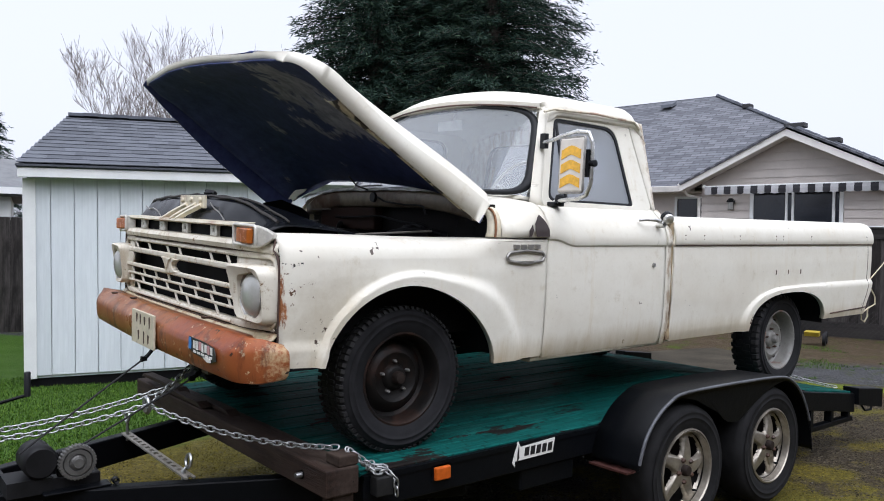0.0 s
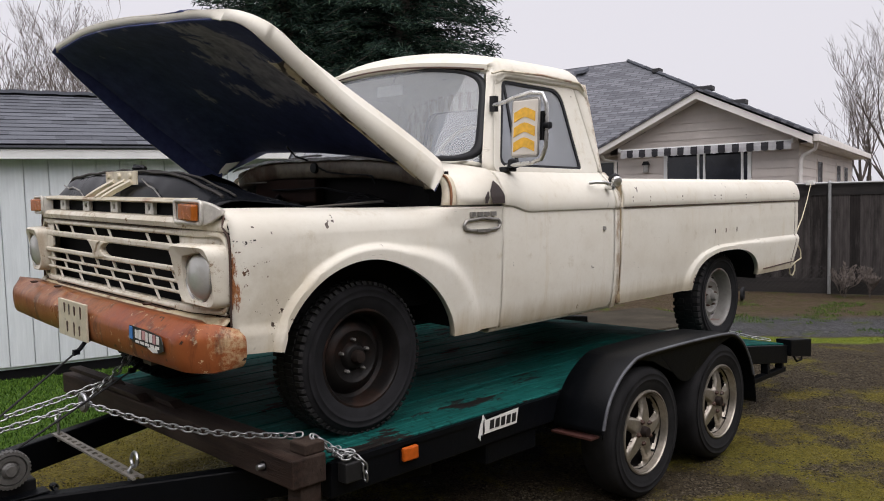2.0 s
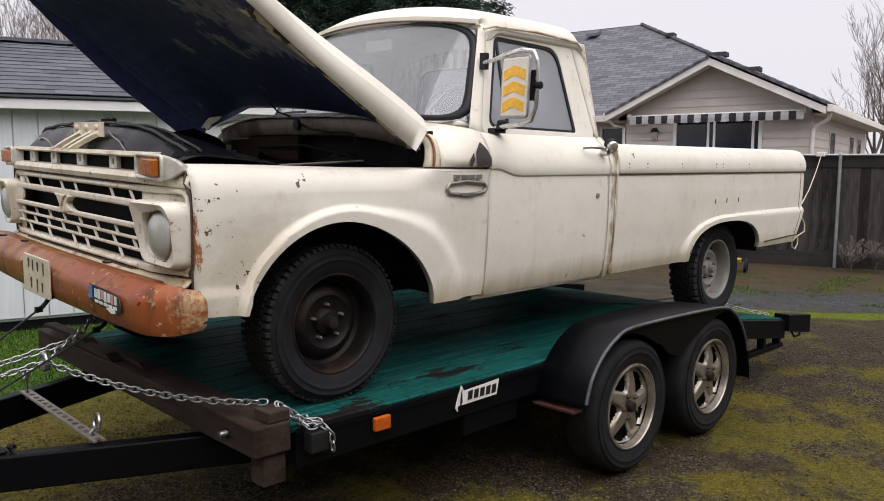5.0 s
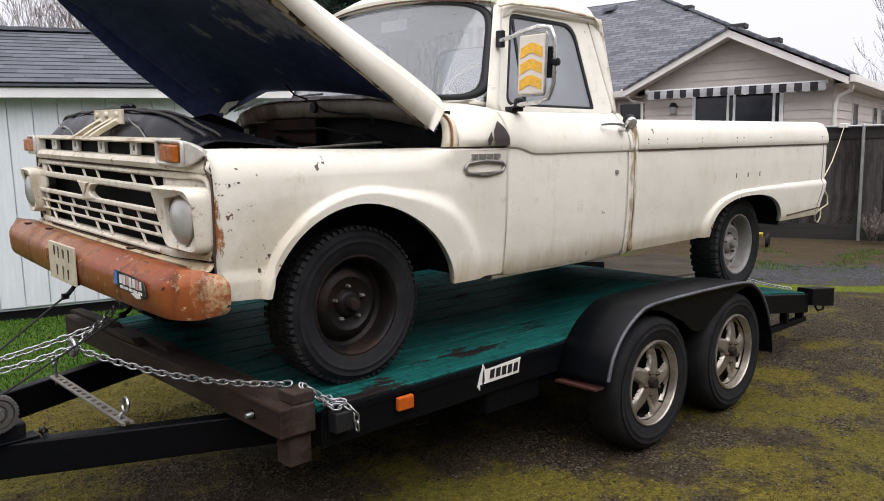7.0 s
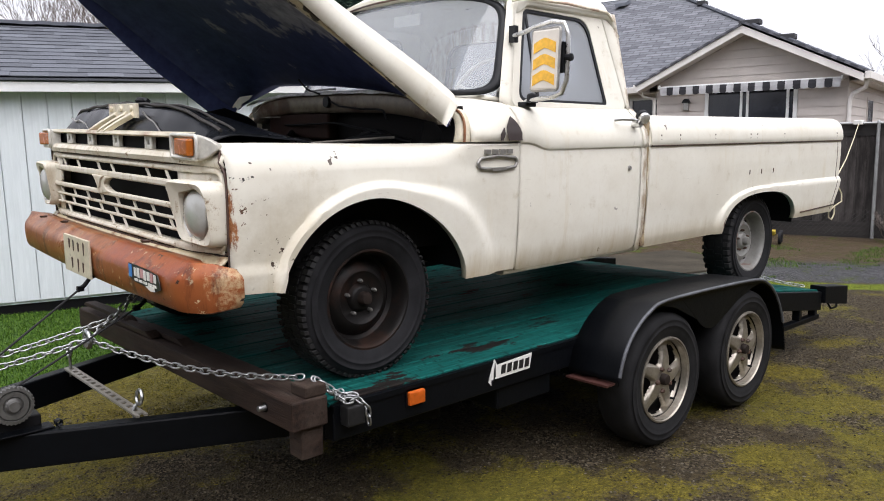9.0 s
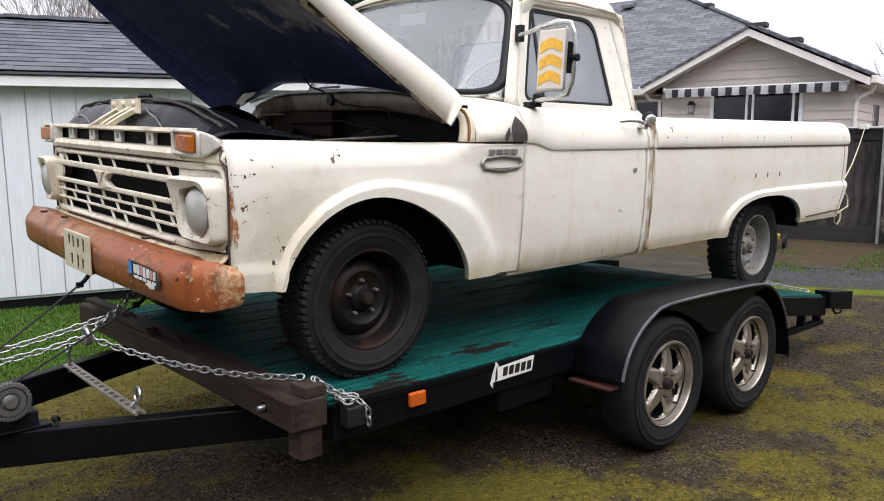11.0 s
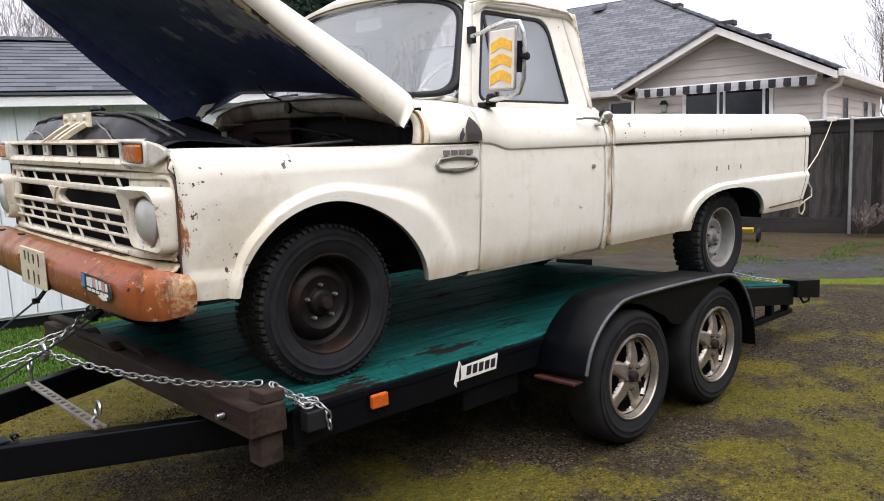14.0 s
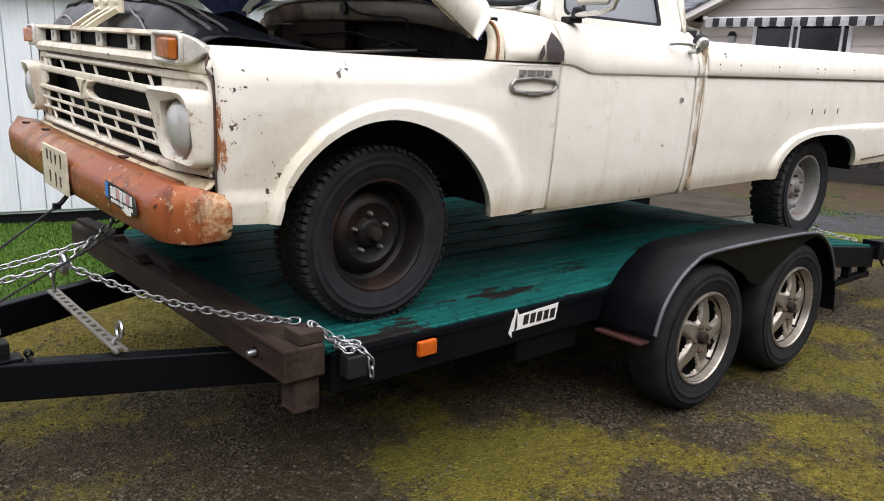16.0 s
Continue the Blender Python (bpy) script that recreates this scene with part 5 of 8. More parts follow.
lathe(bm, [(0.0, -0.012), (0.026, -0.010), (0.030, 0.004)], 16, "x", (0.503, 0.02, 1.688))
part("plenum_plug", bm, RUBBER, truck, smooth=True)
# bay walls and floor, near-black in place of shade under the hood
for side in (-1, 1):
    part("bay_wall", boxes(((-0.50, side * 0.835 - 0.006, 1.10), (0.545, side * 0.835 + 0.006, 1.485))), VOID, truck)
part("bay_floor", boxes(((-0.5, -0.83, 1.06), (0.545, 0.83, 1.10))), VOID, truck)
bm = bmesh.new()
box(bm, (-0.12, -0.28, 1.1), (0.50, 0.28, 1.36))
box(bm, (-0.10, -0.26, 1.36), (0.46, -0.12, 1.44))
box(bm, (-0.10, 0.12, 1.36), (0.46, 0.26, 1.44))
engine = part("engine", bm, ENGINE, truck, "near-black engine", bevel=0.02)
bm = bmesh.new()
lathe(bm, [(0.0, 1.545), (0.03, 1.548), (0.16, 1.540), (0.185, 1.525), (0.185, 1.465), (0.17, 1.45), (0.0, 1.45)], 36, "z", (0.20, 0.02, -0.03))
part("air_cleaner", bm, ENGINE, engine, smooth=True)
for a, b in (((0.45, -0.20, 1.42), (0.54, -0.45, 1.52)), ((0.40, 0.25, 1.42), (0.54, 0.40, 1.50)), ((-0.10, -0.2, 1.40), (-0.35, -0.35, 1.46)), ((0.2, -0.28, 1.40), (0.52, -0.62, 1.50))):
    bm = bmesh.new()
    a, b = Vector(a), Vector(b)
    tube(bm, [a.lerp(b, t) + Vector((0, 0, 0.07 * math.sin(math.pi * t))) for t in (0, 0.2, 0.4, 0.6, 0.8, 1)], 0.014, 8)
    part("hose", bm, RUBBER, engine, smooth=True)
part("heater_box", boxes(((0.535, 0.06, 1.50), (0.598, 0.66, 1.635))), plain("dark_brown_heater_box", (0.035, 0.018, 0.014), 0.7, vary=0.5, scale=8, spec=0.15), truck, "dark brown heater box", bevel=0.012)
bm = bmesh.new()
prism(bm, [(0.66, 1.735), (0.80, 1.728), (0.88, 1.71), (0.905, 1.68), (0.89, 1.668), (0.86, 1.675), (0.84, 1.660), (0.80, 1.668), (0.78, 1.69), (0.70, 1.712)], "x", 0.43, 0.436)
part("torn_strip", bm, PAINT, truck, "torn white strip at the cowl's end")
bm = bmesh.new()
seal_rng = random.Random(12)
rows = []
for j in range(70):
    y = lerp(-0.62, 0.84, j / 69)
    zt = cowl_z(y)
    up = 0.006 + 0.001 * math.sin(17 * y + 1) + 0.001 * math.sin(41 * y)
    low = 0.006 + 0.002 * math.sin(13 * y) + 0.002 * math.sin(37 * y + 2) + seal_rng.uniform(-0.001, 0.001)
    x = 0.496 + 0.001 * math.sin(23 * y)
    rows.append([(x + 0.035, y, zt + 0.006), (x + 0.010, y, zt + up + 0.004), (x, y, zt + up - 0.004), (x - 0.004, y, zt - low)])
sheet(bm, rows)
thick(part("cowl_seal", bm, WHITE_SEAL, truck, "ragged seal along the cowl, whitened to look sky-lit"), 0.004)
part("battery", boxes(((-0.38, -0.78, 1.1), (-0.16, -0.60, 1.40))), ENGINE, truck, "black battery", bevel=0.008)
bm = bmesh.new()
tube(bm, [(0.52, 0.45, 1.57), (0.50, 0.2, 1.575), (0.50, -0.05, 1.585), (0.50, -0.25, 1.56), (0.47, -0.42, 1.55), (0.46, -0.55, 1.50)], 0.006, 6)
part("wiring", bm, RUBBER, truck, smooth=True)
# hood hinge plates, and rods under the hood
for side in (-1, 1):
    bm = bmesh.new()
    prism(bm, [(0.16, 1.47), (0.54, 1.47), (0.54, 1.58), (0.48, 1.62), (0.34, 1.665), (0.22, 1.64)] if side > 0 else [(0.40, 1.47), (0.53, 1.47), (0.53, 1.55), (0.49, 1.59), (0.43, 1.60)], "y", side * 0.815 - 0.006, side * 0.815 + 0.006)
    part("hinge_plate", bm, VOID, truck, bevel=0.004)
for a, b, r_ in (((-0.05, -0.60, 1.50), (0.36, -0.70, 1.525), 0.006), ((0.50, 0.48, 1.615), (0.50, 0.72, 1.610), 0.004), ((0.46, 0.55, 1.545), (0.46, 0.70, 1.54), 0.004)):
    bm = bmesh.new()
    tube(bm, [a, b], r_, 6)
    part("rod", bm, BARE_STEEL, truck)
bm = bmesh.new()
tube(bm, [(0.50, -0.02, 1.690), (0.48, -0.12, 1.665), (0.48, -0.30, 1.650), (0.46, -0.45, 1.648), (0.42, -0.55, 1.640), (0.40, -0.60, 1.60)], 0.005, 6)
tube(bm, [(0.40, 0.12, 1.80), (0.44, 0.10, 1.75), (0.49, 0.06, 1.728)], 0.005, 6)
part("wiring", bm, RUBBER, truck, smooth=True)
# black shroud over the radiator: flat-topped, with sloping shoulders
SHROUD_TOP = [(-0.84, 0.10), (-0.70, 0.42), (-0.50, 0.79), (-0.42, 0.88), (-0.20, 0.97), (0.05, 1.04), (0.40, 0.96), (0.60, 0.86), (0.67, 0.77), (0.84, 0.0)]
bm = bmesh.new()
rows = []
for j in range(61):
    u = -1 + 2 * j / 60
    y = 0.84 * u
    dome = curve_at(SHROUD_TOP, y)
    w = 0.003 * math.sin(23 * u) + 0.002 * math.sin(41 * u + 1)
    rows.append([(-0.555, y, 1.48), (-0.545, y, 1.515 + 0.06 * dome), (-0.50 + w, y, 1.525 + 0.115 * dome), (-0.475, y, 1.53 + 0.125 * dome), (-0.42, lerp(-0.045, y, 0.97), 1.53 + 0.128 * dome + w), (-0.30, lerp(-0.045, y, 0.95), 1.525 + 0.10 * dome - w), (-0.12, lerp(-0.045, y, 0.93), 1.51 + 0.05 * dome), (0.05, lerp(-0.045, y, 0.9), 1.44)])
sheet(bm, rows)
shroud = thick(part("radiator_shroud", bm, SHROUD, truck, "black plastic radiator shroud with sloping shoulders", smooth=True, angle=50), 0.006)
for x, up, r_ in ((-0.486, -0.002, 0.007), (-0.435, 0.0, 0.005)):
    bm = bmesh.new()
    tube(bm, [(x, y, 1.533 + up + 0.127 * curve_at(SHROUD_TOP, y) + 0.002 * math.sin(31 * y)) for y in (lerp(-0.80, 0.82, j / 40) for j in range(41))], r_, 6)
    part("shroud_rim", bm, DUSTY_BLACK, shroud, "dusty grey-brown rim", smooth=True)
for pts in ([(-0.530, 0.66, 1.60), (-0.538, 0.58, 1.585), (-0.540, 0.52, 1.592), (-0.545, 0.42, 1.575), (-0.548, 0.36, 1.545)], [(-0.520, -0.20, 1.625), (-0.532, -0.28, 1.60), (-0.542, -0.36, 1.585), (-0.552, -0.44, 1.55)]):
    bm = bmesh.new()
    tube(bm, pts, 0.0035, 6)
    part("cable", bm, TRIM, shroud, "thin grey cable", smooth=True)
bm = bmesh.new()
lathe(bm, [(0.0, 0.0), (0.028, 0.0), (0.032, 0.010), (0.024, 0.018), (0.0, 0.020)], 18, "z", (-0.44, 0.0, 1.664))
tube(bm, [(-0.45, -0.08, 1.672), (-0.44, -0.03, 1.680), (-0.44, 0.05, 1.684)], 0.008, 6)
part("radiator_cap", bm, RUBBER, truck, smooth=True)
# hood latch bracket
bm = bmesh.new()
prism(bm, [(-0.20, 1.600), (0.11, 1.600), (0.11, 1.658), (-0.20, 1.658)], "x", -0.545, -0.535)
for y in (-0.165, -0.095, 0.015):
    tube(bm, [(-0.545, y, 1.615), (-0.575, y + 0.10, 1.578), (-0.600, y + 0.17, 1.545)], 0.014, 4)
for y in (-0.15, -0.04, 0.07):
    lathe(bm, [(0.0, -0.012), (0.012, -0.010), (0.014, 0.0)], 8, "x", (-0.545, y, 1.638))
part("hood_latch", bm, PAINT_RUST, truck, "dirty cream latch bracket", bevel=0.002)

# ---- raised hood ----
HOOD_TURN = math.atan2(0.61, 0.99)
hood_m = Matrix.Translation((0.515, 0, 1.712)) @ Matrix.Rotation(HOOD_TURN, 4, "Y") @ Matrix.Rotation(radians(4.2), 4, "X")


def hood_lift(t):
    """Extra depth of the hood's sides, running out towards the front."""
    return 0.060 - 0.050 * smooth01(t / 0.80)


def hood_point(t, u, drop=0.0):
    """t from hinge to front, u across; local x runs back, so the front is at minus x."""
    over = max(0.0, t - 0.866) * 1.165
    inset = 0.156 - math.sqrt(max(0.0, 0.156 ** 2 - over * over)) if u < 0 else 0.25 * over
    w = (lerp(0.955, 0.945, t) - inset) * u
    crown = (0.070 * (1 - u * u) ** 0.8 + 0.012 * smooth01((0.75 - abs(u)) / 0.05)) * (1 - 0.55 * smooth01((t - 0.72) / 0.28))
    side = 0.045 * smooth01((abs(u) - 0.90) / 0.10) ** 1.5 * (1 - smooth01((t - 0.40) / 0.60))
    nose = 0.045 * smooth01((t - 0.80) / 0.20) * (lerp(0.45, 1.0, smooth01((1.0 + u) / 0.80)) if u < 0 else smooth01((1.25 - u) / 0.6))
    x = -1.165 * t + 0.018 * t * (abs(u) ** 4) + 0.058 * max(0.0, t) ** 4 * smooth01((0.35 - u) / 1.3)
    bent = (0.055 + 0.085 * (1 - t)) * max(0.0, (u - 0.60) / 0.40) ** 1.25
    return Vector((x, w, hood_lift(t) + crown - side - nose - bent - drop))


def skirt(t, s):
    """Depth of the turned-down side."""
    f = smooth01((t - 0.80) / 0.20)
    return hood_lift(t) + (0.044 + 0.022 * smooth01((t - 0.40) / 0.45) - 0.030 * smooth01((t - 0.85) / 0.15) if s < 0 else 0.060 - 0.025 * f)


bm = bmesh.new()
T = [-0.012, 0.03] + [i / 24 for i in range(2, 20)] + [0.82, 0.84, 0.86, 0.88, 0.90, 0.915, 0.93, 0.945, 0.96, 0.97, 0.98, 0.987, 0.993, 0.997, 0.9993, 1.0]
U = [-1, -0.99, -0.98, -0.965, -0.95, -0.935, -0.92, -0.90] + [-0.87 + 1.74 * i / 22 for i in range(23)] + [0.90, 0.92, 0.935, 0.95, 0.965, 0.98, 0.99, 1]
rows = [[hood_point(t, -1, skirt(t, -1))] + [hood_point(t, u) for u in U] + [hood_point(t, 1, skirt(t, 1))] for t in T]
rows.insert(0, [hood_point(-0.012, -1, skirt(0, -1))] + [hood_point(-0.008, u, 0.010) for u in U] + [hood_point(-0.012, 1, skirt(0, 1))])
# the nose rolls under along the front
for dx, drop in ((0.002, 0.007), (0.007, 0.015), (0.016, 0.022), (0.030, 0.025)):
    rows.append([hood_point(1.0, -1, max(drop, skirt(1, -1)))] + [hood_point(1.0, u, lerp(skirt(1, -1) * drop / 0.025, drop, smooth01((1 + u) / 0.25)) if u < 0 else drop) + Vector((dx * smooth01((1 + u) / 0.25), 0, 0)) for u in U] + [hood_point(1.0, 1, max(drop, skirt(1, 1)))])
sheet(bm, rows)
hood = part("hood", bm, PAINT, truck, "raised cream-white hood", smooth=True, m=hood_m, angle=75)
if sum(p.normal.z * p.area for p in hood.data.polygons) < 0:
    hood.data.flip_normals()
hood.data.materials.append(HOOD_UNDER)
thick(hood, 0.005)
hood.modifiers[-1].offset = -1
hood.modifiers[-1].material_offset = 1
bm = bmesh.new()
rows = []
for t in (0.005, 0.05, 0.15, 0.25, 0.35, 0.45, 0.55, 0.65, 0.75, 0.82, 0.87, 0.90, 0.93, 0.96, 0.985):
    row = []
    for u in (-0.94, -0.92, -0.90, -0.86, -0.6, -0.45, -0.3, 0, 0.3, 0.45, 0.6, 0.86, 0.90, 0.92, 0.94):
        d = 0.016 if t < 0.03 else lerp(0.040, 0.026, smooth01((t - 0.90) / 0.07))
        row.append(hood_point(t, u, d + hood_lift(t)))
    rows.append(row)
sheet(bm, rows)
thick(part("hood_underside", bm, HOOD_UNDER, hood, "black underside with flaking paint", smooth=True, angle=50), 0.006)
FLANGE = rust_paint_mat("flaking_flange_paint", (0.46, 0.39, 0.27), (0.47, 0.485), ((0.005, 0.005, 0.006), (0.012, 0.010, 0.009), (0.05, 0.03, 0.02)), 11)
bm = bmesh.new()
sheet(bm, [[hood_point(t, u, skirt(t, -1) + d) for u, d in ((-0.992, 0.002), (-0.982, 0.016), (-0.950, 0.034), (-0.905, 0.040), (-0.870, 0.030))] for t in [0.06 + 0.72 * i / 26 for i in range(27)]])
thick(part("hood_flange", bm, FLANGE, hood, "flaking inner flange", smooth=True), 0.004)

# ---- cab inside ----
part("cab_floor", boxes(((0.56, -0.86, 0.98), (1.85, 0.86, 1.02))), VOID, truck)
bm = bmesh.new()
sheet(bm, [[(0.86, y, 1.30), (1.0, y, 1.34), (1.03, y, 1.60), (0.98, y, 1.69), (0.84, y, 1.715)] for y in (-0.80, -0.4, 0, 0.4, 0.80)])
thick(part("dashboard", bm, PAINT, truck, smooth=True), 0.02)
bm = bmesh.new()
box(bm, (1.30, -0.76, 1.18), (1.80, 0.76, 1.36))
box(bm, (1.68, -0.76, 1.30), (1.82, 0.76, 1.80))
part("bench_seat", bm, VINYL, truck, "grey vinyl bench seat", bevel=0.05, segs=4)
bm = bmesh.new()
tilt = Matrix.Translation((1.16, -0.42, 1.735)) @ Matrix.Rotation(radians(-62), 4, "Y")
tube(bm, [tilt @ Vector((0.205 * math.cos(a), 0.205 * math.sin(a), 0)) for a in (2 * math.pi * i / 36 for i in range(36))], 0.012, 8, cyc=True)
for a in (0.3, math.pi - 0.3, -math.pi / 2):
    tube(bm, [tilt @ Vector((0, 0, -0.03)), tilt @ Vector((0.2 * math.sin(a), 0.2 * math.cos(a), 0))], 0.009, 6)
tube(bm, [tilt @ Vector((0, 0, -0.02)), tilt @ Vector((0.0, 0, -0.34))], 0.02, 8)
part("steering_wheel", bm, WHEEL_WHITE, truck, "ivory steering wheel", smooth=True)
bm = bmesh.new()
box(bm, (1.02, -0.10, 2.10), (1.035, 0.12, 2.16))
tube(bm, [(1.03, 0.0, 2.15), (1.06, 0.0, 2.22)], 0.008, 6)
part("inside_mirror", bm, WHEEL_WHITE, truck, bevel=0.01)
for side in (-1, 1):
    part("door_card", boxes(((0.88, side * 0.86 - 0.008, 1.05), (1.80, side * 0.86 + 0.008, 1.655))), VINYL, truck)

# ---- load bed ----
def bed_low(x):
    lo = 0.918 if x < REAR_X else 0.935
    if abs(x - REAR_X) < 0.50:
        return max(rear_arch(x), lo)
    return lo


def bed_y(x, z):
    y = curve_at([(0.9, 0.955), (0.97, 0.972), (1.15, 0.984), (1.35, 0.987), (1.44, 0.984), (1.47, 0.980)], z)
    v = max(0, z - 0.925) / 0.225
    e = (abs((x - REAR_X) / 0.50) ** 2.4 + v ** 2.4) ** (1 / 2.4)
    bulge = max(1 - smooth01((e - 1.12) / 0.07), (1 - smooth01((z - 1.180) / 0.016)) * smooth01((x - REAR_X) / 0.10))
    y += 0.020 * bulge
    y -= 0.03 * smooth01((x - 4.36) / 0.11) ** 2
    return y


TAIL_LEAN = 0.085
BED_TOP = ((0.990, 1.474), (0.994, 1.482), (0.995, 1.505), (0.989, 1.545), (0.974, 1.585), (0.945, 1.618), (0.905, 1.632), (0.86, 1.634), (0.852, 1.60))


def tail_push(x, z):
    """The tail stands further back above the lower crease than at its foot."""
    return TAIL_LEAN * smooth01((x - 3.9) / 0.57) * smooth01((z - 0.94) / 0.24)


def bed_side(s):
    bm = bmesh.new()
    rows = []
    for x in spread(1.888, TAIL, 130, (REAR_X - 0.5, REAR_X + 0.5)):
        lo = bed_low(x)
        row = [(x, s * (bed_y(x, lo) - 0.03), lo + 0.002), (x, s * bed_y(x, lo), lo)]
        for i in range(1, 37):
            z = lerp(lo, 1.468, i / 36)
            row.append((x + tail_push(x, z), s * bed_y(x, z), z))
        end = 0.03 * smooth01((x - 4.36) / 0.11) ** 2
        row += [(x + tail_push(x, z) - (0.04 * smooth01((x - 4.38) / 0.09) * max(0, (z - 1.55) / 0.08)), s * (y - end), z) for y, z in BED_TOP]
        rows.append(row)
    sheet(bm, rows)
    return bm


for side in (-1, 1):
    bed = thick(part("bed_side", bed_side(side), PAINT, truck, "cream-white bed side" if side < 0 else "", smooth=True, angle=28), 0.008)
    # wheel house with the arch's shade put into its near-black colour
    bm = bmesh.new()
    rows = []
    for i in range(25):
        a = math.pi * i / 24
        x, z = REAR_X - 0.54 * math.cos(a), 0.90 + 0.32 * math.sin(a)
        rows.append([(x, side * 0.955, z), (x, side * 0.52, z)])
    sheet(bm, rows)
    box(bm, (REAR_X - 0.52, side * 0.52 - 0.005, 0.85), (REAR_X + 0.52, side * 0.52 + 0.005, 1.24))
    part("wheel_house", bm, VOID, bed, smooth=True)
    for x in (1.98, 2.17, 2.56, 3.00, 3.09, 3.48, 4.36):
        bm = bmesh.new()
        for dz in (0, 0.022):
            lathe(bm, [(0.0, -0.002), (0.0035, -0.0015), (0.0042, 0.002)], 8, "y", (x, side * 0.994, 1.505 + dz))
        part("rivet", bm, RUSTY, bed)
    part("rear_lamp", boxes(((4.52, side * 0.90 - 0.04, 1.28), (4.552, side * 0.90 + 0.04, 1.42))), AMBER, bed)
    # dark lines: under the top rail, at the tail post, along the bottom, and round the arch
    bm = bmesh.new()
    tube(bm, [(x + tail_push(x, 1.47), side * (0.9875 - 0.03 * smooth01((x - 4.36) / 0.11) ** 2), 1.4705) for x in (lerp(1.90, 4.46, i / 40) for i in range(41))], 0.0042, 6)
    part("rail_seam", bm, RUSTY, bed, "dark seam under the top rail", smooth=True)
    bm = bmesh.new()
    tube(bm, [(4.34 + tail_push(4.34, z), side * (bed_y(4.34, z) + 0.0005), z) for z in (lerp(0.96, 1.46, i / 12) for i in range(13))], 0.0022, 5)
    part("tail_seam", bm, RUSTY, bed, "dark seam of the tail post", smooth=True)
    bm = bmesh.new()
    tube(bm, [(x + tail_push(x, 0.985), side * (bed_y(x, 0.985) + 0.001), lerp(0.972, 0.990, (x - 3.82) / 0.6)) for x in (lerp(3.82, 4.42, i / 10) for i in range(11))], 0.005, 6)
    part("rust_crack", bm, RUSTY, bed, "rust-edged crack along the tail", smooth=True)
    bm = bmesh.new()
    tube(bm, [(REAR_X - 0.51 * math.cos(a), side * (bed_y(REAR_X - 0.51 * math.cos(a), 0.95) + 0.003), 0.93 + 0.22 * math.sin(a) ** 0.8) for a in (0.1 + 0.9 * i / 12 for i in range(13))], 0.006, 6)
    part("arch_rust", bm, RUSTY, bed, "flaking dark arch edge", smooth=True)
    for x in (3.03, 3.19, 3.36):
        part("chip", boxes(((x, min(side * 0.9895, side * 0.980), 1.272), (x + 0.006, max(side * 0.9895, side * 0.980), 1.302))), RUSTY, bed)
part("bed_floor", boxes(((1.92, -0.51, 1.16), (4.42, 0.51, 1.19)), ((1.92, -0.93, 1.162), (2.74, -0.512, 1.188)), ((1.92, 0.512, 1.162), (2.74, 0.93, 1.188)), ((3.78, -0.93, 1.162), (4.42, -0.512, 1.188)), ((3.78, 0.512, 1.162), (4.42, 0.93, 1.188))), PAINT_RUST, truck)
part("bed_front", boxes(((1.892, -0.94, 0.95), (1.915, 0.94, 1.60))), PAINT_RUST, truck)
for side in (-1, 1):
    part("gap_filler", boxes(((1.852, side * 0.935 - 0.037, 0.93), (1.893, side * 0.935 + 0.037, 1.60))), GAP, truck, "brown-stained strip between cab and bed")
part("tailgate", boxes(((4.47, -0.90, 1.02), (4.525, 0.90, 1.60))), PAINT, truck, "cream-white tailgate", bevel=0.01)
# chassis
bm = bmesh.new()
for side in (-1, 1):
    box(bm, (-0.62, side * 0.42 - 0.035, 0.90), (4.3, side * 0.42 + 0.035, 1.04))
box(bm, (-0.5, -0.42, 0.92), (-0.42, 0.42, 1.0))
box(bm, (2.0, -0.42, 0.94), (2.08, 0.42, 1.02))
box(bm, (4.1, -0.42, 0.94), (4.18, 0.42, 1.02))
part("chassis", bm, RUSTY, truck, "rusty black chassis")
# fuel cap
bm = bmesh.new()
lathe(bm, [(0.0, -0.030), (0.025, -0.028), (0.031, -0.020), (0.031, -0.005), (0.026, 0.0)], 24, "y")
cap = part("fuel_cap", bm, CHROME, truck, "chrome fuel cap", smooth=True, m=Matrix.Translation((1.852, -0.955, 1.622)) @ Matrix.Rotation(radians(25), 4, "X") @ Matrix.Rotation(radians(-25), 4, "Z"))
bm = bmesh.new()
lathe(bm, [(0.026, -0.008), (0.035, -0.003), (0.035, 0.02)], 24, "y")
part("fuel_collar", bm, RUBBER, cap, smooth=True)
# badge ahead of the door: oval frame and a row of letter bars
bm = bmesh.new()
tube(bm, [(0.702 + p.x, -0.993, 1.418 + p.y) for p in rounded([(-0.124, 0.0), (-0.108, -0.020), (0.0, -0.030), (0.108, -0.020), (0.124, 0.0), (0.108, 0.020), (0.0, 0.030), (-0.108, 0.020)], 0.006, 3)], 0.0075, 8, cyc=True)
prism(bm, [(0.664, 1.384), (0.740, 1.384), (0.749, 1.398), (0.655, 1.398)], "y", -1.002, -0.985)
badge = part("fender_badge", bm, TRIM, truck, "grey cast oval badge", smooth=True)
for k in range(4):
    part("badge_letter", boxes(((0.622 + 0.046 * k, -0.999, 1.456), (0.652 + 0.046 * k, -0.985, 1.476))), TRIM, badge)
# tow mirror: bracket, hooped arm, head
bm = bmesh.new()
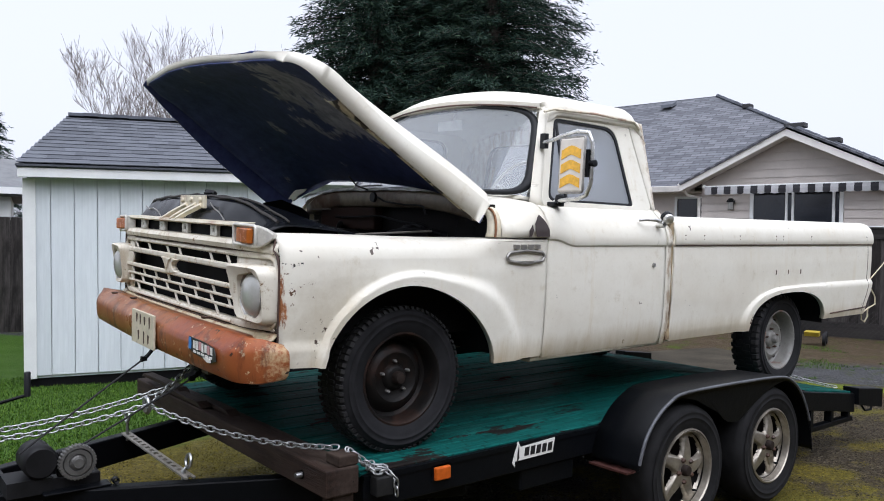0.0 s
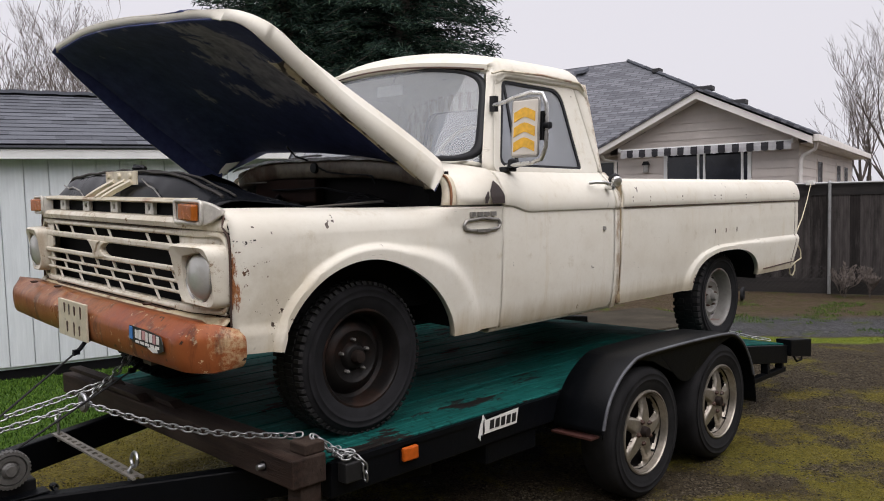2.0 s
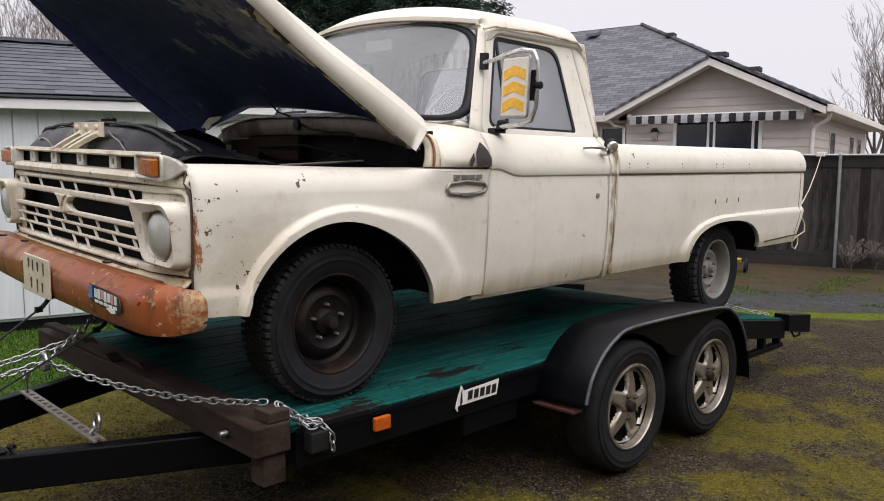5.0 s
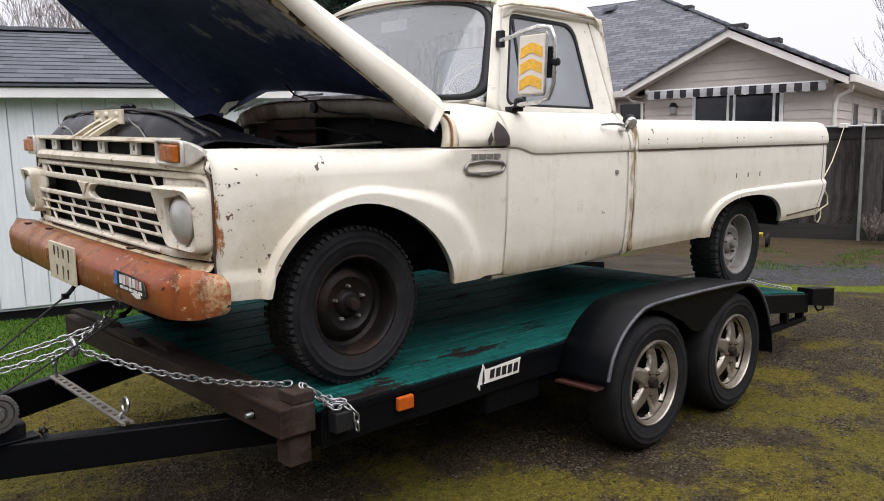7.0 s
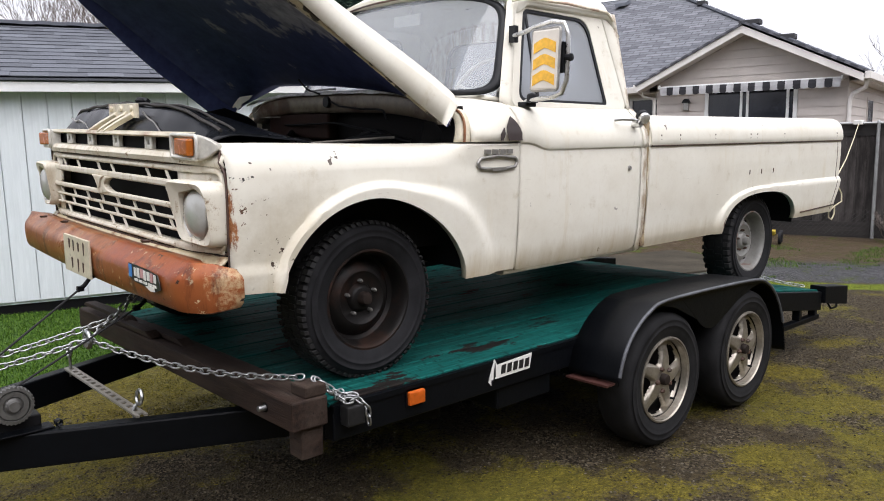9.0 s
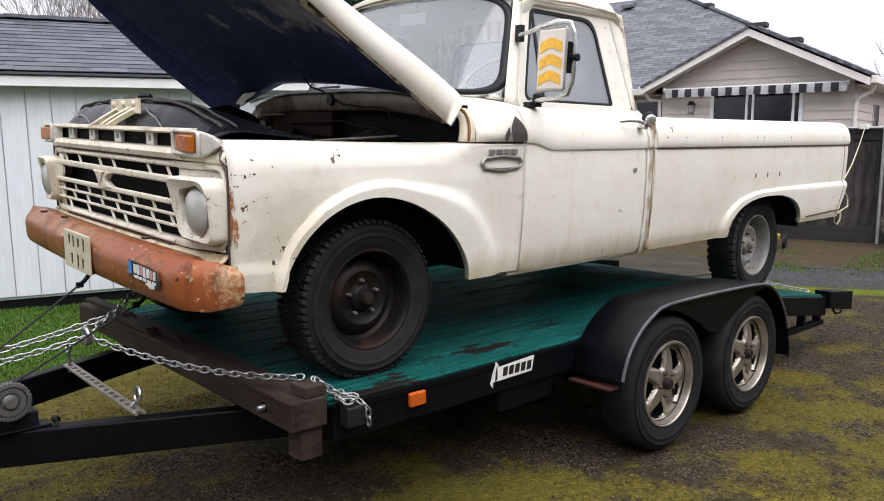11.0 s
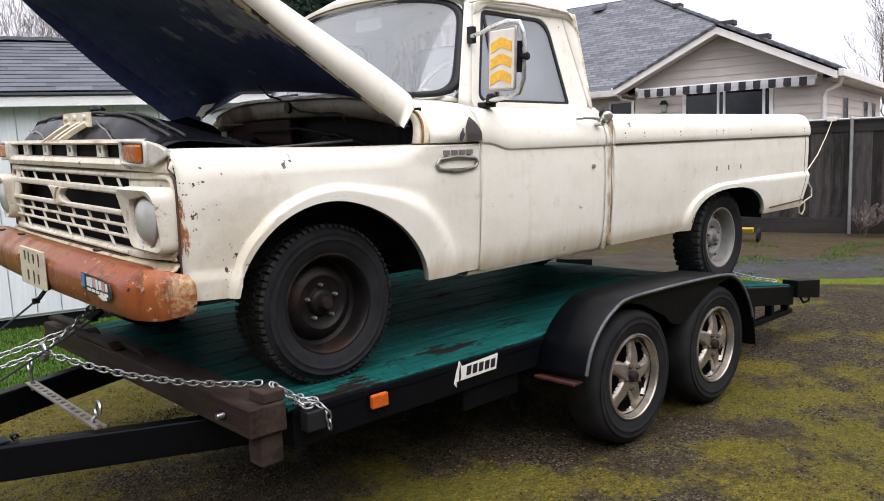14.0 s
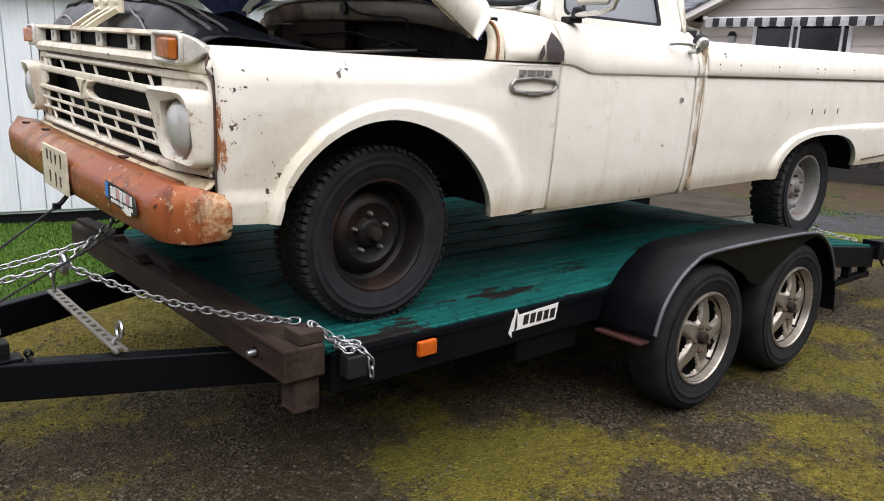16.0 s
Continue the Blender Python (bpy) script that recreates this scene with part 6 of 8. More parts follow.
tube(bm, [(0.975, -0.81, 1.985), (0.935, -0.93, 1.992), (0.905, -1.00, 2.002), (0.905, -1.10, 2.018), (0.918, -1.16, 2.010), (0.925, -1.178, 1.96), (0.925, -1.18, 1.86), (0.922, -1.178, 1.77), (0.925, -1.15, 1.715), (0.945, -1.08, 1.70), (0.965, -0.98, 1.695), (0.975, -0.90, 1.685)], 0.010, 8)
mirror_thing = part("door_mirror", bm, CHROME, truck, "chrome tow mirror with yellow chevron back", smooth=True)
bm = bmesh.new()
box(bm, (-0.010, -0.080, -0.128), (0.012, 0.080, 0.128))
mm = Matrix.Translation((0.893, -1.085, 1.858)) @ Matrix.Rotation(radians(-5), 4, "Z") @ Matrix.Rotation(radians(2), 4, "Y")
head = part("mirror_head", bm, WHITE_TAPE, mirror_thing, "worn white mirror back", bevel=0.008, m=mm)
for k in range(3):
    z = 0.052 - 0.068 * k
    bm = bmesh.new()
    prism(bm, [(-0.066, z - 0.026), (-0.02, z - 0.008), (0.0, z - 0.003), (0.02, z - 0.008), (0.066, z - 0.026), (0.066, z + 0.018), (0.02, z + 0.036), (0.0, z + 0.040), (-0.02, z + 0.036), (-0.066, z + 0.018)], "x", -0.0125, -0.0095)
    part("chevron", bm, YELLOW, head, "yellow chevron")
bm = bmesh.new()
tube(bm, [(-0.002, p.x, p.y) for p in rounded([(-0.082, -0.130), (0.082, -0.130), (0.082, 0.130), (-0.082, 0.130)], 0.014, 4)], 0.006, 6, cyc=True)
part("mirror_rim", bm, TRIM, head, "thin grey metal rim", smooth=True)
bm = bmesh.new()
box(bm, (0.945, -0.925, 1.662), (1.025, -0.875, 1.684))
lathe(bm, [(0.0, 1.725), (0.022, 1.72), (0.026, 1.69), (0.03, 1.68)], 12, "z", (0.985, -0.93, 0))
part("mirror_foot", bm, RUBBER, mirror_thing, bevel=0.006)
bm = bmesh.new()
box(bm, (0.962, -0.835, 1.955), (0.988, -0.800, 2.03))
part("mirror_clamp", bm, RUBBER, mirror_thing)
bm = bmesh.new()
lathe(bm, [(0.0, -0.012), (0.016, -0.01), (0.016, 0.02)], 12, "y", (0.925, -1.19, 1.865))
part("mirror_knob", bm, RUBBER, mirror_thing)
part("mirror_stay", boxes(((0.905, -1.17, 1.80), (0.925, -1.15, 1.93))), RUBBER, mirror_thing)


# wheels stand upright on the deck, so their poses are set against the leaning body
def wheel(name, at, r, rim_r, width, tyre, rim_style, label, lugs=24, block=0.010, parent=truck, inv=None, flip=1, shoulder=0.035):
    """A tyre with tread blocks and a dished rim; the face looks to minus y."""
    m = Matrix.Translation(at) @ Matrix.Diagonal((1, flip, 1, 1))
    if inv is not None:
        m = inv @ m
    e = new(name)
    e.parent = parent
    e.matrix_basis = m
    tagged(e, label)
    w = width / 2
    bm = bmesh.new()
    lathe(bm, [(rim_r - 0.008, -w * 0.80), (rim_r + 0.012, -w * 0.93), (rim_r + 0.035, -w * 0.99), (rim_r + 0.040, -w * 1.005), (lerp(rim_r, r, 0.45), -w * 1.03), (lerp(rim_r, r, 0.47), -w * 1.055), (lerp(rim_r, r, 0.50), -w * 1.055), (lerp(rim_r, r, 0.52), -w * 1.035), (lerp(rim_r, r, 0.66), -w * 1.03), (lerp(rim_r, r, 0.68), -w * 1.045), (lerp(rim_r, r, 0.71), -w * 1.04), (r - 0.045, -w * 1.0), (r - 0.022, -w * 0.93), (r - 0.008, -w * 0.80), (r, -w * 0.5), (r, w * 0.5), (r - 0.012, w * 0.85), (r - 0.05, w), (rim_r, w * 0.9), (rim_r - 0.01, w * 0.7)], 64)
    t = part("tyre", bm, tyre, e, smooth=True, angle=50)
    if block:
        lug_rng = random.Random(lugs)
        rows = ((-w * 0.955, -w * 0.55, r - shoulder, r + 0.002, 0.0), (-w * 0.45, w * 0.0, r - 0.012, r + 0.005, 0.5), (w * 0.08, w * 0.55, r - 0.012, r + 0.005, 0.0), (w * 0.6, w * 0.97, r - 0.035, r + 0.004, 0.5))
        for name_, rubber, some in (("shoulder_tread", TREAD, rows[:1]), ("tread", TREAD_DARK, rows[1:])):
            bm = bmesh.new()
            for i in range(lugs):
                a0 = 2 * math.pi * i / lugs + lug_rng.uniform(-0.16, 0.16) * math.pi / lugs
                for y0, y1, r0, r1, k in some:
                    a = a0 + 2 * math.pi / lugs * k
                    d = math.pi / lugs * lug_rng.uniform(0.42, 0.72)
                    vs = []
                    for rr in (r0, r1):
                        for y in (y0, y1):
                            for aa in (a - d, a + d):
                                yy = y * 0.90 if rr == r1 and abs(y) > w * 0.9 else y
                                vs.append(bm.verts.new((rr * math.cos(aa), yy, rr * math.sin(aa))))
                    for f in ((0, 1, 3, 2), (4, 5, 7, 6), (0, 1, 5, 4), (2, 3, 7, 6), (0, 2, 6, 4), (1, 3, 7, 5)):
                        bm.faces.new([vs[q] for q in f])
            tagged(part(name_, bm, rubber, t), kind="stuff")
    rim_style(e, rim_r, w)
    return e


def steel_rim(paint, nut, hub=None, deep=0.0):
    def make(e, r, w):
        bm = bmesh.new()
        y = -w * 0.80
        c = y + deep
        lathe(bm, [(r + 0.004, y - 0.002), (r + 0.003, y - 0.008), (r - 0.005, y - 0.009), (r - 0.014, y), (r - 0.020, y + 0.03), (r - 0.026, c + 0.050), (r * 0.80, c + 0.062), (r * 0.73, c + 0.050), (r * 0.62, c + 0.026), (r * 0.54, c + 0.022), (r * 0.47, c + 0.034), (r * 0.30, c + 0.040), (r * 0.25, c + 0.020), (r * 0.20, c + 0.014), (0.0, c + 0.014)], 56)
        rim = part("rim", bm, paint, e, smooth=True, angle=40)
        bm = bmesh.new()
        lathe(bm, [(0.028, c + 0.02), (0.028, c - 0.008), (0.022, c - 0.018), (0.0, c - 0.020)], 18)
        part("hub_cap", bm, hub or RUSTY, rim, smooth=True)
        for i in range(5):
            a = 2 * math.pi * i / 5 + 0.35
            bm = bmesh.new()
            lathe(bm, [(0.008, 0.03), (0.008, 0.002), (0.004, -0.006), (0.0, -0.007)], 6, "y", (r * 0.35 * math.cos(a), c + 0.018, r * 0.35 * math.sin(a)))
            part("lug_nut", bm, nut, rim)
        if paint is WHITE_RIM:
            # flat near-black discs give the darkness of holes
            for i in range(8):
                a = 2 * math.pi * (i + 0.5) / 8
                bm = bmesh.new()
                lathe(bm, [(0.0, -0.001), (0.012, -0.001), (0.013, 0.01)], 14, "y", (r * 0.66 * math.cos(a), c + 0.034, r * 0.66 * math.sin(a)))
                part("hand_hole", bm, VOID, rim, "near-black disc in place of a rim hole")
    return make


def spoke_rim(e, r, w):
    """A cast disc with five spokes and a rounded three-cornered window between each two."""
    bm = bmesh.new()
    y = -w * 0.84
    lathe(bm, [(r + 0.006, y), (r + 0.006, y - 0.012), (r - 0.002, y - 0.015), (r - 0.006, y - 0.009), (r - 0.010, y - 0.010), (r - 0.013, y + 0.004), (r - 0.016, y + 0.020)], 64)
    rim = part("rim", bm, ALLOY, e, "worn polished alloy rim", smooth=True, angle=30)
    bm = bmesh.new()
    lathe(bm, [(r - 0.017, y + 0.024), (r - 0.026, y + 0.10), (0.0, y + 0.11)], 40)
    part("rim_void", bm, DARK_ALLOY, rim, smooth=True)
    n_a, n_r = 200, 32
    sector = 2 * math.pi / 5
    bm = bmesh.new()
    grid, hole = [], {}
    for k in range(n_r + 1):
        rr = lerp(0.026, r - 0.015, k / n_r)
        ring = []
        for i in range(n_a):
            a = 2 * math.pi * i / n_a
            ds = (a - 1.344 - 0.10 * (rr - 0.1) / 0.1 + sector / 2) % sector - sector / 2
            dw = abs(ds) - sector / 2
            q = (rr - 0.078) / (r - 0.024 - 0.078)
            edge = ((abs(dw) / (0.23 + 0.29 * max(0.0, min(1.0, q)))) ** 3 + abs(2 * q - 1) ** 3) ** (1 / 3)
            d = curve_at([(0.03, 0.010), (0.055, 0.004), (0.10, 0.006), (0.15, 0.014), (0.185, 0.024)], rr)
            d += 0.010 * (1 - smooth01((edge - 1.0) / 0.25)) + 0.012 * smooth01((1.0 - edge) / 0.06)
            v = bm.verts.new((rr * math.cos(a), y + d, rr * math.sin(a)))
            hole[v] = edge < 0.985
            ring.append(v)
        grid.append(ring)
    for p, q in zip(grid, grid[1:]):
        for i in range(n_a):
            f = (p[i], p[(i + 1) % n_a], q[(i + 1) % n_a], q[i])
            if not all(hole[v] for v in f):
                bm.faces.new(f)
    bmesh.ops.delete(bm, geom=[v for v in bm.verts if not v.link_faces], context="VERTS")
    part("spoked_disc", bm, ALLOY, rim, "five-spoke cast disc", smooth=True, angle=50)
    bm = bmesh.new()
    lathe(bm, [(0.029, y + 0.016), (0.027, y - 0.012), (0.023, y - 0.019), (0.0, y - 0.021)], 28)
    part("hub_cap", bm, HUB_BROWN, rim, "dark brown hub cap", smooth=True)
    for i in range(5):
        a = sector * i + 1.344 + sector / 2
        bm = bmesh.new()
        lathe(bm, [(0.0125, 0.03), (0.0125, -0.008), (0.008, -0.016), (0.0, -0.017)], 6, "y", (0.058 * math.cos(a), y + 0.006, 0.058 * math.sin(a)))
        part("lug_nut", bm, RUSTY, rim)
    bm = bmesh.new()
    tube(bm, [((r - 0.045) * math.cos(-0.9), y + 0.05, (r - 0.045) * math.sin(-0.9)), ((r - 0.055) * math.cos(-0.9), y + 0.0, (r - 0.055) * math.sin(-0.9))], 0.006, 8)
    part("valve", bm, RUBBER, rim, "black valve stem")


TI = TRUCK_POSE.inverted()
for side in (-1, 1):
    wheel("front_wheel", (0.070, side * 0.808, 0.880), 0.314, 0.200, 0.200, TYRE, steel_rim(BLACK_RIM, TRIM, HUB_BROWN, 0.022), "black steel wheel with notched tyre", 66, 0.01, truck, TI, -side, 0.012)
    wheel("rear_wheel", (3.31, side * 0.79, 0.818), 0.316, 0.203, 0.205, TYRE, steel_rim(WHITE_RIM, RUSTY, WHITE_RIM, 0.025), "pale steel wheel with mud tyre", 40, 0.01, truck, TI, -side, 0.02)


# ---- car trailer ----
trailer = thing("car_trailer", "black tandem-axle car trailer with worn teal plank deck", "trailer")
SIDE, DECK_Z = 1.09, 0.572
# paler grey puts the highlight along the fender lip into its colour
BRIGHT_LIP = plain("worn_grey_steel_edge", (0.095, 0.100, 0.112), 0.55, 0.2, 0.8, 5)


def deck_z(x):
    return DECK_Z if x < 2.75 else DECK_Z - (x - 2.75) * 0.128


# side rails with a dropped tail
for side in (-1, 1):
    bm = bmesh.new()
    y0, y1 = side * SIDE, side * (SIDE - 0.06)
    out = [(-0.25, DECK_Z - 0.012), (2.75, DECK_Z - 0.012), (4.02, deck_z(4.02) - 0.012), (4.02, deck_z(4.02) - 0.15), (2.75, 0.44), (-0.25, 0.43)]
    prism(bm, out, "y", min(y0, y1), max(y0, y1))
    rail = part("side_rail", bm, BLACK_STEEL, trailer, "scuffed black steel rail", bevel=0.006)
    part("rail_lip", boxes(((-0.25, min(side * (SIDE + 0.006), side * (SIDE - 0.02)), DECK_Z - 0.03), (1.20, max(side * (SIDE + 0.006), side * (SIDE - 0.02)), DECK_Z - 0.008))), BLACK_STEEL, rail)
    # lower ramp carrier at the tail
    bm = bmesh.new()
    for lo, hi in (((3.30, 0.20), (4.0, 0.235)), ((3.36, 0.235), (3.40, 0.40)), ((3.66, 0.235), (3.70, 0.38)), ((3.92, 0.235), (3.96, 0.36))):
        box(bm, (lo[0], min(y0, y1) + 0.004, lo[1]), (hi[0], max(y0, y1) - 0.004, hi[1]))
    part("ramp_carrier", bm, BLACK_STEEL, trailer, bevel=0.004)
    bm = bmesh.new()
    prism(bm, [(4.024, 0.315), (4.44, 0.250), (4.44, 0.392), (4.024, 0.440)], "y", min(side * 1.115, side * 1.0), max(side * 1.115, side * 1.0))
    part("tail_bracket", bm, BLACK_STEEL, trailer, "black tail bracket", bevel=0.006)
    bm = bmesh.new()
    tube(bm, [(4.10, side * 1.10, 0.31), (4.14, side * 1.11, 0.26), (4.24, side * 1.11, 0.255), (4.28, side * 1.10, 0.29)], 0.008, 6)
    part("tail_hook", bm, BLACK_STEEL, trailer, smooth=True)
# cross members
for x in (-0.22, 0.4, 1.0, 1.6, 2.2, 2.8, 3.4, 3.96):
    part("cross_member", boxes(((x - 0.03, -1.03, deck_z(x) - 0.15), (x + 0.03, 1.03, deck_z(x) - 0.035))), BLACK_STEEL, trailer)
# hanging tool box behind the rail
part("toolbox", boxes(((0.62, -1.07, 0.33), (0.98, -0.85, 0.432))), BLACK_STEEL, trailer, "black steel box under the rail", bevel=0.01)
# planks
PLANK_W = (SIDE - 0.02) * 2 / 11
for i in range(11):
    y0 = -SIDE + 0.02 + PLANK_W * i
    bm = bmesh.new()
    xs = [-0.25, 0.5, 1.25, 2.0, 2.75]
    top = [[bm.verts.new((x, y0 + a, DECK_Z + d)) for a, d in ((0.004, -0.035), (0.004, -0.004), (0.010, 0.0), (PLANK_W - 0.010, 0.0), (PLANK_W - 0.004, -0.004), (PLANK_W - 0.004, -0.035))] for x in xs]
    for p, q in zip(top, top[1:]):
        for j in range(6):
            bm.faces.new((p[j], p[(j + 1) % 6], q[(j + 1) % 6], q[j]))
    bm.faces.new(top[0])
    bm.faces.new(top[-1])
    part("plank", bm, DECK, trailer)
    bm = bmesh.new()
    top = [[bm.verts.new((x, y0 + a, deck_z(x) + d)) for a, d in ((0.004, -0.035), (0.004, -0.004), (0.010, 0.0), (PLANK_W - 0.010, 0.0), (PLANK_W - 0.004, -0.004), (PLANK_W - 0.004, -0.035))] for x in (2.756, 4.0)]
    for j in range(6):
        bm.faces.new((top[0][j], top[0][(j + 1) % 6], top[1][(j + 1) % 6], top[1][j]))
    bm.faces.new(top[0])
    bm.faces.new(top[1])
    part("plank", bm, DECK, trailer)


# tandem fender: one arched sheet with a rolled lip
def fender_line(t):
    pts = [(1.085, 0.42), (1.130, 0.545), (1.212, 0.643), (1.325, 0.712), (1.46, 0.744), (1.94, 0.744), (2.36, 0.730), (2.50, 0.700), (2.61, 0.625), (2.69, 0.52), (2.745, 0.40), (2.775, 0.25)]
    k = t * (len(pts) - 1)
    i = min(int(k), len(pts) - 2)
    p0, p1, p2, p3 = (Vector(pts[max(0, min(len(pts) - 1, i + d))]) for d in (-1, 0, 1, 2))
    f = k - i
    return 0.5 * ((2 * p1) + (p2 - p0) * f + (2 * p0 - 5 * p1 + 4 * p2 - p3) * f * f + (3 * p1 - p0 - 3 * p2 + p3) * f ** 3)


for side in (-1, 1):
    bm = bmesh.new()
    rows = []
    for i in range(45):
        p = fender_line(i / 44)
        rows.append([(p.x, side * 1.375, p.y - 0.020), (p.x, side * 1.378, p.y - 0.004), (p.x, side * 1.366, p.y + 0.004), (p.x, side * 1.24, p.y + 0.002), (p.x, side * 1.092, p.y)])
    sheet(bm, rows)
    fend = thick(part("trailer_fender", bm, BLACK_STEEL, trailer, "black arched tandem fender", smooth=True, angle=40), 0.004)
    # web between the wheels and the inner skirt
    bm = bmesh.new()
    web = [fender_line(t) for t in [0.30 + 0.32 * i / 10 for i in range(11)]]
    low = [(lerp(1.68, 2.20, i / 10), 0.725 - 0.20 * (1 - abs(2 * i / 10 - 1) ** 2.0)) for i in range(11)]
    a = [bm.verts.new((p.x, side * 1.360, p.y - 0.006)) for p in web]
    b = [bm.verts.new((x, side * 1.352, z)) for x, z in low]
    for i in range(10):
        bm.faces.new((a[i], a[i + 1], b[i + 1], b[i]))
    thick(part("fender_web", bm, BLACK_STEEL, fend), 0.004)
    part("fender_step", boxes(((1.06, min(side * 1.10, side * 1.33), 0.392), (1.125, max(side * 1.10, side * 1.33), 0.402))), plain("dark_red_rusted_plate", (0.055, 0.016, 0.012), 0.6, vary=0.6, scale=9), fend, "rust-red step plate")
    bm = bmesh.new()
    tube(bm, [(fender_line(i / 44).x, side * 1.376, fender_line(i / 44).y - 0.001) for i in range(1, 40)], 0.0085, 8)
    part("fender_lip", bm, BRIGHT_LIP, fend, "grey lip with its highlight in the colour", smooth=True)
    bm = bmesh.new()
    a = [bm.verts.new((fender_line(i / 44).x, side * 1.094, fender_line(i / 44).y)) for i in range(45)]
    b = [bm.verts.new((fender_line(i / 44).x, side * 1.094, 0.40)) for i in range(45)]
    for i in range(44):
        if a[i].co.z > 0.41:
            bm.faces.new((a[i], a[i + 1], b[i + 1], b[i]))
    part("inner_skirt", bm, BLACK_STEEL, fend)
    for x in (1.53, 2.35):
        wheel("trailer_wheel", (x, side * 1.252, 0.333), 0.335, 0.208, 0.195, TYRE_OLD, spoke_rim, "worn tyre on five-spoke alloy", 36, 0, trailer, None, -side)
for x in (1.53, 2.35):
    bm = bmesh.new()
    tube(bm, [(x, -1.16, 0.333), (x, 1.16, 0.333)], 0.035, 10)
    axle = part("axle", bm, BLACK_STEEL, trailer, smooth=True)
    for side in (-1, 1):
        part("leaf_spring", boxes(((x - 0.3, side * 0.95 - 0.025, 0.345), (x + 0.3, side * 0.95 + 0.025, 0.40))), BLACK_STEEL, axle)
# side marker lamp and maker's plate (bars in place of the name)
bm = bmesh.new()
box(bm, (0.092, -1.112, 0.486), (0.172, -1.09, 0.541))
mk = part("marker_lamp", bm, plain("orange_marker_lens", (0.50, 0.095, 0.008), 0.35, vary=0.25, scale=30), trailer, "orange side marker lamp", bevel=0.006)
part("marker_base", boxes(((0.084, -1.096, 0.478), (0.180, -1.088, 0.549))), BLACK_STEEL, mk)
bm = bmesh.new()
prism(bm, [(0.553, 0.487), (0.800, 0.492), (0.815, 0.560), (0.590, 0.548), (0.575, 0.575), (0.562, 0.545), (0.540, 0.480), (0.555, 0.462)], "y", -1.0985, -1.0935)
plate = part("maker_sticker", bm, STICKER, trailer, "white maker's sticker with black bars")
for k in range(5):
    x = 0.612 + 0.038 * k
    bm = bmesh.new()
    prism(bm, [(x, 0.503), (x + 0.027, 0.504), (x + 0.033, 0.543), (x + 0.006, 0.541)], "y", -1.1005, -1.098)
    part("sticker_bar", bm, INK, plate)
bm = bmesh.new()
prism(bm, [(0.566, 0.480), (0.580, 0.50), (0.578, 0.56), (0.570, 0.53)], "y", -1.1005, -1.098)
part("sticker_bar", bm, INK, plate)
# drawbar: two rails that meet at the coupler
for side in (-1, 1):
    bm = bmesh.new()
    a, b = Vector((-1.66, side * 0.03, 0)), Vector((0.38, side * 0.95, 0))
    d = (b - a).normalized()
    nrm = Vector((-d.y, d.x, 0)) * 0.032
    rings = []
    for p in (a, b):
        rings.append([bm.verts.new((p + q) + Vector((0, 0, z))) for q, z in ((-nrm, 0.335), (nrm, 0.335), (nrm, 0.468), (-nrm, 0.468))])
    for i in range(4):
        bm.faces.new((rings[0][i], rings[0][(i + 1) % 4], rings[1][(i + 1) % 4], rings[1][i]))
    bm.faces.new(rings[0])
    bm.faces.new(rings[1])
    part("drawbar_rail", bm, BLACK_STEEL, trailer, "wet black drawbar rail", bevel=0.008)
bm = bmesh.new()
prism(bm, [(-2.0, 0.36), (-1.95, 0.46), (-1.60, 0.48), (-1.60, 0.33), (-1.92, 0.33)], "y", -0.06, 0.06)
part("coupler", bm, BLACK_STEEL, trailer, bevel=0.01)
# jack: post on a plate between the rails, with a crank on top
JX, JY = -1.370, -0.03
bm = bmesh.new()
lathe(bm, [(0.0, 0.0), (0.055, 0.0), (0.055, 0.012), (0.022, 0.016), (0.022, 0.25), (0.027, 0.25), (0.027, 0.772), (0.024, 0.778), (0.0, 0.778)], 20, "z", (JX, JY, 0))
box(bm, (JX - 0.075, JY - 0.10, 0.462), (JX + 0.075, JY + 0.16, 0.474))
for dx in (-0.065, 0.065):
    lathe(bm, [(0.012, 0.0), (0.012, 0.012), (0.0, 0.014)], 6, "z", (JX + dx, JY - 0.06, 0.474))
jack = part("jack_stand", bm, BLACK_STEEL, trailer, "black screw jack with a crank", smooth=True, angle=35)
bm = bmesh.new()
lathe(bm, [(0.0, 0.0), (0.020, 0.0), (0.023, 0.012), (0.016, 0.028), (0.0, 0.031)], 14, "z", (JX, JY, 0.779))
tube(bm, [(JX, JY, 0.793), (JX + 0.045, JY, 0.790), (JX + 0.150, JY, 0.812)], 0.007, 8)
crank = part("crank_arm", bm, BLACK_STEEL, jack, smooth=True)
bm = bmesh.new()
lathe(bm, [(0.0, 0.0), (0.013, 0.0), (0.013, 0.098), (0.010, 0.102), (0.0, 0.102)], 12, "z", (JX + 0.147, JY, 0.806))
part("crank_handle", bm, RUBBER, jack, "black grip", smooth=True)
part("jack_label", boxes(((JX - 0.020, JY - 0.0285, 0.695), (JX - 0.002, JY - 0.022, 0.735))), BARE_STEEL, jack, "small grey label")
# punched bar with eye bolts across the drawbar
a, b = Vector((-0.70, 0.41, 0.480)), Vector((-0.70, -0.48, 0.480))
bm = bmesh.new()
d = (b - a)
nrm = Vector((-d.y, d.x, 0)).normalized() * 0.022
n_h = 15
ls = sorted([i / n_h for i in range(n_h + 1)] + [(i + 0.5) / n_h for i in range(n_h)])
grid = [[bm.verts.new(a + d * f + nrm * w + Vector((0, 0, 0.008))) for w in (-1, -0.45, 0.45, 1)] for f in ls]
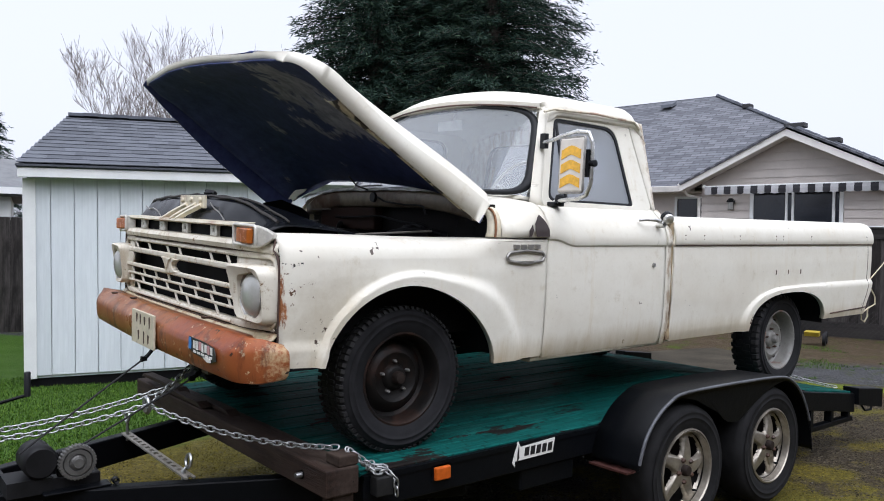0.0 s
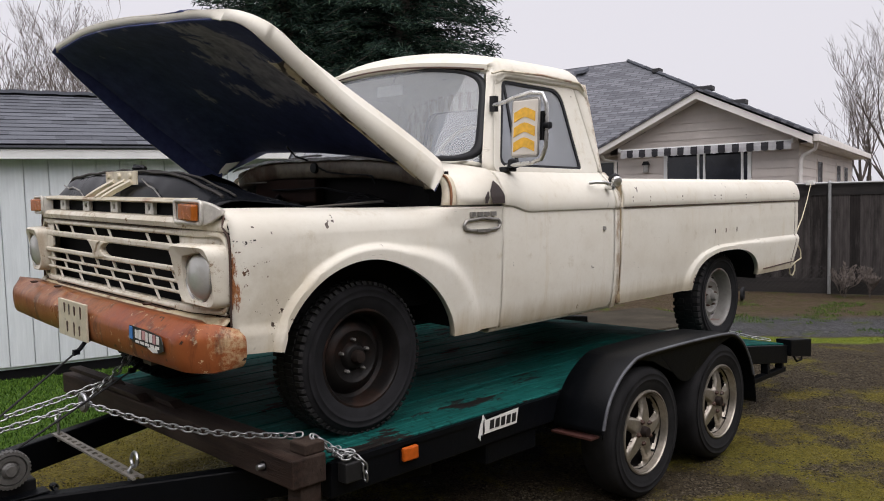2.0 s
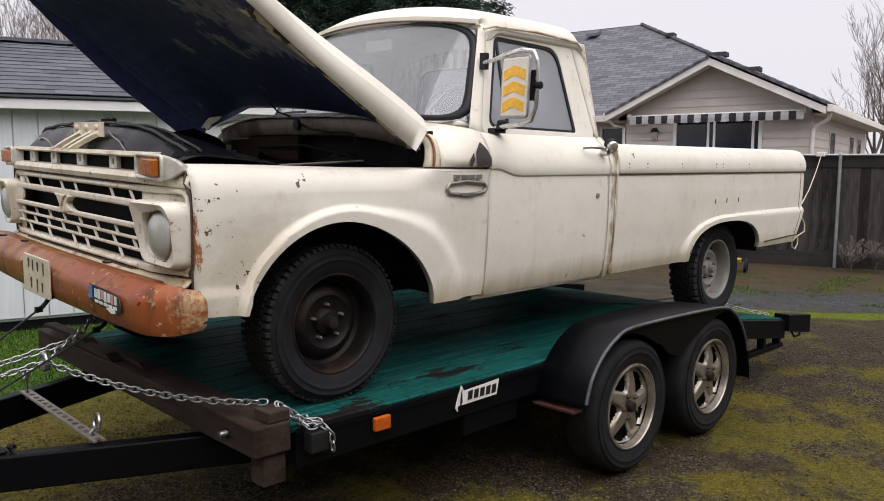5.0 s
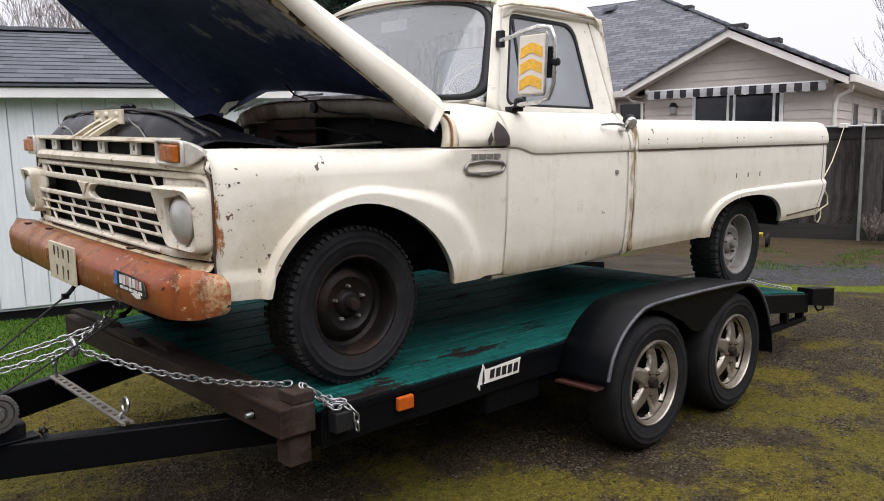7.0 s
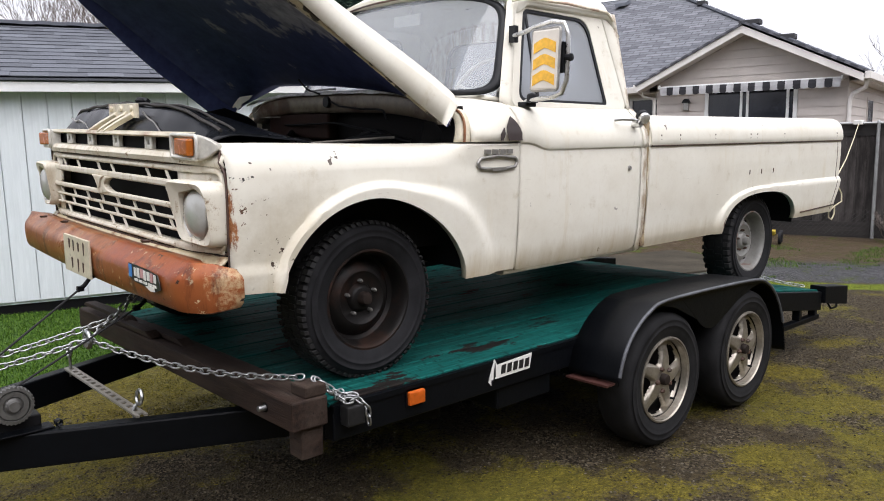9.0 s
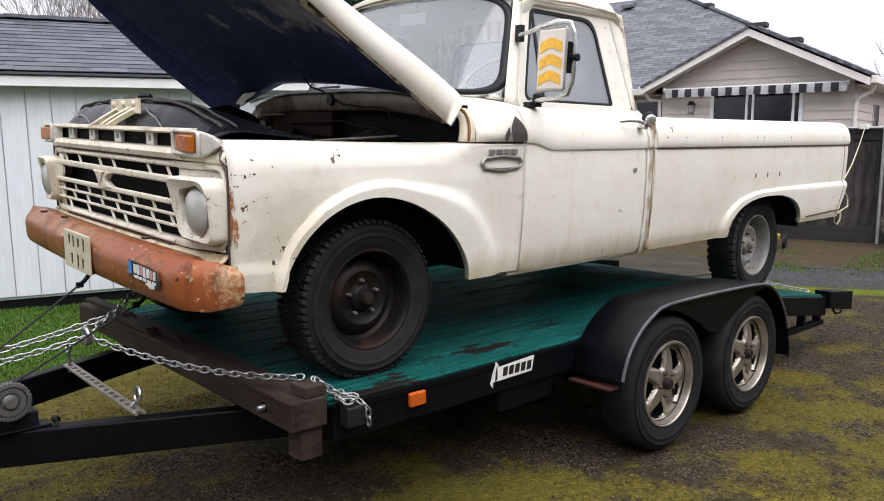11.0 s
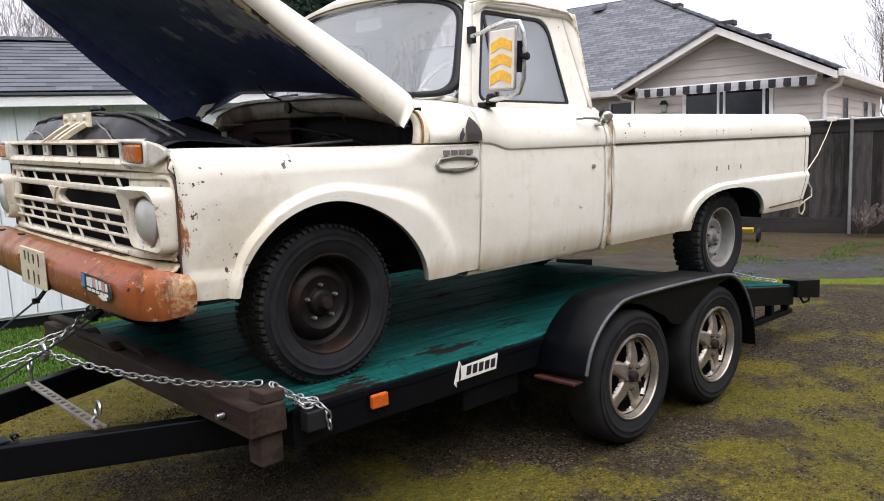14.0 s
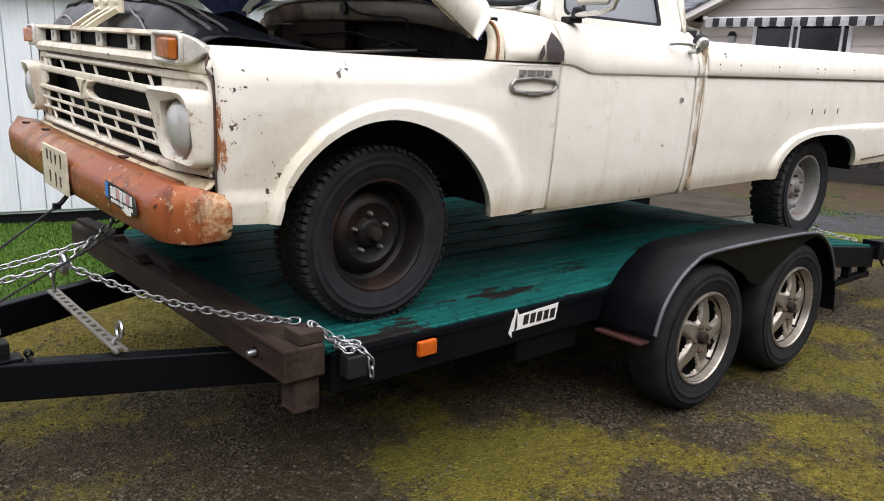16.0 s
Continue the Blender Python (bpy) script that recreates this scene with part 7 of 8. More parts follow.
for k, (p, q) in enumerate(zip(grid, grid[1:])):
    for c in range(3):
        if not (c == 1 and k % 2 == 1):
            bm.faces.new((p[c], p[c + 1], q[c + 1], q[c]))
bar = thick(part("punched_bar", bm, BARE_STEEL, trailer, "weathered punched steel bar"), 0.008)
for p, up, tip in ((a + d * 0.03, 0.545, 0.0), (a + d * 0.90, 0.505, 0.024)):
    bm = bmesh.new()
    tube(bm, [(p.x, p.y, 0.45), (p.x, p.y, up - 0.012), (p.x + tip * 0.5, p.y, up)], 0.007, 8)
    tube(bm, [(p.x + tip + 0.004 * math.sin(t), p.y + 0.027 * math.cos(t), up + 0.026 + 0.027 * math.sin(t)) for t in (2 * math.pi * i / 16 for i in range(16))], 0.007, 6, cyc=True)
    part("eye_bolt", bm, ZINC, bar, smooth=True)

# timber headboard and its stake
beam = thing("headboard_timber", "weathered brown timber across the trailer's front", "timber")
bm = bmesh.new()
box(bm, (-0.43, -1.115, 0.515), (-0.285, 1.12, 0.622))
part("timber", bm, BEAM, beam, bevel=0.008)
bm = bmesh.new()
box(bm, (-0.372, -1.108, 0.622), (-0.285, -1.01, 0.664))
part("end_block", bm, BEAM, beam, bevel=0.006)
for x, y0, y1, z, tilt in ((-0.40, 0.10, 0.62, 0.640, 1.5), (-0.345, -0.12, 0.40, 0.634, -1.2), (-0.375, 0.42, 1.00, 0.652, 2.0)):
    bm = bmesh.new()
    prism(bm, [(y0, -0.011), (y1, -0.009), (y1 - 0.03, 0.010), (y0 + 0.06, 0.012)], "x", -0.030, 0.026)
    part("splintered_board", bm, BEAM, beam, m=pose(x, 0, z, tilt * 0.4, 0, tilt), bevel=0.003)
part("stake", boxes(((-0.385, -1.095, 0.40), (-0.295, -1.01, 0.515))), BEAM, beam, bevel=0.006)
bm = bmesh.new()
lathe(bm, [(0.0, -0.03), (0.010, -0.028), (0.012, 0.0), (0.02, 0.0), (0.02, 0.006)], 10, "x", (-0.43, -0.93, 0.565))
part("carriage_bolt", bm, ZINC, beam, smooth=True)
hook = part("stake_pocket", boxes(((-0.222, -1.145, 0.490), (-0.145, -1.092, 0.565))), plain("scuffed_dark_plate", (0.018, 0.018, 0.018), 0.5, 0.2, 0.6, spec=0.3), trailer, "scuffed corner plate", bevel=0.006)

# winch on the drawbar
winch = thing("hand_winch", "dark hand winch with a toothed reel on the drawbar", "winch")
bm = bmesh.new()
lathe(bm, [(0.0, -0.034), (0.018, -0.034), (0.022, -0.020), (0.030, -0.012), (0.034, -0.018), (0.050, -0.018), (0.054, -0.010), (0.056, -0.020), (0.066, -0.018), (0.067, 0.0), (0.066, 0.014), (0.02, 0.018), (0.0, 0.018)], 128)
for v in bm.verts:
    far = math.hypot(v.co.x, v.co.z)
    if far > 0.062 and round(math.atan2(v.co.z, v.co.x) / (2 * math.pi / 128)) % 4 < 2:
        v.co.x, v.co.z = v.co.x * 0.070 / far, v.co.z * 0.070 / far
part("reel", bm, plain("grey_cast_reel", (0.13, 0.127, 0.12), 0.5, 0.5, 0.4), winch, "grey toothed reel", m=Matrix.Translation((-1.10, -0.33, 0.585)), angle=40)
bm = bmesh.new()
box(bm, (-1.20, -0.29, 0.47), (-1.00, -0.22, 0.52))
box(bm, (-1.16, -0.28, 0.52), (-1.04, -0.255, 0.62))
part("winch_base", bm, ENGINE, winch, bevel=0.006)
bm = bmesh.new()
lathe(bm, [(0.0, -0.08), (0.055, -0.08), (0.064, -0.068), (0.064, 0.068), (0.055, 0.08), (0.0, 0.08)], 24, "y", (-1.225, -0.24, 0.595))
box(bm, (-1.34, -0.30, 0.47), (-1.18, -0.14, 0.53))
part("winch_motor", bm, ENGINE, winch, "black motor drum", smooth=True, angle=40)
bm = bmesh.new()
box(bm, (-1.22, -0.345, 0.470), (-0.97, -0.270, 0.478))
lathe(bm, [(0.010, -0.02), (0.014, -0.012), (0.014, 0.012), (0.010, 0.02)], 12, "y", (-0.955, -0.335, 0.486))
part("winch_arm", bm, BLACK_STEEL, winch, bevel=0.003)


# ---- chains and straps ----
def catenary(a, b, sag, n):
    a, b = Vector(a), Vector(b)
    return [a.lerp(b, i / n) - Vector((0, 0, sag * 4 * (i / n) * (1 - i / n))) for i in range(n + 1)]


def resample(pts, step_len):
    out, left = [Vector(pts[0])], 0.0
    for p, q in zip(pts, pts[1:]):
        p, q = Vector(p), Vector(q)
        d = (q - p).length
        s = step_len - left
        while s <= d:
            out.append(p.lerp(q, s / d))
            s += step_len
        left = (left + d) % step_len
    return out


def link_mesh(pitch, r):
    bm = bmesh.new()
    h, w = pitch * 0.66, pitch * 0.36
    pts = []
    for i in range(18):
        t = 2 * math.pi * i / 18
        c, s = math.cos(t), math.sin(t)
        pts.append((math.copysign(abs(c) ** 0.75, c) * h, math.copysign(abs(s) ** 0.8, s) * w, 0))
    tube(bm, pts, r, 6, cyc=True)
    return bm


def chain(name, pts, pitch, r, label):
    e = thing(name, label, "chain", group="tie-down chains")
    at = resample(pts, pitch)
    first = None
    for i, (p, q) in enumerate(zip(at, at[1:])):
        d = (q - p)
        m = Matrix.Translation((p + q) / 2) @ d.to_track_quat("X", "Z").to_matrix().to_4x4() @ Matrix.Rotation(radians(40 + 90 * (i % 2) + random.uniform(-14, 14)), 4, "X")
        if first is None:
            first = part("link", link_mesh(pitch, r), ZINC, e, smooth=True, m=m, angle=80)
        else:
            sub("link", first, e, m)
    return e


KNOT = (-0.805, -0.245, 0.757)
chain("tie_chain", catenary(KNOT, (-0.325, -1.045, 0.680), 0.045, 30), 0.032, 0.0037, "galvanised chain slung along the headboard timber")
pile = [Vector((-0.31, -1.06, 0.675)), Vector((-0.275, -1.075, 0.650)), Vector((-0.22, -1.10, 0.600)), Vector((-0.165, -1.125, 0.585)), Vector((-0.138, -1.150, 0.550)), Vector((-0.135, -1.153, 0.465))]
chain("tie_chain", pile, 0.030, 0.0037, "galvanised chain hanging over the corner plate")
chain("tie_chain", [Vector((-0.30, -1.065, 0.672)), Vector((-0.265, -1.085, 0.625)), Vector((-0.21, -1.06, 0.592)), Vector((-0.15, -1.09, 0.586)), Vector((-0.175, -1.135, 0.583)), Vector((-0.225, -1.128, 0.588)), Vector((-0.24, -1.09, 0.605)), Vector((-0.18, -1.07, 0.610))], 0.030, 0.0037, "galvanised chain heaped on the deck corner")
chain("safety_chain", catenary(KNOT, (-1.405, -0.055, 0.650), 0.02, 26), 0.032, 0.0037, "galvanised chain running to the drawbar")
chain("safety_chain", catenary((-0.70, -0.15, 0.80), (-1.395, 0.005, 0.668), 0.02, 26), 0.032, 0.0037, "galvanised chain running to the drawbar")
chain("tie_chain", catenary((-0.55, -0.12, 0.90), KNOT, 0.01, 8), 0.032, 0.0045, "galvanised chain hooked under the bumper")
chain("rear_chain", catenary((3.50, -0.62, 0.60), (3.98, -1.0, 0.43), 0.02, 12), 0.032, 0.0037, "galvanised chain at the rear axle")
shackle = thing("shackle", "galvanised shackle where the chains meet", "shackle", Matrix.Translation(KNOT))
bm = bmesh.new()
tube(bm, [(0.0, 0.03 * math.cos(t), 0.03 * math.sin(t)) for t in (2 * math.pi * i / 18 for i in range(18))], 0.010, 8, cyc=True)
part("bow", bm, ZINC, shackle, smooth=True)
bm = bmesh.new()
tube(bm, [(-0.02, -0.04, -0.012), (0.02, 0.04, -0.012)], 0.010, 8)
part("pin", bm, ZINC, shackle, smooth=True)


def strap(a, b, hook_len, label):
    e = thing("tie_down_strap", label, "strap", group="tie-down straps")
    a, b = Vector(a), Vector(b)
    bm = bmesh.new()
    tube(bm, [a.lerp(b, hook_len), b], 0.004, 6)
    part("webbing", bm, STRAP, e)
    bm = bmesh.new()
    tube(bm, [a + Vector((0.03, 0, 0.02)), a + Vector((0.0, 0, 0.012)), a.lerp(b, hook_len * 0.5), a.lerp(b, hook_len)], 0.009, 8)
    c = a.lerp(b, hook_len * 0.8)
    box(bm, (c.x - 0.012, c.y - 0.010, c.z - 0.010), (c.x + 0.012, c.y + 0.010, c.z + 0.010))
    part("ratchet_hook", bm, BLACK_STEEL, e, "dark steel hook")
    return e


strap((-0.74, -0.12, 0.965), (-1.30, -0.30, 0.64), 0.10, "black strap hooked under the bumper to the winch")
strap((-0.56, -0.24, 0.875), (-1.10, -0.33, 0.64), 0.12, "black strap from the axle to the winch reel")


# ---- yard: shed, fences, house, trees ----
def wood_mat(name, lo, hi, rough=0.85, along="z", tones=(0.55, 1.15)):
    m, n, l, b = node_mat(name)
    oi = n.new("ShaderNodeObjectInfo")
    st = {"z": (9, 9, 0.6), "x": (0.6, 9, 9)}[along]
    a = noise_tex(n, l, 3.0, 6, 0.7, stretch=st)
    f = noise_tex(n, l, 1.3, 4, 0.6)
    col = ramp(n, l, a, [(0.3, lo), (0.7, hi)])
    tone = ramp(n, l, oi.outputs["Random"], [(0.0, grey(tones[0])), (1.0, grey(tones[1]))])
    col = mixc(n, l, 1.0, col, tone, "MULTIPLY")
    col = mixc(n, l, step(n, l, f, 0.52, 0.7), col, tuple(c * (0.5 if tones[0] < 0.9 else 0.94) for c in lo))
    l.new(col, b.inputs["Base Color"])
    b.inputs["Roughness"].default_value = rough
    bump(n, l, b, a, 0.4, 0.006)
    return m


def fence_mat():
    """Grey cedar boards: silvered in places, streaked nearly black by damp in others, each board its own tone."""
    m, n, l, b = node_mat("weathered_cedar_board")
    oi = n.new("ShaderNodeObjectInfo")
    grain = noise_tex(n, l, 4.0, 6, 0.7, stretch=(9, 9, 0.5))
    damp = noise_tex(n, l, 1.6, 5, 0.65, coord="Generated", stretch=(1.0, 1.0, 2.2))
    w = n.new("ShaderNodeMath")
    w.operation = "MULTIPLY_ADD"
    l.new(oi.outputs["Random"], w.inputs[0])
    w.inputs[1].default_value = 0.34
    l.new(damp, w.inputs[2])
    silver = ramp(n, l, grain, [(0.3, (0.030, 0.027, 0.026)), (0.7, (0.088, 0.078, 0.074))])
    black = ramp(n, l, grain, [(0.3, (0.008, 0.007, 0.007)), (0.7, (0.030, 0.026, 0.024))])
    l.new(mixc(n, l, step(n, l, w.outputs[0], 0.54, 0.80), silver, black), b.inputs["Base Color"])
    b.inputs["Roughness"].default_value = 0.9
    b.inputs["Specular IOR Level"].default_value = 0.2
    bump(n, l, b, grain, 0.4, 0.006)
    return m


def shingle_mat(name, lo, hi):
    m, n, l, b = node_mat(name)
    oi = n.new("ShaderNodeObjectInfo")
    f = noise_tex(n, l, 60, 4, 0.8)
    g = noise_tex(n, l, 2.0, 4)
    col = ramp(n, l, oi.outputs["Random"], [(0.0, lo), (1.0, hi)])
    col = mixc(n, l, 0.5, col, ramp(n, l, f, [(0.3, lo), (0.7, hi)]))
    col = mixc(n, l, step(n, l, g, 0.55, 0.8), col, tuple(c * 0.75 for c in lo))
    l.new(col, b.inputs["Base Color"])
    b.inputs["Roughness"].default_value = 0.85
    bump(n, l, b, f, 0.4, 0.004)
    return m


def course_mat(name, lo, hi, rows=0.14):
    """Far shingles: courses and tabs too small to pick apart."""
    m, n, l, b = node_mat(name)
    tc = n.new("ShaderNodeTexCoord")
    br = n.new("ShaderNodeTexBrick")
    br.inputs["Scale"].default_value = 1.0
    br.inputs["Brick Width"].default_value, br.inputs["Row Height"].default_value = 0.45, rows
    br.inputs["Mortar Size"].default_value = 0.014
    br.inputs["Color1"].default_value, br.inputs["Color2"].default_value = (*lo, 1), (*hi, 1)
    br.inputs["Mortar"].default_value = (*(c * 0.45 for c in lo), 1)
    l.new(tc.outputs["UV"], br.inputs["Vector"])
    f = noise_tex(n, l, 5, 5, 0.7)
    col = mixc(n, l, 0.35, br.outputs["Color"], ramp(n, l, f, [(0.3, lo), (0.7, hi)]))
    l.new(col, b.inputs["Base Color"])
    b.inputs["Roughness"].default_value = 0.9
    bump(n, l, b, br.outputs["Fac"], 0.5, 0.01)
    return m


SHED_PAINT = wood_mat("pale_grey_blue_siding", (0.52, 0.56, 0.58), (0.64, 0.68, 0.70), 0.6, tones=(0.93, 1.04))
WHITE_TRIM = plain("white_trim_paint", (0.70, 0.71, 0.70), 0.55, vary=0.12, scale=3)
SHINGLE = shingle_mat("grey_asphalt_shingle", (0.034, 0.038, 0.048), (0.125, 0.135, 0.158))
HOUSE_ROOF = course_mat("grey_house_shingles", (0.060, 0.064, 0.076), (0.185, 0.19, 0.212))
SIDING = plain("beige_lap_siding", (0.55, 0.50, 0.46), 0.65, vary=0.14, scale=2)
FASCIA = plain("off_white_fascia", (0.74, 0.71, 0.67), 0.6, vary=0.15, scale=3)
FENCE = fence_mat()
FENCE_DARK = wood_mat("damp_black_board", (0.009, 0.008, 0.008), (0.035, 0.030, 0.027), along="x")
GALV = plain("galvanised_pipe", (0.36, 0.37, 0.37), 0.45, 0.6, 0.25, 10)
DARK_GLASS = plain("dark_window_glass", (0.010, 0.012, 0.018), 0.12, vary=0.5, scale=1.2)

# shed
shed = thing("garden_shed", "pale grey-blue wooden shed with a shingled roof", "shed", pose(-0.385, 4.56, -0.025, 0, 0, -16.4) @ Matrix.Rotation(-0.014, 4, "Y"))
SHED_W, SHED_D, SHED_H = 6.4, 3.4, 2.03
part("shed_core", boxes(((0.02, 0.03, 0.10), (SHED_W - 0.02, SHED_D, SHED_H))), SHED_PAINT, shed)
bm = bmesh.new()
box(bm, (0.0, 0, 0), (0.1985, 0.022, SHED_H - 0.13))
first = part("siding_panel", bm, SHED_PAINT, shed, m=Matrix.Translation((0.0, 0.004, 0.125)), bevel=0.004)
for i in range(1, 31):
    sub("siding_panel", first, shed, Matrix.Translation((0.2045 * i, 0.004, 0.125)))
part("corner_board", boxes(((-0.035, -0.018, 0.10), (0.075, 0.003, SHED_H - 0.02))), WHITE_TRIM, shed, "white corner board", bevel=0.003)
part("sill_skid", boxes(((0.0, 0.05, -0.07), (SHED_W, 0.15, 0.115))), VOID, shed)
part("side_wall", boxes(((-0.004, 0.03, 0.10), (0.018, SHED_D, SHED_H))), SHED_PAINT, shed)
part("shed_fascia", boxes(((-0.06, -0.16, SHED_H - 0.015), (SHED_W + 0.2, -0.135, SHED_H + 0.095))), WHITE_TRIM, shed, "white fascia board", bevel=0.003)
part("shed_soffit", boxes(((-0.06, -0.135, SHED_H - 0.005), (SHED_W + 0.2, 0.02, SHED_H + 0.005))), WHITE_TRIM, shed)
RUN, RISE = 1.95, 0.72
INSET = 0.25
bm = bmesh.new()
pts = [(-0.07, -0.17, SHED_H + 0.09), (SHED_W + 0.22, -0.17, SHED_H + 0.09), (SHED_W - INSET, RUN - 0.17, SHED_H + 0.09 + RISE), (INSET, RUN - 0.17, SHED_H + 0.09 + RISE), (-0.07, 2 * RUN - 0.17, SHED_H + 0.09), (SHED_W + 0.22, 2 * RUN - 0.17, SHED_H + 0.09)]
v = [bm.verts.new(p) for p in pts]
for f in ((0, 1, 2, 3), (3, 2, 5, 4), (0, 3, 4), (1, 5, 2)):
    bm.faces.new([v[i] for i in f])
thick(part("roof_deck", bm, SHINGLE, shed), 0.02)
part("roof_edge", boxes(((-0.075, -0.185, SHED_H + 0.085), (SHED_W + 0.225, -0.16, SHED_H + 0.105))), SHINGLE, shed)
slope = math.atan2(RISE, RUN)
exposure, tab = 0.145, 0.31
bm = bmesh.new()
box(bm, (0.001, 0.0, 0.0), (tab - 0.001, exposure * 1.15, 0.006))
for q in bm.verts:
    if q.co.y > 0.01:
        q.co.z -= 0.008
first = None
rows_n = int(math.hypot(RUN, RISE) / exposure)
for r in range(rows_n):
    dist = r * exposure
    y, z = -0.17 + dist * math.cos(slope), SHED_H + 0.118 + dist * math.sin(slope)
    inset = -0.07 + (INSET + 0.07) * dist / math.hypot(RUN, RISE)
    x = inset - (r % 3) * tab / 3 * 0.9
    end = min(SHED_W - inset, 4.4)
    while x < end:
        if x + tab > inset + 0.03:
            x0 = max(x, inset + 0.004)
            m = Matrix.Translation((x0, y, z + random.uniform(0, 0.003))) @ Matrix.Rotation(slope, 4, "X") @ Matrix.Diagonal(((x + tab - x0) / tab, 1, 1, 1))
            if first is None:
                first = part("shingle", bm, SHINGLE, shed, m=m)
            else:
                sub("shingle", first, shed, m)
        x += tab
bm = bmesh.new()
for i in range(36):
    box(bm, (INSET + 0.16 * i, RUN - 0.30, SHED_H + RISE + 0.10 + 0.006 * (i % 2)), (INSET + 0.16 * i + 0.17, RUN - 0.05, SHED_H + RISE + 0.135 + 0.006 * (i % 2)))
ridge = part("ridge_cap", bm, SHINGLE, shed)
tagged(ridge, kind="stuff")


def board_fence(name, label, m, length, height, start=0.0, capped=True):
    e = thing(name, label, "fence", m, kind="structure")
    w = 0.142
    meshes = []
    for k in range(4):
        bm = bmesh.new()
        t = random.uniform(-0.006, 0.006)
        prism(bm, [(0, 0.0), (w - 0.0015, 0.0), (w - 0.0015, height + t - 0.01), (w - 0.01, height + t), (0.01, height + t), (0, height + t - 0.01)], "y", 0.0, 0.018)
        meshes.append(part("board", bm, FENCE, e, m=Matrix.Translation((start + w * k, 0, 0.02))))
    n = int(length / w)
    for i in range(4, n):
        sub("board", meshes[random.randrange(4)], e, Matrix.Translation((start + w * i, random.uniform(-0.004, 0.004), 0.02)))
    # added near-black sheet that keeps the gaps between boards dark
    part("backing", boxes(((start, 0.0185, 0.02), (start + n * w, 0.0195, height - 0.02))), VOID, e)
    if capped:
        part("cap_rail", boxes(((start, -0.016, height - 0.16), (start + n * w, -0.006, height + 0.012))), FENCE_DARK, e, "black weathered top board")
        part("kick_board", boxes(((start, -0.022, 0.0), (start + n * w, -0.006, 0.24))), FENCE_DARK, e, "dark damp bottom board")
    for z in (0.35, height - 0.25):
        part("rail", boxes(((start, 0.02, z), (start + n * w, 0.06, z + 0.09))), FENCE, e)
    return e


board_fence("yard_fence", "dark weathered cedar board fence behind the yard", pose(11.2, 0.65, 0, 0, 0, -72.7), 16.0, 1.73, -7.0)
board_fence("side_fence", "brown board fence beyond the shed", pose(-3.5, 9.4, 0, 0, 0, -8), 6.0, 1.66, capped=False)
fm = pose(11.2, 0.65, 0, 0, 0, -72.7)


def fence_at(x, y, z):
    return fm @ Vector((x, y, z))


posts = thing("wire_fence", "galvanised pipe posts and wire in front of the boards", "wire fence", fm)
first = None
for x in (-5.13, -2.73, -0.33, 2.07, 4.47):
    bm = bmesh.new()
    tube(bm, [(0, -0.06, 0), (0, -0.06, 1.76)], 0.026, 10)
    lathe(bm, [(0.03, 1.755), (0.03, 1.78), (0.012, 1.80), (0.0, 1.802)], 10, "z", (0, -0.06, 0))
    part("pipe_post", bm, GALV, posts, smooth=True, m=Matrix.Translation((x, 0, 0)))
bm = bmesh.new()
tube(bm, [(-6, -0.06, 1.755), (8, -0.06, 1.765)], 0.018, 8)
part("top_pipe", bm, GALV, posts, smooth=True)
bm = bmesh.new()
for i in range(170):
    x = -5.5 + 0.075 * i
    for s in (-1, 1):
        tube(bm, [(x, -0.058, 0.03), (x + s * 0.42, -0.058, 0.45)], 0.0013, 3)
mesh_w = part("wire_mesh", bm, plain("dull_wire", (0.06, 0.06, 0.058), 0.6, 0.4), posts)
tagged(mesh_w, kind="stuff")
# cord from the fence to the truck's tail
cord = thing("extension_cord", "pale yellow extension cord looped over the fence", "cord")
bm = bmesh.new()
a = fence_at(-0.60, -0.07, 1.75)
tail = Vector((4.66, -0.90, 1.20))
tube(bm, [a, a.lerp(tail, 0.35) - Vector((0, 0, 0.05)), a.lerp(tail, 0.7) - Vector((0, 0, 0.06)), tail, Vector((4.70, -0.90, 1.14)), Vector((4.76, -0.91, 1.07)), Vector((4.74, -0.92, 1.01)), Vector((4.62, -0.92, 0.985)), Vector((4.55, -0.93, 0.975)), Vector((4.47, -0.93, 0.945)), Vector((4.475, -0.93, 0.90)), Vector((4.53, -0.93, 0.88)), Vector((4.58, -0.93, 0.92)), Vector((4.58, -0.93, 0.98))], 0.0055, 6)
CORD = plain("yellowed_cord", (0.50, 0.45, 0.30), 0.6)
part("cable", bm, CORD, cord, smooth=True)
bm = bmesh.new()
p = fence_at(-0.60, -0.06, 1.765)
box(bm, (p.x - 0.06, p.y - 0.06, p.z - 0.03), (p.x + 0.06, p.y + 0.06, p.z + 0.04))
part("socket_box", bm, STICKER, cord, "white socket box", bevel=0.01)
# small yellow machine behind the trailer
toy = thing("garden_cart", "small yellow garden cart by the fence", "cart", pose(9.35, 1.80, 0, 0, 0, 20))
bm = bmesh.new()
prism(bm, [(0.06, 0.12), (0.24, 0.12), (0.28, 0.19), (0.02, 0.19)], "y", -0.10, 0.10)
part("tray", bm, plain("yellow_plastic", (0.42, 0.31, 0.03), 0.5), toy, bevel=0.01)
for x in (0.05, 0.32):
    bm = bmesh.new()
    lathe(bm, [(0.05, -0.02), (0.09, -0.02), (0.09, 0.02), (0.05, 0.02)], 20, "y", (x, -0.17, 0.09), closed=True)
    part("wheel", bm, TYRE, toy, smooth=True)

# ---- house ----
house = thing("bungalow", "beige bungalow with grey shingle roof and striped awning", "house", pose(14.94, 7.25, 0, 0, 0, -80.0))
GW = 4.18


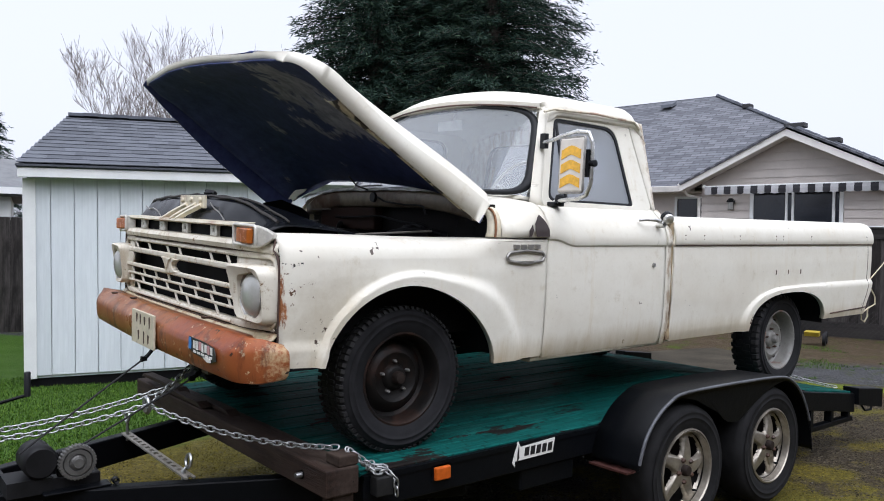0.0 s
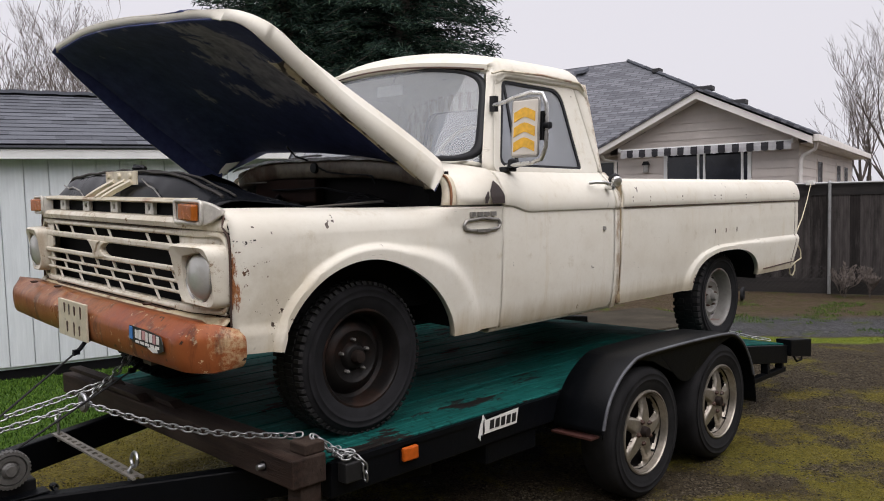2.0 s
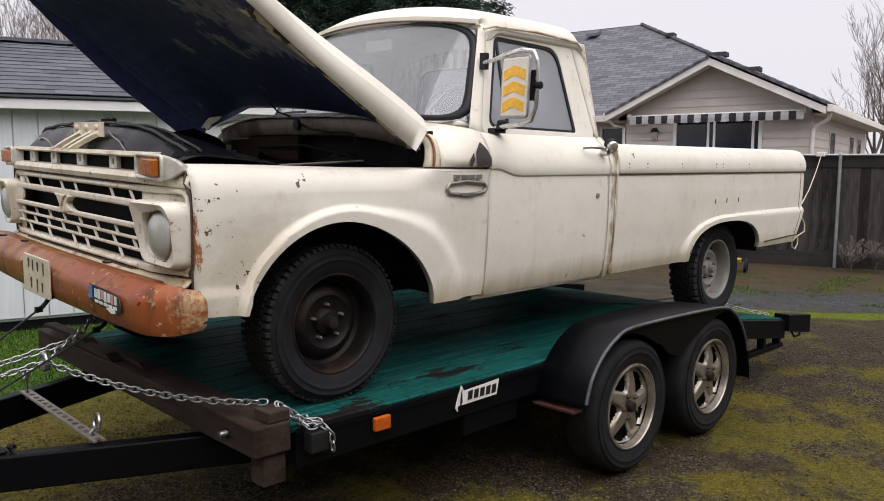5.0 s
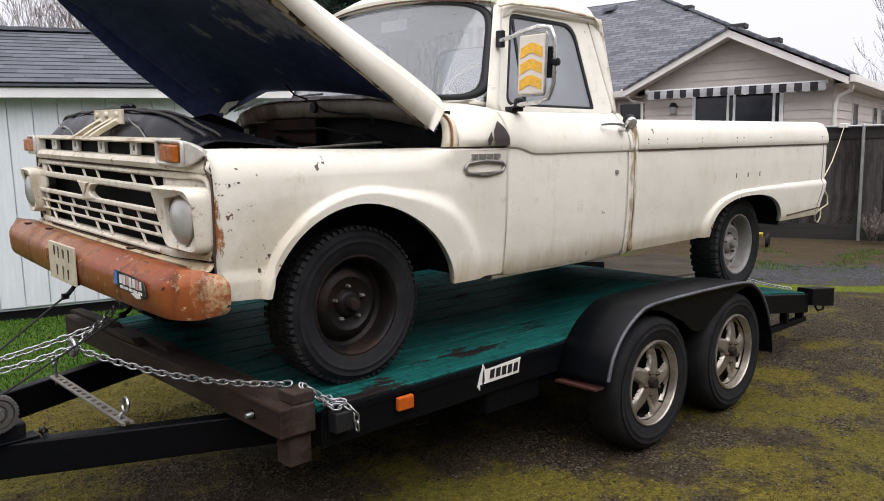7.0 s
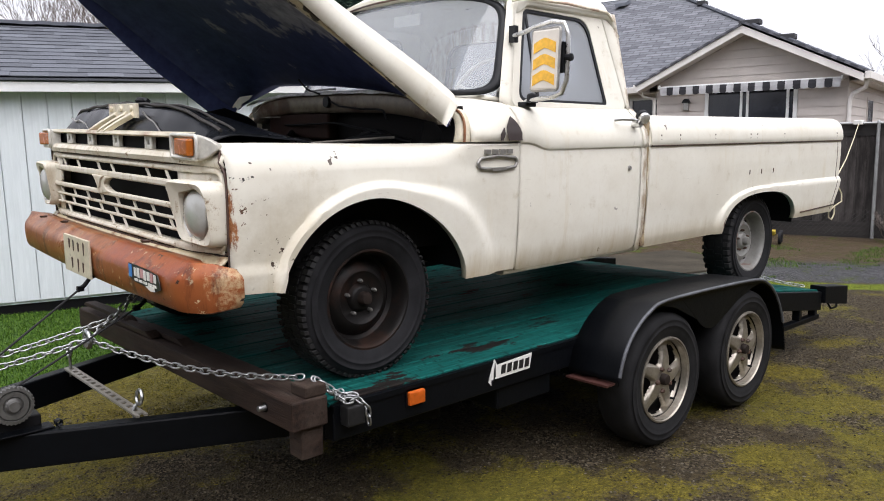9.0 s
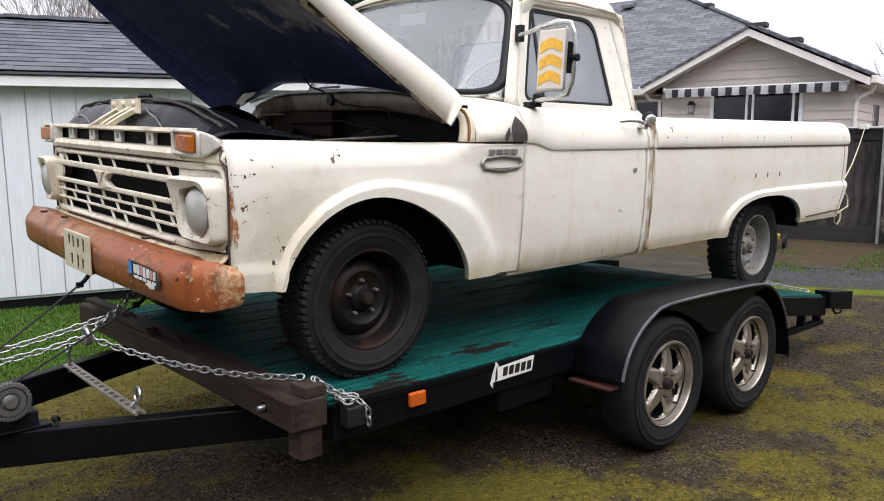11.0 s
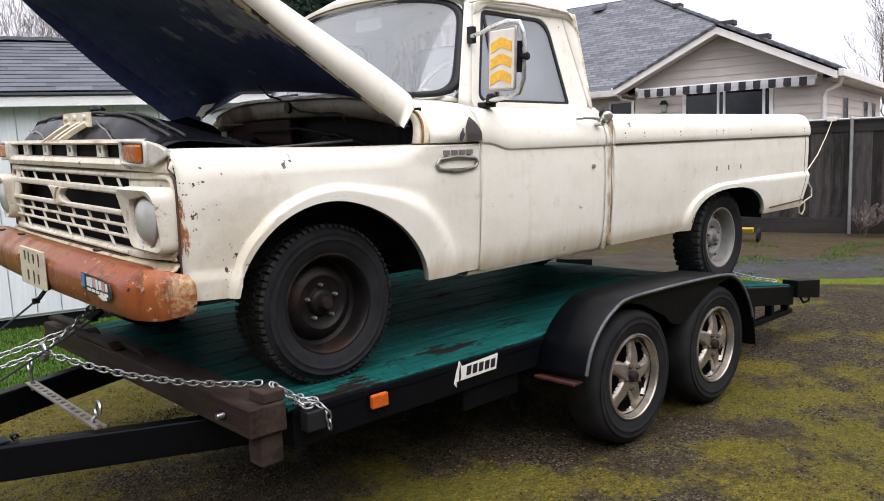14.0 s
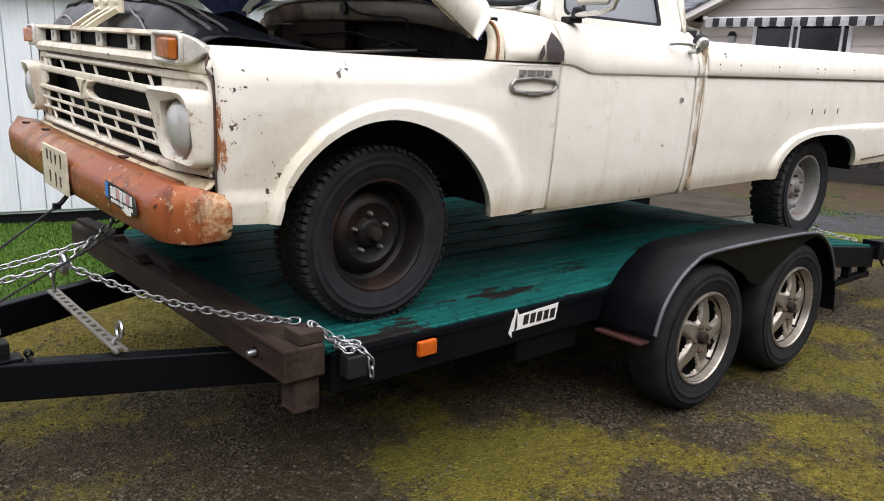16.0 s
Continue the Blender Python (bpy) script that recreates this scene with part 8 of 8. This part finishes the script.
def uv_plane(bm, vs, face_uv):
    layer = bm.loops.layers.uv.verify()
    f = bm.faces.new(vs)
    for lp, uvc in zip(f.loops, face_uv):
        lp[layer].uv = uvc


def roof_plane(pts, along):
    """A roof face with metres for texture coordinates."""
    bm = bmesh.new()
    p = [Vector(q) for q in pts]
    e1 = Vector(along).normalized()
    nrm = (p[1] - p[0]).cross(p[2] - p[0]).normalized()
    e2 = nrm.cross(e1)
    uv_plane(bm, [bm.verts.new(q) for q in p], [((q - p[0]).dot(e1), (q - p[0]).dot(e2)) for q in p])
    return bm


def wall_with_hole(x0, x1, z0, z1, holes, y0, y1):
    """A wall along x with openings cut through it."""
    bm = bmesh.new()
    xs = sorted({x0, x1, *(h[0] for h in holes), *(h[1] for h in holes)})
    zs = sorted({z0, z1, *(h[2] for h in holes), *(h[3] for h in holes)})
    for a, b in zip(xs, xs[1:]):
        for c, d in zip(zs, zs[1:]):
            if not any(h[0] <= a and b <= h[1] and h[2] <= c and d <= h[3] for h in holes):
                box(bm, (a, y0, c), (b, y1, d))
    bmesh.ops.remove_doubles(bm, verts=bm.verts, dist=1e-5)
    return bm


WX0, WX1, WZ0, WZ1 = 1.26, 3.12, 1.0, 2.64
part("front_wall", wall_with_hole(0.0, GW, 0, 2.9, [(WX0, WX1, WZ0, WZ1)], 0.0, 0.15), SIDING, house)
part("main_wall", wall_with_hole(-8.0, 0.0, 0, 2.9, [(-1.05, -0.25, 1.1, 2.62)], 0.9, 1.05), SIDING, house)
part("return_wall", boxes(((0.0, 0.15, 0), (0.12, 0.9, 2.9))), SIDING, house)
side_wall = part("side_wall", boxes(((GW - 0.15, 0.15, 0), (GW, 8.4, 2.9))), SIDING, house)
part("back_wall", boxes(((-8.0, 8.3, 0), (GW - 0.16, 8.4, 2.9))), SIDING, house)
bm = bmesh.new()
prism(bm, [(0.0, 2.9), (GW, 2.9), (GW / 2, 2.9 + GW / 2 * 0.485)], "y", 0.0, 0.12)
part("gable_wall", bm, SIDING, house)
# lap boards on the front, each a board of its own
for i in range(22):
    z = 0.15 + 0.19 * i
    if z < 2.75:
        spans = [(0.0, GW)] if (z + 0.18 < WZ0 or z > WZ1) else [(0.0, WX0 - 0.09), (WX1 + 0.09, GW)]
    else:
        k = (z + 0.06 - 2.9) / 0.485
        spans = [(max(0, k), GW - max(0, k))]
    for a, b in spans:
        if b - a > 0.1:
            bm = bmesh.new()
            prism(bm, [(-0.022, z), (-0.004, z + 0.196), (0.0, z + 0.196), (0.0, z)], "x", a, b)
            part("lap_board", bm, SIDING, house)
for i in range(14):
    z = 0.15 + 0.19 * i
    bm = bmesh.new()
    prism(bm, [(GW + 0.022, z), (GW + 0.004, z + 0.196), (GW, z + 0.196), (GW, z)], "y", 0.0, 8.4)
    part("lap_board", bm, SIDING, house)
# narrow windows in the side wall
for y0 in (2.2, 5.2, 6.6):
    wf = part("window_frame", boxes(((GW - 0.02, y0, 1.0), (GW + 0.035, y0 + 0.75, 2.5))), SIDING, house)
    part("pane", boxes(((GW + 0.03, y0 + 0.06, 1.06), (GW + 0.040, y0 + 0.69, 2.44))), DARK_GLASS, wf)
# window on the front
win = part("window_frame", wall_with_hole(WX0 - 0.08, WX1 + 0.08, WZ0 - 0.08, WZ1 + 0.07, [(WX0, 1.98, WZ0, WZ1), (2.03, 2.12, WZ0, WZ1), (2.17, 2.975, WZ0, WZ1), (3.03, WX1, WZ0, WZ1)], -0.04, 0.03), WHITE_TRIM, house, "white window frame")
for a, b in ((WX0, 1.98), (2.03, 2.12), (2.17, 2.975), (3.03, WX1)):
    part("pane", boxes(((a - 0.01, 0.0, WZ0), (b + 0.01, 0.012, WZ1))), DARK_GLASS, win, "dark window pane")
part("window_sill", boxes(((WX0 - 0.12, -0.07, WZ0 - 0.13), (WX1 + 0.12, 0.0, WZ0 - 0.08))), WHITE_TRIM, win)
win2 = part("window_frame", wall_with_hole(-1.10, -0.20, 1.05, 2.66, [(-1.03, -0.27, 1.12, 2.60)], 0.86, 0.93), WHITE_TRIM, house)
part("pane", boxes(((-1.04, 0.90, 1.1), (-0.26, 0.912, 2.61))), DARK_GLASS, win2)
# gable roof, fascia
P, EAVE, OV = 0.485, 2.90, 0.36
pk = EAVE + (GW / 2 + OV) * P
cx = GW / 2
thick(part("roof", roof_plane([(-OV, -0.54, EAVE), (-OV, 2.2, EAVE), (cx, 2.6, pk), (cx, -0.54, pk)], (0, 1, 0)), HOUSE_ROOF, house), 0.05)
thick(part("roof", roof_plane([(GW + OV, -0.54, EAVE), (GW + OV, 2.2, EAVE), (cx, 2.6, pk), (cx, -0.54, pk)], (0, 1, 0)), HOUSE_ROOF, house), 0.05)
for s in (-1, 1):
    bm = bmesh.new()
    e = cx + s * (cx + OV)
    prism(bm, [(e, EAVE - 0.20), (cx, pk - 0.21), (cx, pk - 0.045), (e, EAVE - 0.045)], "y", -0.50, -0.455)
    part("fascia", bm, FASCIA, house, "off-white barge board")
    bm = bmesh.new()
    prism(bm, [(e, EAVE - 0.16), (cx, pk - 0.17), (cx, pk - 0.14), (e, EAVE - 0.13)], "y", -0.45, 0.0)
    part("soffit", bm, FASCIA, house)
# main hip roof
RY, RZ, RX = 5.30, 6.02, -1.78
thick(part("roof", roof_plane([(-9.0, 0.40, EAVE), (GW + OV, 0.40, EAVE), (RX, RY, RZ), (-9.0, RY, RZ)], (1, 0, 0)), HOUSE_ROOF, house), 0.05)
thick(part("roof", roof_plane([(GW + OV, 0.40, EAVE), (GW + OV, 8.9, EAVE), (RX, RY, RZ)], (0, 1, 0)), HOUSE_ROOF, house), 0.05)
thick(part("roof", roof_plane([(-9.0, 8.9, EAVE), (GW + OV, 8.9, EAVE), (RX, RY, RZ), (-9.0, RY, RZ)], (1, 0, 0)), HOUSE_ROOF, house), 0.05)
part("soffit", boxes(((GW, 0.1, EAVE - 0.16), (GW + OV, 8.9, EAVE - 0.13))), FASCIA, house)
part("soffit", boxes(((-9.0, 0.42, EAVE - 0.16), (0.0, 0.92, EAVE - 0.13))), FASCIA, house)
for lo, hi in (((-9.0, 0.28, EAVE - 0.15), (-OV, 0.40, EAVE + 0.0)), ((GW + OV, -0.40, EAVE - 0.15), (GW + OV + 0.12, 8.9, EAVE + 0.0)), ((-OV - 0.10, -0.40, EAVE - 0.15), (-OV, 0.28, EAVE + 0.0))):
    bm = bmesh.new()
    if hi[0] - lo[0] > 1:
        prism(bm, [(hi[1], lo[2]), (lo[1] + 0.03, lo[2]), (lo[1], hi[2]), (hi[1], hi[2])], "x", lo[0], hi[0])
    else:
        box(bm, lo, hi)
    part("gutter", bm, FASCIA, house, bevel=0.01)
for x, y0 in ((GW + 0.06, -0.06),):
    bm = bmesh.new()
    tube(bm, [(GW + OV + 0.04, -0.2, EAVE - 0.14), (GW + OV, -0.15, EAVE - 0.30), (x + 0.05, y0, EAVE - 0.42), (x, y0, EAVE - 0.55), (x, y0, 0.1)], 0.045, 8)
    part("downpipe", bm, FASCIA, house, smooth=True)
bm = bmesh.new()
tube(bm, [(-OV - 0.02, -0.2, EAVE - 0.14), (-OV + 0.05, -0.1, EAVE - 0.28), (-0.06, -0.03, EAVE - 0.33), (-0.05, -0.03, 0.1)], 0.04, 8)
part("downpipe", bm, FASCIA, house, smooth=True)
# roof vents and hip caps
for x, y in ((-5.2, 4.85), (-3.2, 4.85)):
    z = EAVE + (y - 0.40) / (RY - 0.40) * (RZ - EAVE)
    bm = bmesh.new()
    prism(bm, [(y - 0.18, z + 0.0), (y - 0.16, z + 0.10), (y + 0.16, z + 0.24), (y + 0.2, z + 0.12)], "x", x - 0.18, x + 0.18)
    part("roof_vent", bm, SHINGLE, house, "grey roof vent")
a, b = Vector((GW + OV, 0.40, EAVE)), Vector((RX, RY, RZ))
for i in range(24):
    p, q = a.lerp(b, i / 24), a.lerp(b, (i + 1.1) / 24)
    bm = bmesh.new()
    tube(bm, [p + Vector((0, 0, 0.02)), q + Vector((0, 0, 0.035))], 0.055, 6)
    part("hip_cap", bm, SHINGLE, house)
for t, w in ((0.52, 0.26), (0.34, 0.20), (0.80, 0.12)):
    p = a.lerp(b, t)
    part("roof_vent", boxes(((p.x - w, p.y - 0.1, p.z + 0.0), (p.x + w, p.y + 0.2, p.z + 0.13))), plain("black_vent", (0.03, 0.03, 0.033), 0.7), house, "dark ridge vent", bevel=0.02)
# wall lamp
bm = bmesh.new()
box(bm, (0.68, -0.10, 2.26), (0.81, -0.02, 2.44))
lampb = part("wall_lamp", bm, TRIM, house, "dark wall lantern", bevel=0.01)
bm = bmesh.new()
prism(bm, [(0.65, 2.44), (0.84, 2.44), (0.78, 2.53), (0.71, 2.53)], "y", -0.12, -0.01)
part("lamp_cap", bm, RUBBER, lampb)
# rolled awning: bar, arms and striped valance, each stripe a strip of cloth
awning = thing("awning", "rolled awning with a dark and white striped valance", "awning", house.matrix_basis.copy())
bm = bmesh.new()
tube(bm, [(0.18, -0.30, 2.80), (GW - 0.06, -0.30, 2.80)], 0.030, 10)
for x in (0.18, GW - 0.06):
    lathe(bm, [(0.0, -0.02), (0.06, -0.02), (0.06, 0.02), (0.0, 0.02)], 12, "x", (x, -0.30, 2.80))
    box(bm, (x - 0.02, -0.30, 2.78), (x + 0.02, 0.0, 2.82))
part("roller_bar", bm, WHITE_TRIM, awning, smooth=True)
STRIPE_D = plain("dark_grey_cloth", (0.022, 0.022, 0.026), 0.85)
STRIPE_W = plain("pale_grey_cloth", (0.42, 0.42, 0.43), 0.85)
ns = 25
for i in range(ns):
    a, b = lerp(0.21, GW - 0.08, i / ns), lerp(0.21, GW - 0.08, (i + 1) / ns)
    bm = bmesh.new()
    rows = []
    for j in range(5):
        t = j / 4
        x = lerp(a, b, t)
        rows.append([(x, -0.335, 2.80), (x, -0.35 + 0.012 * math.sin(i * 1.7 + t * 2), 2.72), (x, -0.345 + 0.02 * math.sin(i * 1.7 + t * 2), 2.63 - 0.022 * math.sin(math.pi * t))])
    sheet(bm, rows)
    thick(part("stripe", bm, STRIPE_D if i % 2 else STRIPE_W, awning), 0.004)

# neighbour's low building at the far left
nb = thing("neighbour_garage", "white neighbouring garage with grey roof", "garage", pose(-3.6, 13.2, 0, 0, 0, -10))
part("wall", boxes(((0, 0, 0), (4.4, 4, 2.25))), WHITE_TRIM, nb)
bm = bmesh.new()
prism(bm, [(-0.3, 2.2), (2.0, 2.95), (4.3, 2.2), (4.3, 2.1), (-0.3, 2.1)], "x", -0.3, 4.7)
part("roof", bm, plain("mossy_grey_roof", (0.16, 0.165, 0.17), 0.9, vary=0.3), nb)
part("gutter", boxes(((-0.3, -0.42, 2.14), (4.7, -0.30, 2.26))), WHITE_TRIM, nb)


# ---- trees ----
BARK = plain("grey_brown_bark", (0.085, 0.070, 0.060), 0.9, vary=0.4, scale=6, relief=0.5)
TWIG = plain("bare_twig", (0.15, 0.125, 0.11), 0.9, vary=0.3)


def bare_tree(name, at, height, seed, label, spread_k=1.0, depth=6):
    r = random.Random(seed)
    e = thing(name, label, "tree", Matrix.Translation(at))
    trunk, twigs = bmesh.new(), bmesh.new()

    def grow(p, d, length, rad, level):
        pts, rr = [p], [rad]
        q, dd = p.copy(), d.copy()
        n = 4
        for i in range(n):
            dd = (dd + Vector((r.uniform(-1, 1), r.uniform(-1, 1), r.uniform(-0.3, 0.9))) * 0.13).normalized()
            q = q + dd * (length / n)
            pts.append(q.copy())
            rr.append(rad * (1 - 0.42 * (i + 1) / n))
        tube(trunk if level < 2 else twigs, pts, rr, 7 if level < 2 else (4 if level < 4 else 3))
        if level >= depth:
            return
        kids = r.choice((2, 3, 3)) if level else 4
        for k in range(kids):
            j = n if k == 0 else r.randrange(1, n + 1)
            side = Vector((r.uniform(-1, 1), r.uniform(-1, 1), r.uniform(0.0, 0.8))).normalized()
            nd = (dd * 0.9 + side * (0.35 if k == 0 else 0.75) * spread_k).normalized()
            grow(pts[j], nd, length * r.uniform(0.62, 0.82), max(0.006, rr[j] * r.uniform(0.55, 0.8)), level + 1)
    grow(Vector((0, 0, -0.1)), Vector((0, 0, 1)), height * 0.30, height * 0.020, 0)
    part("trunk", trunk, BARK, e, smooth=True)
    tagged(part("twig_crown", twigs, TWIG, e, "fine bare twigs"), kind="stuff")
    return e


NEEDLE = island_mat("dark_fir_needles", [(0.0, (0.006, 0.015, 0.012)), (0.5, (0.014, 0.032, 0.023)), (0.85, (0.026, 0.052, 0.034)), (1.0, (0.05, 0.08, 0.045))], 0.7)


def conifer(name, at, height, radius, seed, label, density=1.0, low=0.8):
    """A fir: tapered trunk, drooping boughs and sprays of needles along them."""
    r = np.random.default_rng(seed)
    e = thing(name, label, "tree", Matrix.Translation(at))
    bm = bmesh.new()
    tube(bm, [(0, 0, -0.1), (0.05, 0, height * 0.4), (0, 0.04, height * 0.75), (0, 0, height)], [height * 0.022, height * 0.016, height * 0.008, 0.02], 10)
    part("trunk", bm, BARK, e, smooth=True)
    limbs = bmesh.new()
    vs, fs = [], []
    n = int(height * 26 * density)
    for i in range(n):
        f = (i + r.uniform(0, 1)) / n
        z = lerp(low, height * 0.985, f)
        reach = radius * (1 - f) ** 0.75 * r.uniform(0.72, 1.15) + 0.25
        az = i * 2.399 + r.uniform(-0.4, 0.4)
        c, s = math.cos(az), math.sin(az)
        droop = r.uniform(0.05, 0.30)
        pts = []
        for k in range(6):
            t = k / 5
            pts.append(Vector((c * reach * t, s * reach * t, z + reach * (0.20 * t - (0.20 + droop) * t * t))))
        tube(limbs, pts, [0.035 * (1 - 0.8 * k / 5) for k in range(6)], 4)
        m = int(34 + reach * 92)
        for _ in range(m):
            t = r.uniform(0.18, 1.03)
            k = min(int(t * 5), 4)
            p = pts[k].lerp(pts[k + 1], min(1.2, t * 5 - k))
            off = r.normal(0, 1, 3) * np.array([0.15, 0.15, 0.07]) * (0.6 + reach * 0.16)
            p = p + Vector(off)
            ln = r.uniform(0.09, 0.26)
            d = Vector((c + r.normal(0, 0.7), s + r.normal(0, 0.7), r.normal(-0.35, 0.35))).normalized()
            w = Vector((r.normal(), r.normal(), r.normal())).cross(d).normalized() * ln * 0.10
            o = len(vs)
            vs += [tuple(p - d * ln * 0.3), tuple(p + w), tuple(p + d * ln), tuple(p - w)]
            fs.append((o, o + 1, o + 2, o + 3))
    part("bough_frame", limbs, BARK, e)
    me = bpy.data.meshes.new("crown")
    me.from_pydata(vs, [], fs)
    ob = new("crown", me)
    me.materials.append(NEEDLE)
    ob.parent = e
    tagged(ob, "dense dark green needle sprays", kind="stuff")
    return e


EYE0 = Vector((-1.8, -3.4, 0))


def bearing(az, d):
    return EYE0 + Vector((math.sin(radians(az)), math.cos(radians(az)), 0)) * d


conifer("fir_tree", bearing(42.0, 30), 21.0, 5.0, 3, "tall dark green fir with drooping boughs", 1.35)
conifer("fir_tree", bearing(33.5, 31), 20.0, 4.8, 5, "broad dark green fir beyond the shed", 1.3)
conifer("fir_tree", bearing(37.8, 33), 22.0, 5.0, 6, "dark green fir standing between two others", 1.2)
conifer("fir_tree", bearing(7.2, 42), 8.6, 2.6, 8, "distant dark fir above the neighbouring roof", 0.6)
bare_tree("bare_tree", bearing(17.5, 24), 7.6, 11, "leafless tree with fine twigs behind the shed", 0.9, 7)
bare_tree("bare_tree", bearing(19.3, 25), 8.3, 29, "leafless tree with a rounded twiggy crown", 1.1, 7)
bare_tree("bare_tree", bearing(21.5, 26), 8.0, 23, "leafless slender tree behind the shed", 0.8, 6)
bare_tree("bare_tree", bearing(76.0, 36), 12.6, 31, "leafless tree with many upright twigs by the house", 0.8, 7)
bare_tree("bare_tree", bearing(79.5, 38), 12.5, 37, "tall leafless tree with upright twigs", 0.8, 7)
bare_tree("bare_tree", bearing(73.6, 41), 9.0, 41, "thin leafless tree beyond the house", 0.8, 6)
bare_tree("bare_shrub", fence_at(-0.10, -0.40, 0), 0.70, 51, "bare brown shrub in front of the fence", 1.9, 6)
bare_tree("bare_shrub", fence_at(0.25, -0.36, 0), 0.62, 53, "low tangle of bare stems in front of the fence", 2.2, 6)
bare_tree("bare_tree", bearing(77.6, 34), 11.5, 61, "leafless tree with a broad fine crown", 1.0, 7)
bare_tree("bare_tree", bearing(81.5, 36), 13.0, 67, "tall leafless tree beyond the fence", 0.9, 7)
